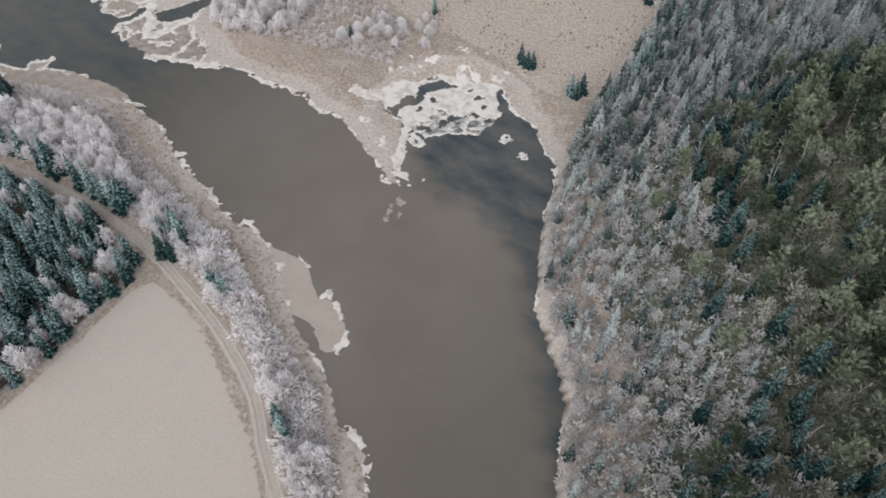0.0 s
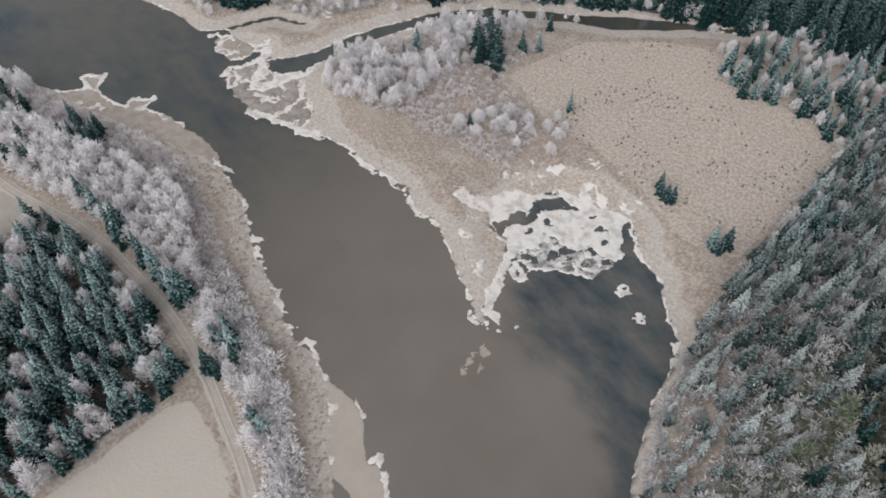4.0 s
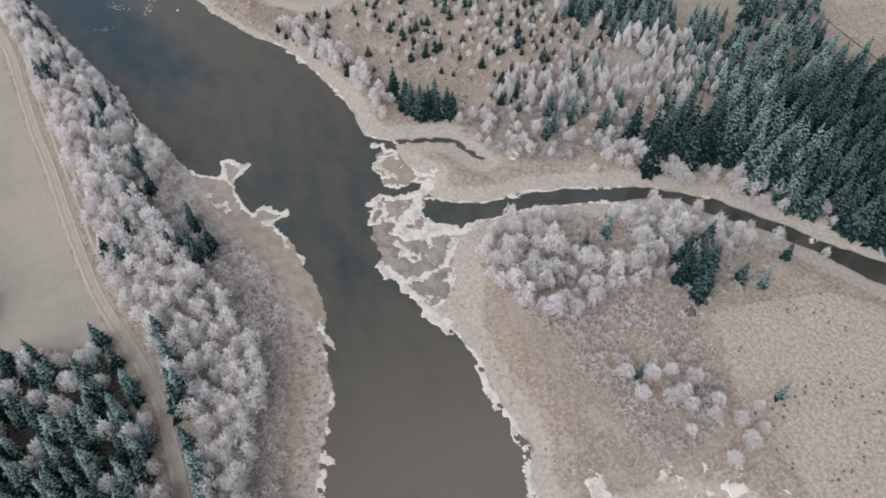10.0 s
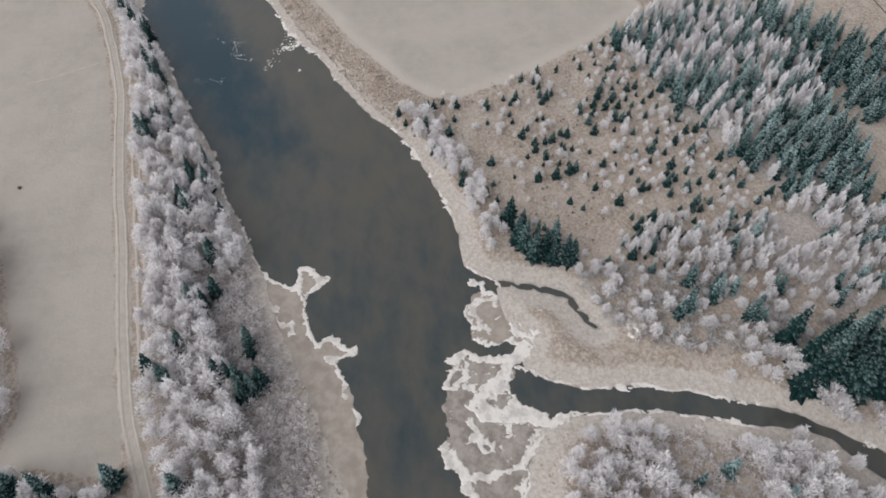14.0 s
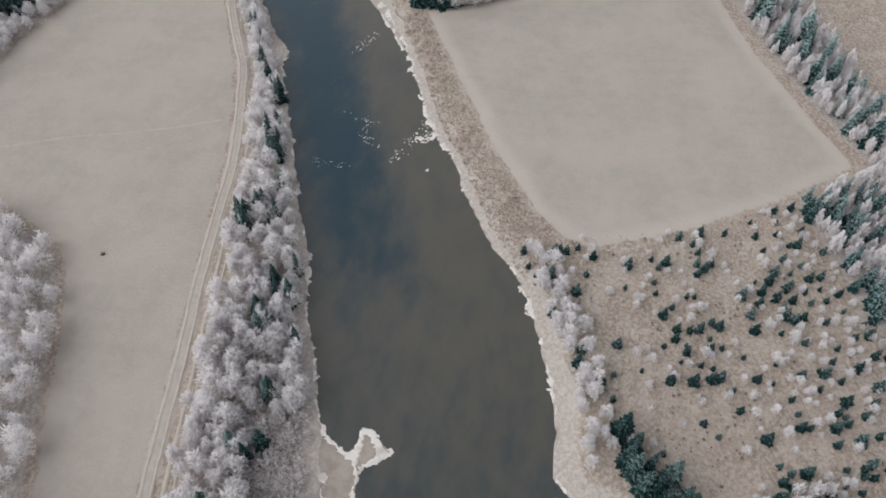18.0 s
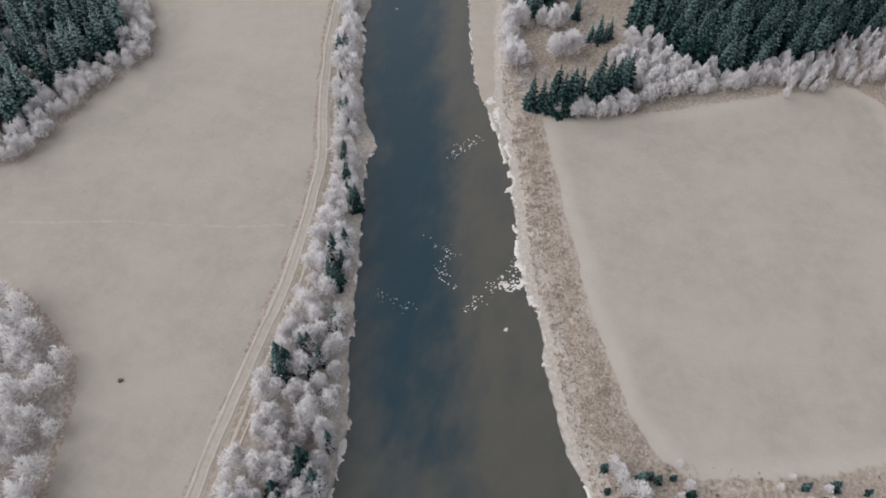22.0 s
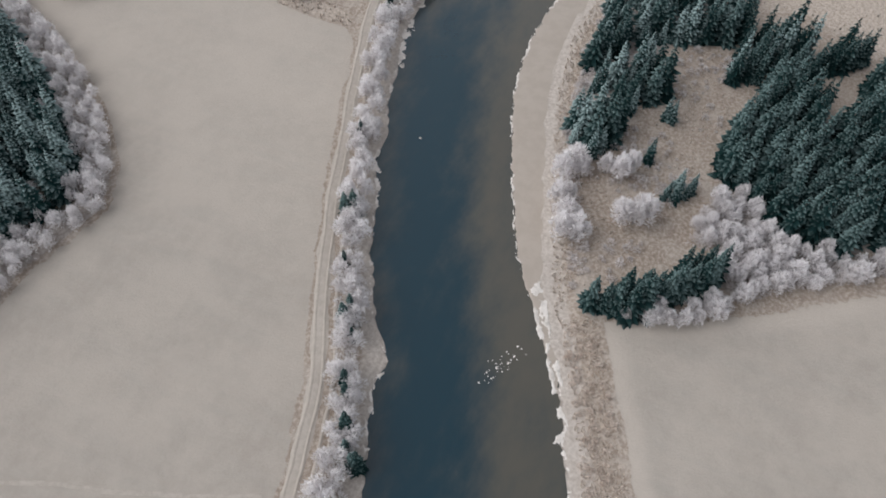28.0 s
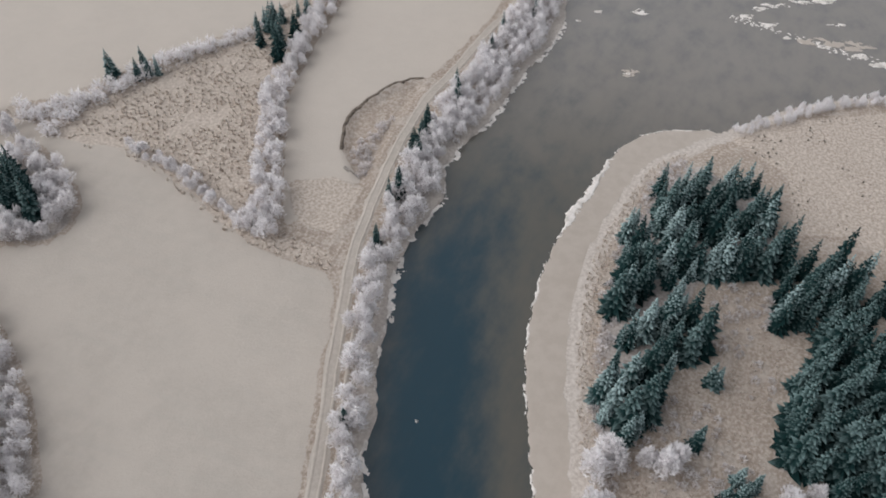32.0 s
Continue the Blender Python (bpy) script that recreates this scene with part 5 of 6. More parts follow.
def grove(name, kinds, x, y, size, mats, label, category="trees", seed=0, spread=None):
    """A wood too large to count, joined into one mesh."""
    if len(x) == 0:
        return
    rng = np.random.RandomState(seed)
    z = height(x, y) - 0.05
    pick, turn, var = rng.randint(0, len(kinds), len(x)), rng.rand(len(x)) * 2 * np.pi, rng.rand(len(x))
    spread = rng.uniform(0.95, 1.22, len(x)) if kinds is SPRUCE else np.ones(len(x))
    verts, faces, tips, vary, slot, n = [], [], [], [], [], 0
    for k, pair in enumerate(kinds):
        m = np.where(pick == k)[0]
        if len(m) == 0:
            continue
        c, s = np.cos(turn[m])[:, None], np.sin(turn[m])[:, None]
        for which, (v, f, t) in enumerate(pair):
            w = size[m][:, None] * spread[m][:, None]
            px = (v[:, 0] * c - v[:, 1] * s) * w + x[m][:, None]
            py = (v[:, 0] * s + v[:, 1] * c) * w + y[m][:, None]
            pz = v[:, 2] * size[m][:, None] + z[m][:, None]
            verts.append(np.stack([px, py, pz], -1).reshape(-1, 3))
            faces.append((f[None] + (np.arange(len(m)) * len(v))[:, None, None] + n).reshape(-1, 3))
            tips.append(np.tile(t, len(m)))
            vary.append(np.repeat(var[m], len(v)))
            slot.append(np.full(len(m) * len(f), which))
            n += len(m) * len(v)
    me = mesh_from(name, np.concatenate(verts), np.concatenate(faces), mats, {"tip": np.concatenate(tips), "var": np.concatenate(vary)}, np.concatenate(slot))
    tagged(new(name, me), label, category, kind="stuff")


TRACK_BAND = np.concatenate([TRACK + (0.9, 2.5), TRACK[::-1] - (0.9, 2.5)])


def scatter(poly, gap, seed, jitter=0.42, wide=True):
    """Places in a patch, unevenly spaced, clear of the water and the track."""
    rng = np.random.RandomState(seed)
    poly = np.asarray(poly)
    x, y, _ = grid(poly[:, 0].min(), poly[:, 0].max(), poly[:, 1].min(), poly[:, 1].max(), gap)
    x, y = x + rng.uniform(-jitter, jitter, len(x)) * gap, y + rng.uniform(-jitter, jitter, len(y)) * gap
    ok = inside(x, y, poly)
    x, y = x[ok], y[ok]
    ok = (river_depth(x, y) < -0.8) & (kept_depth(x, y, "track", TRACK_BAND) < (0 if wide else 0.8))
    return x[ok], y[ok]


def sizes(n, lo, hi, seed):
    return np.random.RandomState(seed).uniform(lo, hi, n)


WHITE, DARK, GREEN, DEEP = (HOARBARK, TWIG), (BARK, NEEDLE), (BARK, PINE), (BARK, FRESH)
LABELS = {"spruce_tree": "dark green spruce with frost on its boughs", "birch_tree": "bare birch white with hoar frost",
          "young_spruce": "low young spruce dusted with frost in the clearing", "willow_shrub": "low grey-violet willow shrub with frosted twigs"}


SPARE = {"spruce": [], "birch": []}


def spruces_at(spots, lo, hi, group, seed, most=999, label=LABELS["spruce_tree"], kind=None):
    """Single spruces; those past the most that one could count join the wood round them."""
    rng = random.Random(seed)
    spots = list(spots)
    rng.shuffle(spots)
    SPARE["spruce"] += [(x, y, rng.uniform(lo, hi)) for x, y in spots[most:]]
    for x, y in spots[:most]:
        s = rng.uniform(lo, hi)
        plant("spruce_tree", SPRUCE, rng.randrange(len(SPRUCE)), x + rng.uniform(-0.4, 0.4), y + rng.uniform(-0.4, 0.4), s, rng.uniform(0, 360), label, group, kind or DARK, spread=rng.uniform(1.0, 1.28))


def birches_at(spots, lo, hi, group, seed, most=999, kinds=FINE, label=LABELS["birch_tree"]):
    rng = random.Random(seed)
    spots = list(spots)
    rng.shuffle(spots)
    SPARE["birch"] += [(x, y, rng.uniform(lo, hi)) for x, y in spots[most:]]
    for x, y in spots[:most]:
        plant("birch_tree", kinds, rng.randrange(len(kinds)), x, y, rng.uniform(lo, hi), rng.uniform(0, 360), label, group, WHITE, spread=rng.uniform(0.85, 1.15))


# ---- woods round the bend ----
BEND_RIM = [(-385.6, 60.8), (-387.1, 57.8), (-388.8, 63.3), (-392.4, 65.1), (-394.6, 59.9), (-398.4, 63), (-390.3, 55.6), (-404.1, 58.3), (-407.3, 61), (-404, 65.9),
                (-406.5, 67.4), (-405.1, 70.4), (-408.6, 72.4), (-410.4, 65.2), (-413.7, 70.1), (-412.6, 54.1), (-414.8, 55.7), (-418.1, 58.6), (-424.8, 55.6), (-425, 58.5),
                    (-421, 55), (-432.1, 56.1), (-429.6, 65.6), (-429.6, 68.9), (-437.5, 63.3), (-445, 58.7), (-443.2, 60.6), (-447, 62.2), (-450.1, 64.7), (-453.8, 67.1),
                    (-429.6, 72.1), (-429.8, 74.7)]
BEND_RIM += [(-431.4, 76.4), (-431.5, 78.7), (-441.5, 72.7), (-440.2, 75.2), (-437.1, 78.9), (-434.7, 81.4), (-434.8, 84.3), (-438.1, 86.7), (-441, 88.1), (-445.8, 82.8),
                (-446.9, 79.7), (-451.4, 84.3), (-443.1, 68.3), (-440.9, 65.6), (-450.5, 70.3), (-452.7, 74.3), (-421.3, 88.1), (-422.4, 90.7), (-426.1, 92.6), (-428.4, 95.1),
                    (-431.8, 98), (-433.1, 101.2), (-436.4, 103.7), (-435.8, 97.1), (-441.5, 100)]
spruces_at(BEND_RIM, 0.95, 1.4, "spruces on the bend", 1, 40, kind=DEEP)
x, y = scatter(BEND_WEST, 5.2, 12)
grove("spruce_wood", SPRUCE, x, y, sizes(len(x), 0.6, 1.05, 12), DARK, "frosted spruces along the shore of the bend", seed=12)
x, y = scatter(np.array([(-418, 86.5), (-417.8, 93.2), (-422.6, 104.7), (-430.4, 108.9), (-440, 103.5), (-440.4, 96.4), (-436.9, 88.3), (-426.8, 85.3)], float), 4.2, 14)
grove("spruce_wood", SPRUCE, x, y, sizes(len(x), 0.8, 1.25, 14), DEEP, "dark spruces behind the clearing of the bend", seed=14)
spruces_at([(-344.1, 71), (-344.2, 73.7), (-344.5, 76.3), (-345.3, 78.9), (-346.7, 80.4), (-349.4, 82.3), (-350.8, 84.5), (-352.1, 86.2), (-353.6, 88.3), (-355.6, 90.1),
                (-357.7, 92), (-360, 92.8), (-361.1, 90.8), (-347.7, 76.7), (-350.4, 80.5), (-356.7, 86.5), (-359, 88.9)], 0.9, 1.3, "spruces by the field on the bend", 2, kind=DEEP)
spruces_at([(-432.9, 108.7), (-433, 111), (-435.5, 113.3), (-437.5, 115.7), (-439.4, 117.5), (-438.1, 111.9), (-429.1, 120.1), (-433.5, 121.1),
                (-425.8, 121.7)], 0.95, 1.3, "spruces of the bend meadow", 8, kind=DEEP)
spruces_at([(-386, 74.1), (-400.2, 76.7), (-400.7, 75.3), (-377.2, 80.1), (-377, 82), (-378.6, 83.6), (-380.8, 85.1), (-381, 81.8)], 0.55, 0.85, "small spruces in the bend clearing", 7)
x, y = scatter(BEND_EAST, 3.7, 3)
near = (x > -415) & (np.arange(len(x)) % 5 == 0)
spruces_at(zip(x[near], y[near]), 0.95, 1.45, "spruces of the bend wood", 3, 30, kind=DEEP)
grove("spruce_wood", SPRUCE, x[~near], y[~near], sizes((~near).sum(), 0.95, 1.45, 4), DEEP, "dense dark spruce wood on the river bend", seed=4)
x, y = scatter(BEND_BIRCH, 2.9, 5)
birches_at(zip(x, y), 0.6, 1.1, "birches along the field edge", 5, 70)
birches_at([(-378.8, 68.7), (-378.9, 65.6), (-380.9, 70.5), (-367.2, 74.8), (-367.2, 72.5), (-369.5, 76.1), (-374.2, 57.3), (-377.8, 58.3), (-368, 57.8), (-363.2, 60.9),
                (-358.7, 63.9), (-358.9, 60.9), (-368.9, 60), (-377, 60.4)], 1.1, 1.6, "round birches on the bend", 6)
birches_at([(-345.4, 82.8), (-345.4, 85.7), (-346.4, 88.7), (-348.3, 91.6), (-350.6, 94.4), (-353.3, 96.3), (-347.9, 83.4), (-350.6, 90.2), (-353.3, 93.7),
                (-344.3, 78.5)], 0.8, 1.15, "birches in front of the bend spruces", 9)

x, y = scatter(np.array([(-369.6, 131.6), (-387.3, 159), (-386.5, 164.8), (-364.5, 183.8), (-383.7, 186.4), (-420.1, 171.8), (-385, 132.2)], float), 3.0, 21)
grove("birch_wood", SLIM, x, y, sizes(len(x), 0.6, 1.0, 21), WHITE, "frosted birches round the corner of the field", seed=21)
x, y = scatter(np.array([(-383.3, 131.3), (-416.1, 169.7), (-454, 172.8), (-419.2, 130.8)], float), 3.8, 22)
grove("spruce_wood", SPRUCE, x, y, sizes(len(x), 0.8, 1.2, 22), DEEP, "spruces behind the corner of the field", seed=22)

# ---- woods of the left bank ----
x, y = scatter(WOOD_NEAR, 3.2, 11)
rng = np.random.RandomState(11)
white = rng.rand(len(x)) < 0.22 + 0.2 * step(depth_in(x, y, WOOD_NEAR), 6, 1)
near = x > -150
birches_at(zip(x[white], y[white]), 0.75, 1.2, "birches in the riverside wood", 11, 18)
spruces_at(zip(x[~white & near], y[~white & near]), 0.65, 1.0, "spruces of the riverside wood", 12, 28)
x, y = x[~white & ~near], y[~white & ~near]
grove("spruce_wood", SPRUCE, x, y, sizes(len(x), 0.65, 1.0, 13), DARK, "frosted spruce wood beside the farm track", seed=13)
x, y = scatter(WOOD_LEFT, 3.6, 15)
rim_d = depth_in(x, y, WOOD_LEFT)
white = (rim_d < 8.5) | (np.random.RandomState(15).rand(len(x)) < 0.2)
grove("spruce_wood", SPRUCE, x[~white], y[~white], sizes((~white).sum(), 0.95, 1.4, 16), DARK, "dark spruce wood at the field's edge", seed=16)
xf, yf = scatter(WOOD_LEFT, 3.2, 18)
edge_f = depth_in(xf, yf, WOOD_LEFT) < 7.0
x, y, white = np.concatenate([x, xf[edge_f]]), np.concatenate([y, yf[edge_f]]), np.concatenate([white, np.ones(edge_f.sum(), bool)])
grove("birch_fringe", BIRCH, x[white], y[white], sizes(white.sum(), 0.55, 0.95, 17), WHITE, "fringe of frosted birches round the spruce wood", seed=17)
x, y = scatter(ISLET_GROVE, 3.0, 19)
core = depth_in(x, y, ISLET_GROVE) > 8.0
spruces_at(zip(x[core], y[core]), 0.95, 1.25, "trees of the field grove", 19, kind=DEEP)
birches_at(zip(x[~core], y[~core]), 0.7, 1.1, "trees of the field grove", 20, 18)
x, y = scatter(GROVE_LEFT, 3.8, 23)
keep = np.random.RandomState(2).rand(len(x)) < np.where(depth_in(x, y, GROVE_LEFT) < 11, 0.9, 0.4)
grove("birch_grove", BIRCH, x[keep], y[keep], sizes(keep.sum(), 0.85, 1.35, 23), WHITE, "frosted birch grove at the edge of the field", seed=23)

# the belt of trees between track and river
x, y = scatter(BELT, 2.9, 31, wide=False)
keep = x > -262
xw, yw = scatter(BELT, 2.4, 30, wide=False)
x, y = np.concatenate([x[keep], xw[xw < -262]]), np.concatenate([y[keep], yw[xw < -262]])
rng = np.random.RandomState(31)
outer = line_distance(x, y, BANK_A)
low = (x > -212) & ((outer < 13 - 6 * step(x, -90, -60)) | ((x > -125) & (rng.rand(len(x)) < 0.6)))
slim = (x < -262) & (rng.rand(len(x)) < 0.15)
tall = ~low & ~slim
one = tall & (x > -262) & (x < -196)
birches_at(list(zip(x[one], y[one]))[:190], 0.75, 1.25, "birches of the riverside belt", 31, 70)
rest = tall & ~one
grove("birch_belt", BIRCH, x[rest], y[rest], sizes(rest.sum(), 0.75, 1.25, 32) * np.where(x[rest] < -262, 0.9, 1.0), WHITE, "belt of frosted birches between track and river", seed=32)
grove("willow_belt", SHRUB, x[slim], y[slim], sizes(slim.sum(), 0.8, 1.7, 33), (BARK, TWIG), "frosted willows along the riverside belt", "shrubs", 33)
x2, y2 = scatter(BELT, 1.5, 34)
outer = line_distance(x2, y2, BANK_A)
low = (x2 > -225) & (outer < 17 + 6 * step(x2, -130, -115) - 5 * step(x2, -90, -60))
few = low & (x2 > -150) & (x2 < -128) & (outer < 12)
pale = low & ~few & (x2 > -118)
rest = low & ~few & ~pale
grove("willow_scrub", SHRUB, x2[rest], y2[rest], sizes(rest.sum(), 0.6, 1.35, 35) * np.where(x2[rest] > -125, 1.4, 1.1),
                (HOARBARK, SCRUB), "low grey-violet willow scrub along the bank", "shrubs", 35)
grove("willow_scrub", SHRUB, x2[pale], y2[pale], sizes(pale.sum(), 0.95, 2.1, 36), WHITE, "white-frosted willow scrub between field and river", "shrubs", 36)
for k, (a, b) in enumerate(zip(x2[few], y2[few])):
    plant("willow_shrub", SHRUB, k % 3, a, b, 0.6 + 0.5 * ((k * 7) % 10) / 10, (k * 97) % 360, LABELS["willow_shrub"], "willows on the bank", (HOARBARK, SCRUB), ("stem", "crown"))
spruces_at([(-163.7, 57.5), (-159, 58), (-152.2, 57.6), (-150, 58.6), (-147, 57.8), (-138.4, 57.4), (-134.3, 57.8), (-130, 58), (-126.2, 58.2),
                (-124, 58.8)], 0.85, 1.1, "spruces beside the track", 41)
spruces_at([(-111, 57), (-107.6, 57.5), (-106, 58.6), (-109, 59.8), (-90.4, 51.8), (-88, 52.4), (-58.6, 34.6), (-57, 34.2), (-55.5, 33)], 0.6, 0.9, "spruces beside the track", 42)
spruces_at([(-189.5, 70), (-192.3, 69.6), (-192.5, 56.2), (-237.1, 60), (-286.7, 44), (-260.5, 47), (-267.5, 50), (-239.5, 56.5), (-237.2, 57.4), (-188.6, 51), (-185.5, 63.5), (-185, 65.8),
            (-183.3, 67.4), (-204, 58), (-214, 61), (-228, 56)], 0.65, 0.95, "spruces in the riverside belt", 43, kind=DEEP)
spruces_at([(-254.5, 44.5), (-255.7, 46), (-260.8, 48), (-283.3, 43.5), (-233.3, 54.4), (-303.6, 38), (-326.1, 27.8), (-277.4, 45), (-278.5, 46.4), (-300.1, 39), (-311.9, 34),
                (-322.7, 27.6),
            (-335, 23), (-348, 18)], 0.6, 0.9, "spruces in the riverside belt", 44, kind=DEEP)
spruces_at([(-413.1, -1.6), (-410, 0), (-426.3, -3.5), (-446.3, -4.8), (-451.7, -4.6), (-476.2, -3), (-508.5, 1.2), (-496.5, 1), (-525.5, 8.6), (-532.1, 7), (-456.2, -4.5),
                (-430, -2), (-444, -2.5),
            (-470, -1)], 0.6, 0.9, "spruces in the riverside belt", 45, kind=DEEP)

spruces_at([(-181.8, 69.7), (-181, 67.9), (-182.8, 71.3), (-186.1, 55), (-185.5, 53.7), (-105.8, 52.4), (-103.3, 53.4), (-103.7, 56.5), (-244.4, 59.8),
                (-227.6, 63.4)], 0.65, 0.95, "spruces in the riverside belt", 46, kind=DEEP)
spruces_at([(-254.4, 44.8), (-252.8, 46.4), (-256.4, 43.4), (-259.1, 50.8), (-282.5, 45.5), (-232.5, 55.9), (-230.5, 57), (-215.3, 61.5), (-205.3, 63.1), (-202.3, 60.8),
                (-298.1, 42.4)], 0.55, 0.85, "spruces in the riverside belt", 47, kind=DEEP)
spruces_at([(-277.5, 46.1), (-276.3, 47.5), (-309.7, 34.7), (-319.9, 31), (-346.8, 16.6), (-368.8, 10.7), (-298, 40.8), (-253.3, 44.7),
                (-255.9, 50.7)], 0.5, 0.8, "spruces in the riverside belt", 48, kind=DEEP)

# the rough triangle between the fields
hedge_e = np.array([(-404, -22), (-428, -33.5), (-456, -46.5), (-479, -50.5), (-510, -54.5), (-522, -58), (-512, -61), (-480, -56.5), (-455, -53), (-426, -40), (-404, -29)], float)
hedge_s = np.array([(-421, -76), (-416, -58), (-406, -37), (-403, -27), (-406, -26), (-410, -37), (-419, -57), (-424, -75)], float)
hedge_w = np.array([(-417, -95), (-424, -113), (-433, -101), (-462, -88.5), (-482, -74), (-486, -70), (-478, -71), (-458, -84), (-430, -94)], float)
x, y = scatter(hedge_e, 2.7, 51)
birches_at(zip(x, y), 0.6, 1.1, "trees of the field hedge", 51, 20)
x, y = scatter(hedge_s, 2.4, 52)
birches_at(zip(x, y), 0.5, 0.85, "trees of the field hedge", 52, 15)
x, y = scatter(hedge_w, 2.2, 53)
grove("hedge_scrub", SHRUB, x, y, sizes(len(x), 1.0, 2.3, 53), (BARK, TWIG), "frosted scrub along the far field edge", "shrubs", 53)
spruces_at([(-450.7, -88), (-454.3, -92), (-451.9, -86), (-448.5, -90), (-446.5, -98), (-484.1, -72), (-487.6, -70), (-491, -66), (-496.2, -63), (-491.4, -70),
                (-499, -61)], 0.5, 0.85, "spruces by the hedge", 54)

spruces_at([(-476.3, -66), (-481.5, -63.7), (-478, -59.5), (-485, -66.8), (-483.3, -57.4), (-471.9, -57.4)], 0.75, 1.05, "spruces by the hedge", 55, kind=DEEP)
birches_at([(-409.9, -113.2), (-413.8, -110.9), (-417.7, -108.4), (-415.5, -119), (-420.1, -116.5), (-414, -104)], 0.8, 1.2, "trees of the field hedge", 56)

# ---- woods of the right bank ----
x, y = scatter(POINT_GROVE, 3.0, 61)
rng = np.random.RandomState(61)
dense = fractal(x, y, 14, 62, 3) > 0.44
mid = dense & (x < -112)
birches_at(list(zip(x[mid], y[mid]))[:110], 0.65, 1.2, "birches on the point", 61, 40)
x2, y2 = scatter(POINT_GROVE, 1.7, 63)
keep = fractal(x2, y2, 9, 67, 3) > 0.25
x2, y2 = x2[keep], y2[keep]
grove("willow_scrub", SHRUB, x2, y2, sizes(len(x2), 0.5, 1.25, 64), (HOARBARK, SCRUB), "frosted willow scrub on the point", "shrubs", 64)
spruces_at([(-133.3, 164.5), (-136, 163.5), (-138.5, 164.7), (-134, 167), (-137.7, 168.3), (-139.7, 171), (-134.9, 161.4), (-131.8, 166),
                (-130, 163.5)], 0.9, 1.25, "spruces on the point", 65, kind=DEEP)
spruces_at([(-152.2, 154.1), (-146.3, 162.6), (-118.8, 140.8), (-104.3, 163.6), (-130.9, 188), (-130, 174), (-127, 178), (-151, 148.5)], 0.45, 0.7, "spruces on the point", 66)
spruces_at([(-67.9, 153.8), (-66.7, 154.6), (-69.6, 154.6), (-50.8, 148.5), (-50.5, 151), (-52.5, 149.5), (-71, 156)], 0.5, 0.7, "spruces in the meadow", 67)
birches_at([(-112, 146), (-114, 150), (-108, 151), (-103, 153), (-100, 156), (-118, 143), (-117, 147), (-105, 143), (-112, 143), (-109, 146), (-106, 149), (-115, 139),
                (-104, 158), (-99, 152), (-120, 138), (-97, 147)], 0.6, 1.0, "birches on the point", 68)
spruces_at([(-167, 176), (-166, 178.6), (-164.4, 181), (-163.8, 183.5), (-163.3, 186), (-163.7, 190), (-171.6, 182), (-170, 188.6), (-168.7, 195), (-172.6, 198.7), (-168.6, 180),
                (-167, 184),
            (-167, 188), (-166, 193), (-171, 185.5), (-174, 184), (-173.6, 190), (-171, 177), (-176, 176.5)], 1.15, 1.55, "spruces beside the side stream", 70, kind=DEEP)
spruces_at([(-183, 173), (-184.4, 174.2), (-181.8, 174.4), (-192, 168), (-188, 166), (-189.5, 167.5), (-190.4, 171)], 0.5, 0.8, "spruces by the creek", 79)
MEADOW_EDGE = np.array([(-91.5, 208.3), (-73.7, 199.6), (-57.8, 203.5), (-46, 197.3), (-44.5, 184.1), (-43.7, 162.5), (-42.1, 142.9), (-35, 153.5), (-34, 189), (-28.6, 219.9),
                (-44.3, 262.9), (-79.2, 232.6)], float)
x, y = scatter(MEADOW_EDGE, 3.6, 171)
rng = np.random.RandomState(171)
dark = rng.rand(len(x)) < 0.6
spruces_at(zip(x[dark], y[dark]), 0.5, 0.95, "spruces at the meadow's edge", 172, 15)
birches_at(zip(x[~dark], y[~dark]), 0.5, 0.9, "birches at the meadow's edge", 173, 20)
x, y = scatter(STREAM_WOOD, 3.8, 71)
front = (y < 214) & (x < -135)
spruces_at(list(zip(x[front], y[front]))[:40], 1.05, 1.35, "spruces beyond the stream", 71, 6)
keep = np.ones(len(x), bool)
keep[np.where(front)[0][:40]] = False
grove("spruce_wood", SPRUCE, x[keep], y[keep], sizes(keep.sum(), 1.0, 1.35, 72), DEEP, "dense tall spruce wood beyond the side stream", seed=72)
birches_at([(-170, 175.7), (-167.2, 176.4), (-167.2, 179.2), (-163.4, 179.1), (-161.6, 180.4), (-170.3, 179.9)], 1.0, 1.45, "pale birches before the stream wood", 174)
x, y = scatter(np.array([(-158, 264), (-60, 300), (-20, 262), (30, 262), (20, 330), (-140, 335)], float), 4.8, 175)
grove("spruce_wood", SPRUCE, x, y, sizes(len(x), 0.9, 1.3, 175), DEEP, "dark spruce wood reaching up the valley", seed=175)
x, y = scatter(np.array([(-176, 174), (-171, 158), (-174, 145), (-168, 172), (-158, 182), (-146, 194), (-126, 212), (-108, 221), (-84, 231), (-84, 236), (-112, 224), (-130, 214),
                (-150, 198), (-168, 186)], float), 3.0, 73)
more = np.array([(-140, 193), (-143, 190.5), (-138, 195.5), (-146, 193), (-134, 193), (-141, 186), (-150, 178), (-136, 190), (-128, 197), (-120, 203), (-112, 211), (-147, 187),
                (-157, 170), (-104, 217), (-96, 221)])
x, y = np.concatenate([x, more[:, 0]]), np.concatenate([y, more[:, 1]])
dry = river_depth(x, y) < -1.2
x, y = x[dry], y[dry]
grove("stream_willows", BIRCH, x, y, sizes(len(x), 0.55, 0.95, 73), WHITE, "frosted birches and willows along the side stream", seed=73)
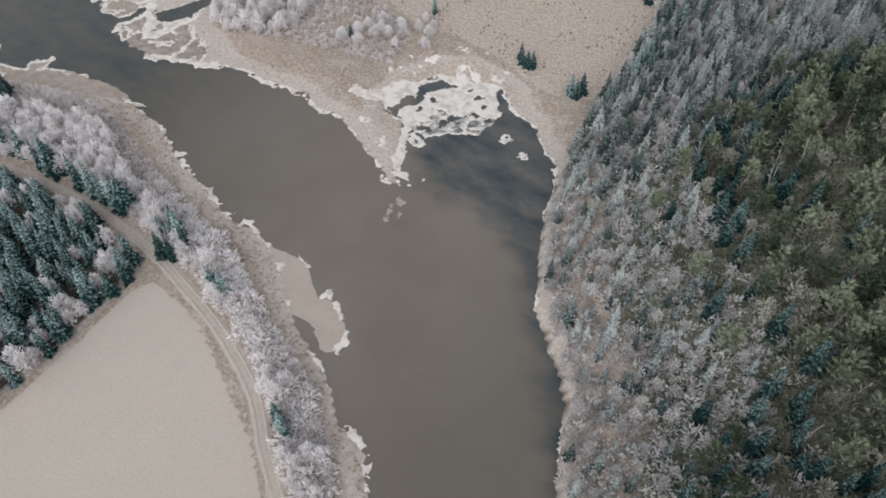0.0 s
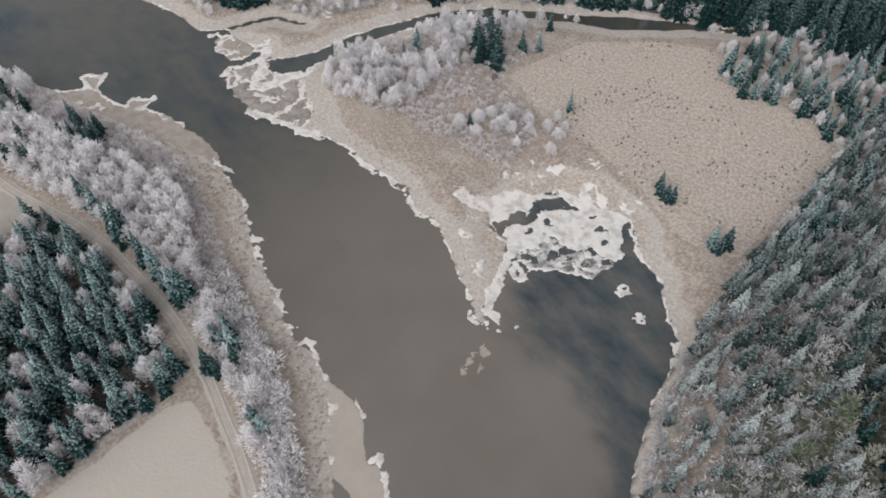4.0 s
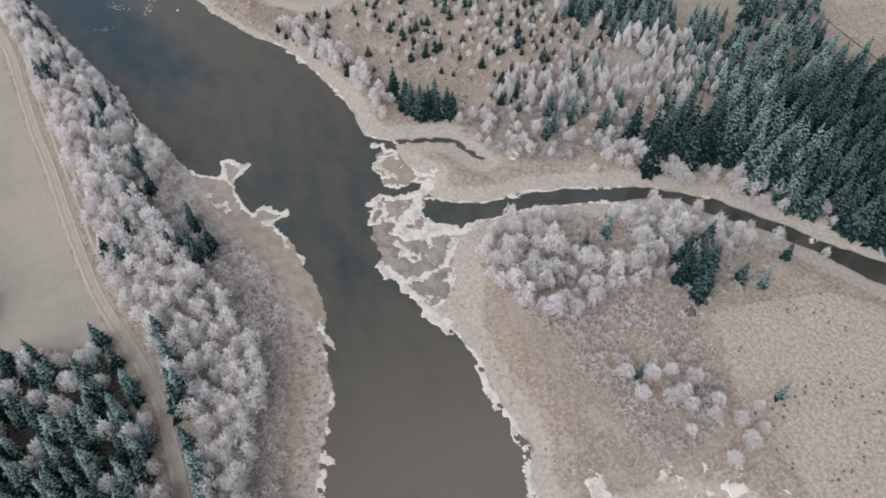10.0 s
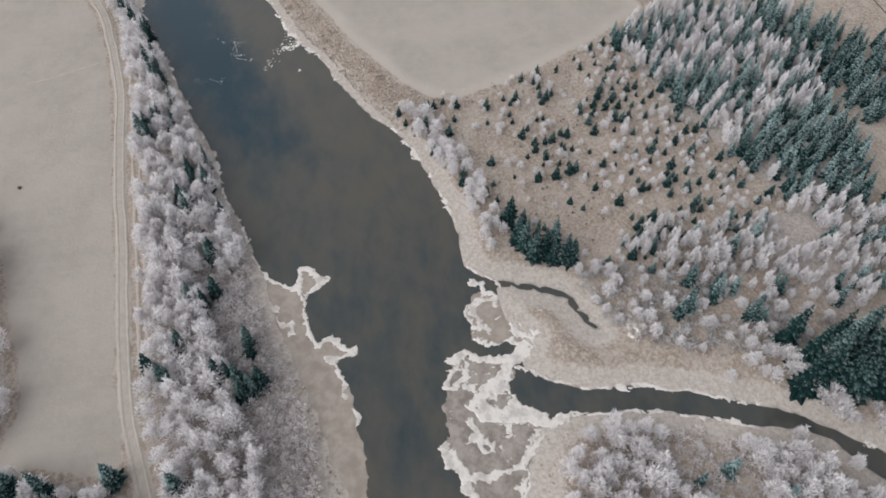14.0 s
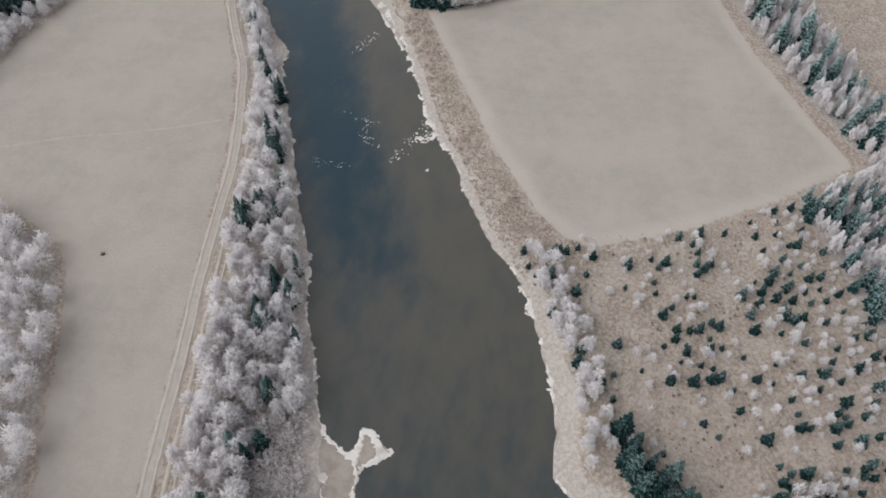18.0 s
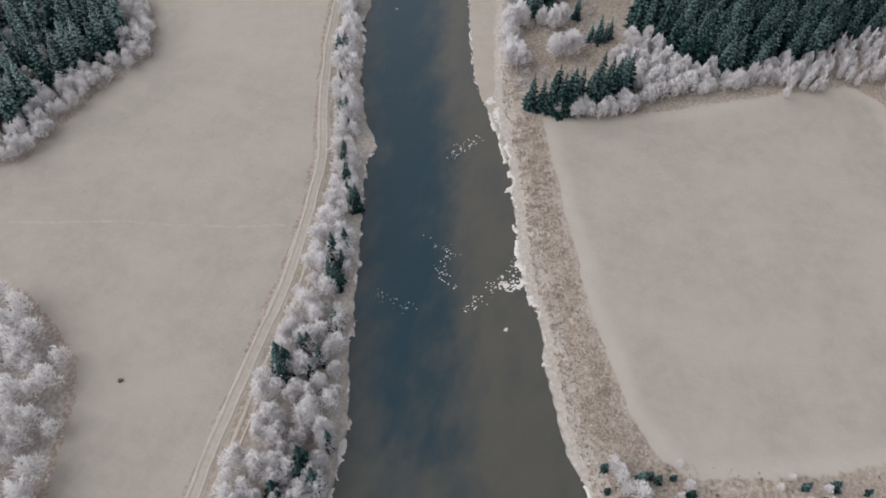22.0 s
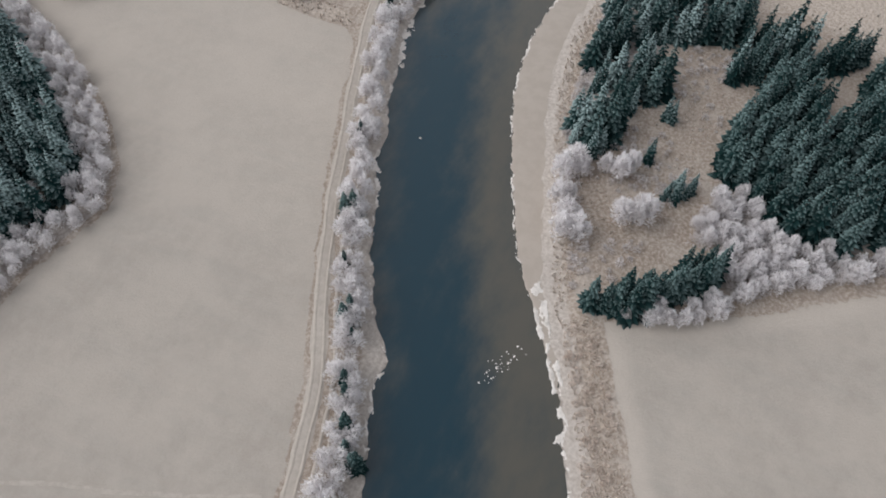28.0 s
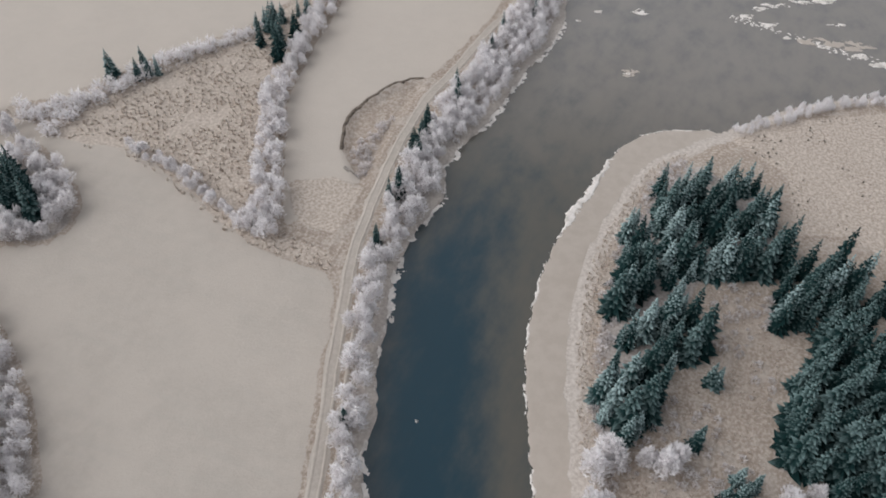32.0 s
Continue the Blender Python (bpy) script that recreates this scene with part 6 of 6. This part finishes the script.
PALE_WOOD = np.array([(-204.7, 150), (-211, 161), (-205.9, 171.4), (-209, 181.1), (-208.9, 193.8), (-211.3, 208), (-204.7, 213), (-197.2, 217), (-186.2, 215), (-182, 208),
                (-187, 190), (-189.2, 177.6),
                      (-193.1, 160)], float)
BAND_A = np.array([(-283, 224), (-278, 238), (-264, 254), (-251.6, 268), (-222, 248), (-226, 239), (-235, 241), (-234, 231), (-235, 226.5), (-249, 227), (-265, 223), (-276, 219)], float)
BAND_B = np.array([(-235.5, 194), (-240, 205), (-241, 215), (-235, 220.3), (-224, 219.8), (-211, 216), (-211.3, 208), (-213, 201), (-215.6, 195), (-221.6, 193.7)], float)
BAND_C = np.array([(-211, 216), (-213, 227), (-205, 230), (-196, 223), (-197, 230.5), (-181.6, 220), (-187.3, 216), (-199.5, 218.6), (-204.7, 213)], float)
BARE_PATCH = np.array([(-235, 220.5), (-236, 226), (-234.5, 231), (-226, 239), (-222, 248), (-213, 240), (-200, 232), (-205, 230.5), (-213, 227), (-211, 216.5), (-224, 220.5)], float)
x, y = scatter(THICKET, 4.0, 75)
x, y = x[~inside(x, y, PALE_WOOD)], y[~inside(x, y, PALE_WOOD)]
birches_at(zip(x, y), 0.4, 0.8, "birches of the creek thicket", 75, 25, SLIM)
x, y = scatter(THICKET, 1.8, 74)
keep = fractal(x, y, 8, 76, 3) > 0.36
grove("thicket_scrub", SHRUB, x[keep], y[keep], sizes(keep.sum(), 0.6, 1.3, 74), (HOARBARK, HILLTWIG), "grey-violet frosted scrub beside the creek", "shrubs", 74)
x, y = scatter(PALE_WOOD, 2.9, 77)
keep = fractal(x, y, 12, 80, 2) > 0.3
few = keep & (np.random.RandomState(79).rand(len(x)) < 0.2)
grove("spruce_wood", SPRUCE, x[few], y[few], sizes(few.sum(), 0.45, 0.75, 179), DARK, "small frosted spruces among birches", seed=179)
keep = keep & ~few
grove("birch_thicket", SLIM, x[keep], y[keep], sizes(keep.sum(), 0.6, 1.0, 76), WHITE, "slender frosted birches beside the clearing", seed=76)
for k, (patch, gap) in enumerate(((BAND_A, 3.6), (BAND_B, 3.3), (BAND_C, 3.6))):
    x, y = scatter(patch, gap, 300 + k)
    grove("spruce_wood", SPRUCE, x, y, sizes(len(x), 0.55, 0.95, 303 + k), DARK, "dense band of frosted spruces beside the clearing", seed=306 + k)
spruces_at([(-211, 129), (-208.8, 130), (-206, 131), (-205.6, 133), (-204.3, 134.8), (-203.7, 137.4), (-203.3, 139.4), (-213.5, 130), (-215.9, 128), (-208.2, 136),
                (-210, 133)], 0.7, 0.95, "spruces by the creek", 77, kind=DEEP)
spruces_at([(-186.4, 157.8), (-187.6, 159.7), (-188.8, 161.6), (-186.8, 160.6), (-183.2, 172), (-184, 173.2)], 0.5, 0.75, "spruces by the creek", 78)
x, y = scatter(MIXED, 2.8, 81)
keep = ~(inside(x, y, PALE_WOOD) | inside(x, y, BAND_A) | inside(x, y, BAND_B) | inside(x, y, BAND_C) | inside(x, y, BARE_PATCH))
x, y = x[keep], y[keep]
rng = np.random.RandomState(81)
dark = (rng.rand(len(x)) < 0.34) | (fractal(x, y, 12, 82, 2) + 0.2 * step(y, 205, 225) > 0.72)
grove("birch_wood", SLIM, x[~dark], y[~dark], sizes((~dark).sum(), 0.65, 1.05, 82), WHITE, "slender frosted birches in a mixed wood", seed=82)
grove("spruce_wood", SPRUCE, x[dark], y[dark], sizes(dark.sum(), 0.5, 0.8, 83), DARK, "frosted spruces in a mixed wood", seed=83)
x, y = scatter(EDGE_WOOD, 3.0, 85)
dark = (np.random.RandomState(85).rand(len(x)) < 0.3) & (depth_in(x, y, EDGE_WOOD) > 3)
grove("birch_wood", SLIM, x[~dark], y[~dark], sizes((~dark).sum(), 0.6, 1.0, 86), WHITE, "frosted birches along the right-hand field", seed=86)
grove("spruce_wood", SPRUCE, x[dark], y[dark], sizes(dark.sum(), 0.7, 1.05, 87), DARK, "spruces behind the field's edge", seed=87)
far_wood = np.array([(-182, 201), (-200, 214), (-222, 222), (-240, 232), (-240, 262), (-175, 262), (-172, 215)], float)
x, y = scatter(far_wood, 4.4, 88)
keep = (fractal(x, y, 22, 89, 2) > 0.47) & ~(inside(x, y, BARE_PATCH) | inside(x, y, BAND_A) | inside(x, y, BAND_B) | inside(x, y, BAND_C))
grove("spruce_wood", SPRUCE, x[keep], y[keep], sizes(keep.sum(), 0.65, 1.05, 89), DARK, "loose spruce wood beyond the clearing", seed=89)

# the clearing with young trees
x, y = scatter(CLEARING, 2.7, 91, 0.5)
rng = np.random.RandomState(91)
crowd = fractal(x, y, 12, 92, 2) + 0.28 * step(y, 135, 175)
pick = rng.rand(len(x)) < 0.2 + 0.8 * step(crowd, 0.36, 0.74)
x, y = x[pick], y[pick]
light = rng.rand(len(x)) < 0.36 + 0.2 * step(y, 130, 175)
for k, (a, b) in enumerate(zip(x[~light], y[~light])):
    plant("young_spruce", YOUNG, k % 4, a, b, rng.uniform(0.55, 1.35), rng.uniform(0, 360), LABELS["young_spruce"], "young spruces in the clearing", DEEP)
birches_at(zip(x[light], y[light]), 0.3, 0.54, "young birches in the clearing", 93, 25)
strip_b = np.array([(-262, 106), (-252, 111), (-240, 114), (-226, 118.5), (-214, 119.5), (-208, 121), (-213, 126), (-226, 125), (-243, 119), (-258, 114)], float)
x, y = scatter(strip_b, 3.0, 95)
birches_at(zip(x, y), 0.6, 1.0, "birches along the bank of the clearing", 95, 16)
x, y = scatter(np.array([(-487, 74.5), (-506, 92.5), (-517, 108), (-525, 128), (-520, 130), (-512, 110), (-502, 95), (-484, 78)], float), 2.2, 97)
birches_at(zip(x, y), 0.4, 0.65, "birches on the far bank of the bend", 97, 10)

spare = np.array(SPARE["spruce"])
grove("scattered_spruces", SPRUCE, spare[:, 0], spare[:, 1], spare[:, 2], DARK, "frosted spruces standing between the single trees", seed=98)
spare = np.array(SPARE["birch"])
grove("scattered_birches", BIRCH, spare[:, 0], spare[:, 1], spare[:, 2], WHITE, "frosted birches standing between the single trees", seed=99)

# ---- the steep hillside: frosted below, green above ----
hill_patch = np.array([(44, 20), (12, 27), (-8, 52), (-14, 68), (-24, 80), (-32, 93), (-39, 109), (-42, 126), (-43.5, 141), (-44, 162), (-45, 188), (-46, 212), (-10, 230),
                (20, 235), (44, 120)], float)
x, y = scatter(hill_patch, 3.05, 111)
up = height(x, y)
rng = np.random.RandomState(111)
north = step(y, 100, 130)
reach = up + rng.normal(0, 3.0, len(x)) + 10 * (fractal(x, y, 18, 119, 3) - 0.5) - 18 - 9 * step(y, 115, 160)
frost, half = reach < 0, (reach >= 0) & (reach < 10)
kind = rng.rand(len(x))
dark = kind < 0.40 + 0.35 * north
a = frost & dark
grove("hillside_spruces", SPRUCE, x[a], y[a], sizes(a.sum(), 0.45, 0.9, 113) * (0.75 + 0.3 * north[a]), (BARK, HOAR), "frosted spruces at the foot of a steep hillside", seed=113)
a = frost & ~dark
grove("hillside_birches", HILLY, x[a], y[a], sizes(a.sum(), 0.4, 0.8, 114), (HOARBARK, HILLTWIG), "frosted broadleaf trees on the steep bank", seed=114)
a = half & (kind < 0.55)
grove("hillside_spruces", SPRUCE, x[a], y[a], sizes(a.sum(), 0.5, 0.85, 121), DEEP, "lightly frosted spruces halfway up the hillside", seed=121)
a = ~frost & (kind > 0.72)
grove("hillside_broadleaves", HILLY, x[a], y[a], sizes(a.sum(), 0.6, 1.0, 120), (PALE, BRUSH), "leafless grey-brown trees on the upper hillside", seed=120)
a = ~frost & ~(half & (kind < 0.55)) & (kind > 0.12) & (kind < 0.72)
grove("hillside_pines", PINES, x[a], y[a], sizes(a.sum(), 0.75, 1.3, 115), GREEN, "green unfrosted pines higher up the hillside", seed=115)
a = ~frost & (kind < 0.25)
grove("bare_birches", BARE, x[a], y[a], sizes(a.sum(), 0.5, 1.1, 116), (PALE, PALE), "bare pale birch stems among hillside pines", seed=116)
x, y = scatter(hill_patch, 2.1, 117)
up = height(x, y)
a = up + np.random.RandomState(118).normal(0, 3, len(x)) < 22 + 6 * step(y, 125, 175)
grove("hillside_scrub", ROUGH, x[a], y[a], sizes(a.sum(), 0.9, 1.8, 118), (HOARBARK, HILLTWIG), "frosted scrub covering the hillside", "shrubs", 118)
a = ~a & (np.random.RandomState(5).rand(len(x)) < 0.45)
grove("hillside_brush", ROUGH, x[a], y[a], sizes(a.sum(), 0.9, 2.0, 119), (BARK, BRUSH), "olive brown brush on the upper hillside", "shrubs", 119)


# ---- dry grass ----
def tuft_field(name, polys, gap, lo, hi, seed, label, thin=0.0, mat=DRY):
    v, f, t = [], [], []
    rng = np.random.RandomState(seed)
    for k in range(7):
        q = k * 0.9 + rng.rand() * 0.5
        o = np.array([np.cos(q), np.sin(q)])
        r = rng.uniform(0.15, 0.34)
        w = np.array([-o[1], o[0]]) * 0.17
        n = len(v)
        v += [(o[0] * 0.05 - w[0], o[1] * 0.05 - w[1], 0), (o[0] * 0.05 + w[0], o[1] * 0.05 + w[1], 0), (o[0] * r * 1.6, o[1] * r * 1.6, rng.uniform(0.3, 0.6))]
        f.append((n, n + 1, n + 2))
        t += [0.1, 0.1, 1.0]
    arrays = (np.array(v), np.array(f), np.array(t))
    xs, ys = [], []
    for i, poly in enumerate(polys):
        x, y = scatter(poly, gap, seed + i, 0.5)
        if thin:
            keep = fractal(x, y, 6, seed + 7, 3) > thin
            x, y = x[keep], y[keep]
        xs.append(x)
        ys.append(y)
    x, y = np.concatenate(xs), np.concatenate(ys)
    grove(name, [(arrays,)], x, y, sizes(len(x), lo, hi, seed), (mat,), label, "grass", seed)


bank_right = np.array([(-250, 108), (-258, 103.5), (-264, 99.5), (-273, 95.5), (-284.5, 91), (-292, 86), (-301, 82.3), (-316, 77), (-330, 71), (-340, 66.5), (-342, 74),
                (-328, 79.5), (-312, 86.5),
                       (-294.5, 94.5), (-279.5, 102), (-269, 108.5), (-262, 114.5), (-256, 112)], float)
bend_shore = np.array([(-340, 66), (-346.5, 63.3), (-363.6, 58), (-383, 52.6), (-401.5, 48.6), (-419, 47), (-431.8, 47.4), (-445.2, 50.4), (-460, 53.6), (-469, 58.5), (-474, 64), (-460, 59),
                       (-436, 53), (-412, 53), (-384, 56), (-366, 63), (-350, 68)], float)
spit_reed = np.array([(-120, 70.5), (-143, 79.5), (-158, 83), (-170, 82), (-183, 78), (-196, 74), (-180, 79.8), (-166, 83.6), (-158, 85.6), (-150, 86), (-142, 84), (-131, 79.5),
                (-122, 75)], float)
start_reed = np.array([(-36, 31), (-51, 38.5), (-62, 46.5), (-76, 52.5), (-89, 60), (-102, 64.5), (-116, 68.5), (-116, 73), (-108, 70), (-92, 67.2), (-86, 65), (-77, 57.5),
                (-66, 51), (-54, 44), (-42, 37)], float)
point_land = np.array([(-86, 105), (-95, 110), (-101, 113.5), (-116, 116), (-128, 115), (-141, 115), (-151, 116), (-156, 120), (-164, 122), (-166, 135), (-155, 124), (-134, 130),
                (-113, 133), (-101, 134),
                       (-97, 128), (-94, 116)], float)
bend_clear = np.array([(-344, 68), (-363, 60), (-378, 58), (-394, 67), (-413, 68), (-428, 72), (-430, 86), (-414, 91), (-400, 87), (-386, 88), (-373, 83), (-350, 74)], float)
shore_scrub = np.array([(-350, 66), (-366, 60), (-384, 54.6), (-412, 51), (-436, 51.5), (-458, 56), (-470, 62.5), (-468, 66), (-458, 61), (-436, 55), (-412, 54.6), (-384, 57.6),
                (-368, 63), (-352, 69)], float)
x, y = scatter(shore_scrub, 1.6, 405)
grove("shore_scrub", SHRUB, x, y, sizes(len(x), 0.5, 1.15, 405), (HOARBARK, SCRUB), "low frosted willow scrub behind the ice shelf", "shrubs", 405)
x, y = scatter(BEND_BIRCH, 1.9, 407)
grove("birch_scrub", SHRUB, x, y, sizes(len(x), 0.7, 1.5, 407), (HOARBARK, SCRUB), "frosted scrub under birches by the field", "shrubs", 407)
tuft_field("bank_grass", [bank_right, bend_shore], 0.75, 0.45, 1.2, 401, "dense frosted dry grass on the river bank")
x, y = scatter(bank_right, 1.7, 415)
keep = fractal(x, y, 5, 416, 3) > 0.5
grove("bank_brush", SHRUB, x[keep], y[keep], sizes(keep.sum(), 0.3, 0.85, 415), (BARK, BRUSHWOOD), "reddish-brown frosted brush on the river bank", "shrubs", 415)
x, y = scatter(bend_clear, 2.4, 417)
keep = fractal(x, y, 9, 418, 3) > 0.52
grove("clearing_brush", SHRUB, x[keep], y[keep], sizes(keep.sum(), 0.4, 1.1, 417), (HOARBARK, SCRUB), "frosted low brush in the clearing of the bend", "shrubs", 417)
tuft_field("bank_reeds", [spit_reed, start_reed], 1.1, 0.7, 1.4, 411, "frosted reeds along the waterline")
tuft_field("meadow_tussocks", [MEADOW, MEADOW_BEND], 1.35, 0.3, 0.75, 421, "tussocks of frosted grass over the meadow", 0.42)
tuft_field("meadow_heather", [MEADOW, MEADOW_BEND, CLEARING], 1.9, 0.35, 1.2, 426, "small dark heather clumps in the meadow", 0.58, SPECK)
tuft_field("clearing_grass", [CLEARING, bend_clear, THICKET], 1.25, 0.35, 0.95, 431, "rough frosted grass of the clearing", 0.38)
tuft_field("triangle_tussocks", [TRIANGLE], 1.3, 0.6, 1.6, 441, "pale tussock grass between the fields", 0.36)
tuft_field("point_grass", [point_land], 1.2, 0.5, 1.1, 451, "short frosted marsh grass on the point", 0.45)


# ---- logs, stumps and the earth bank of the pit ----
def log(a, b, r, label, seed, mat=PALE):
    """A felled trunk with two cut ends and a few branch stubs."""
    s, stubs = Shape(), Shape()
    rng = np.random.RandomState(seed)
    a, b = np.array(a, float), np.array(b, float)
    pts = [a + (b - a) * k / 4 + np.r_[rng.normal(0, r * 0.5, 2), 0] for k in range(5)]
    for k in range(4):
        cone(s, pts[k], pts[k + 1], r * (1 - 0.09 * k), r * (1 - 0.09 * (k + 1)), 7, 0.7)
    for p in (a, b):
        w = (b - a) / np.linalg.norm(b - a) * 0.02
        cone(s, p - w, p + w, r * (0.98 if p is a else 0.63), 0.01, 7, 0.9)
    for k in range(3):
        p = pts[1 + k]
        cone(stubs, p, p + np.r_[rng.normal(0, 0.4, 2), 0.5], 0.05, 0.02, 4, 0.6)
    v, f, t = s.done()
    ob = new("fallen_log", mesh_from("fallen_log", v, f, [mat], smooth=True))
    v, f, t = stubs.done()
    br = new("branch_stub", mesh_from("branch_stub", v, f, [mat]))
    br.parent = ob
    return tagged(ob, label, "log")


def on_ground(x, y, up):
    return (x, y, float(height(np.array([x]), np.array([y]))[0]) + up)


for k, (dx, dy) in enumerate(((0, 0), (0.5, 0.1), (0.25, 0.55), (0.9, 0.5))):
    log(on_ground(-434.6 + dx, -19.2 + dy, 0.2 + 0.25 * (k == 2)), on_ground(-432.6 + dx * 0.6, -14.8 + dy, 0.2 + 0.25 * (k == 2)), 0.2, "pale felled log lying beside the pit", 500 + k)
log(on_ground(-293.8, 37.3, 0.3), on_ground(-286.2, 39.2, 0.25), 0.14, "thin pale trunk leaning out of the birches", 510)
log(on_ground(-362.3, 98.5, 0.3), on_ground(-368.1, 107.5, 0.3), 0.2, "pale frosted log along the field edge", 511)
log(on_ground(-271.5, 50.5, 0.3), (-270.8, 54, 0.25), 0.13, "pale driftwood trunk reaching over the water", 512)
log(on_ground(-181, 60, 0.3), on_ground(-176.5, 62, 0.3), 0.15, "fallen trunk among frosted birches", 513)
for k, (x, y, q, n) in enumerate(((-12, 92, 0.6, 8), (-5, 88, 1.2, 7), (-18, 84, 2.2, 6), (-10, 76, 0.9, 8), (2, 100, 1.7, 7), (-22, 95, 0.4, 6), (-3, 70, 2.6, 7), (8, 84, 1.0, 8))):
    log(on_ground(x, y, 0.6), on_ground(x + n * math.cos(q), y + n * math.sin(q), 0.9), 0.13, "fallen pale birch stem on the hillside", 520 + k)


def stump(x, y, r, tall, label, mat, seed):
    rng = np.random.RandomState(seed)
    s = Shape()
    cone(s, (0, 0, -0.1), (0, 0, tall), r * 1.25, r, 9)
    cone(s, (0, 0, tall), (0, 0, tall + 0.03), r, 0.02, 9)
    for q in np.arange(5) * 1.26 + rng.rand():
        cone(s, (0, 0, tall * 0.35), (np.cos(q) * r * 2.2, np.sin(q) * r * 2.2, 0.0), r * 0.35, r * 0.1, 4)
    v, f, _ = s.done()
    ob = new("tree_stump", mesh_from("tree_stump", v, f, [mat]))
    ob.location = on_ground(x, y, 0)
    tagged(ob, label, "stump")


stump(-242.8, 17.0, 0.35, 0.5, "small dark stump standing in the pale field", EARTH, 1)
stump(-127.0, 159.5, 0.9, 1.1, "black upturned root stump beside the spruces", EARTH, 4)


def earth_bank(line, label):
    """A low crumbling face of bare earth round the pit."""
    mid = smooth_line(line, 0.6)
    n = len(mid)
    rng = np.random.RandomState(7)
    top = float(height(np.array([-465.0]), np.array([-32.0]))[0])
    drift = (fractal(mid[:, 0], mid[:, 1], 2.5, 601, 3) - 0.5)[:, None] * np.array([0.9, 0.9])
    along = np.gradient(mid, axis=0)
    inn = np.stack([along[:, 1], -along[:, 0]], -1) / np.linalg.norm(along, axis=1)[:, None]
    rows = []
    for off, up in ((-0.7, 0.10), (-0.15, 0.22), (0.15, 0.05), (0.5, -0.55), (1.3, -1.05)):
        p = mid + drift - inn * -off
        rows.append(np.column_stack([p, np.full(n, top + up) + rng.normal(0, 0.04, n)]))
    verts = np.concatenate(rows)
    faces = [(r * n + k, r * n + k + 1, (r + 1) * n + k + 1, (r + 1) * n + k) for r in range(4) for k in range(n - 1)]
    tagged(new("earth_bank", mesh_from("earth_bank", verts, faces, [EARTH], smooth=True)), label, "bank", kind="structure")


earth_bank([(-440.5, -22.6), (-447, -25), (-453.3, -26.4), (-459, -25.8), (-466, -23.6), (-472.6, -20.6), (-477, -16.5), (-478.6, -13.2)], "dark eroded earth face along a dug pit")
x, y = scatter(np.array([(-462, -15), (-452, -15.5), (-440, -14), (-431, -13.5), (-436, -18), (-444, -21), (-452, -19)], float), 1.9, 611)
grove("pit_scrub", SHRUB, x, y, sizes(len(x), 0.7, 1.5, 611), (HOARBARK, SCRUB), "frosted scrub growing in the pit", "shrubs", 611)
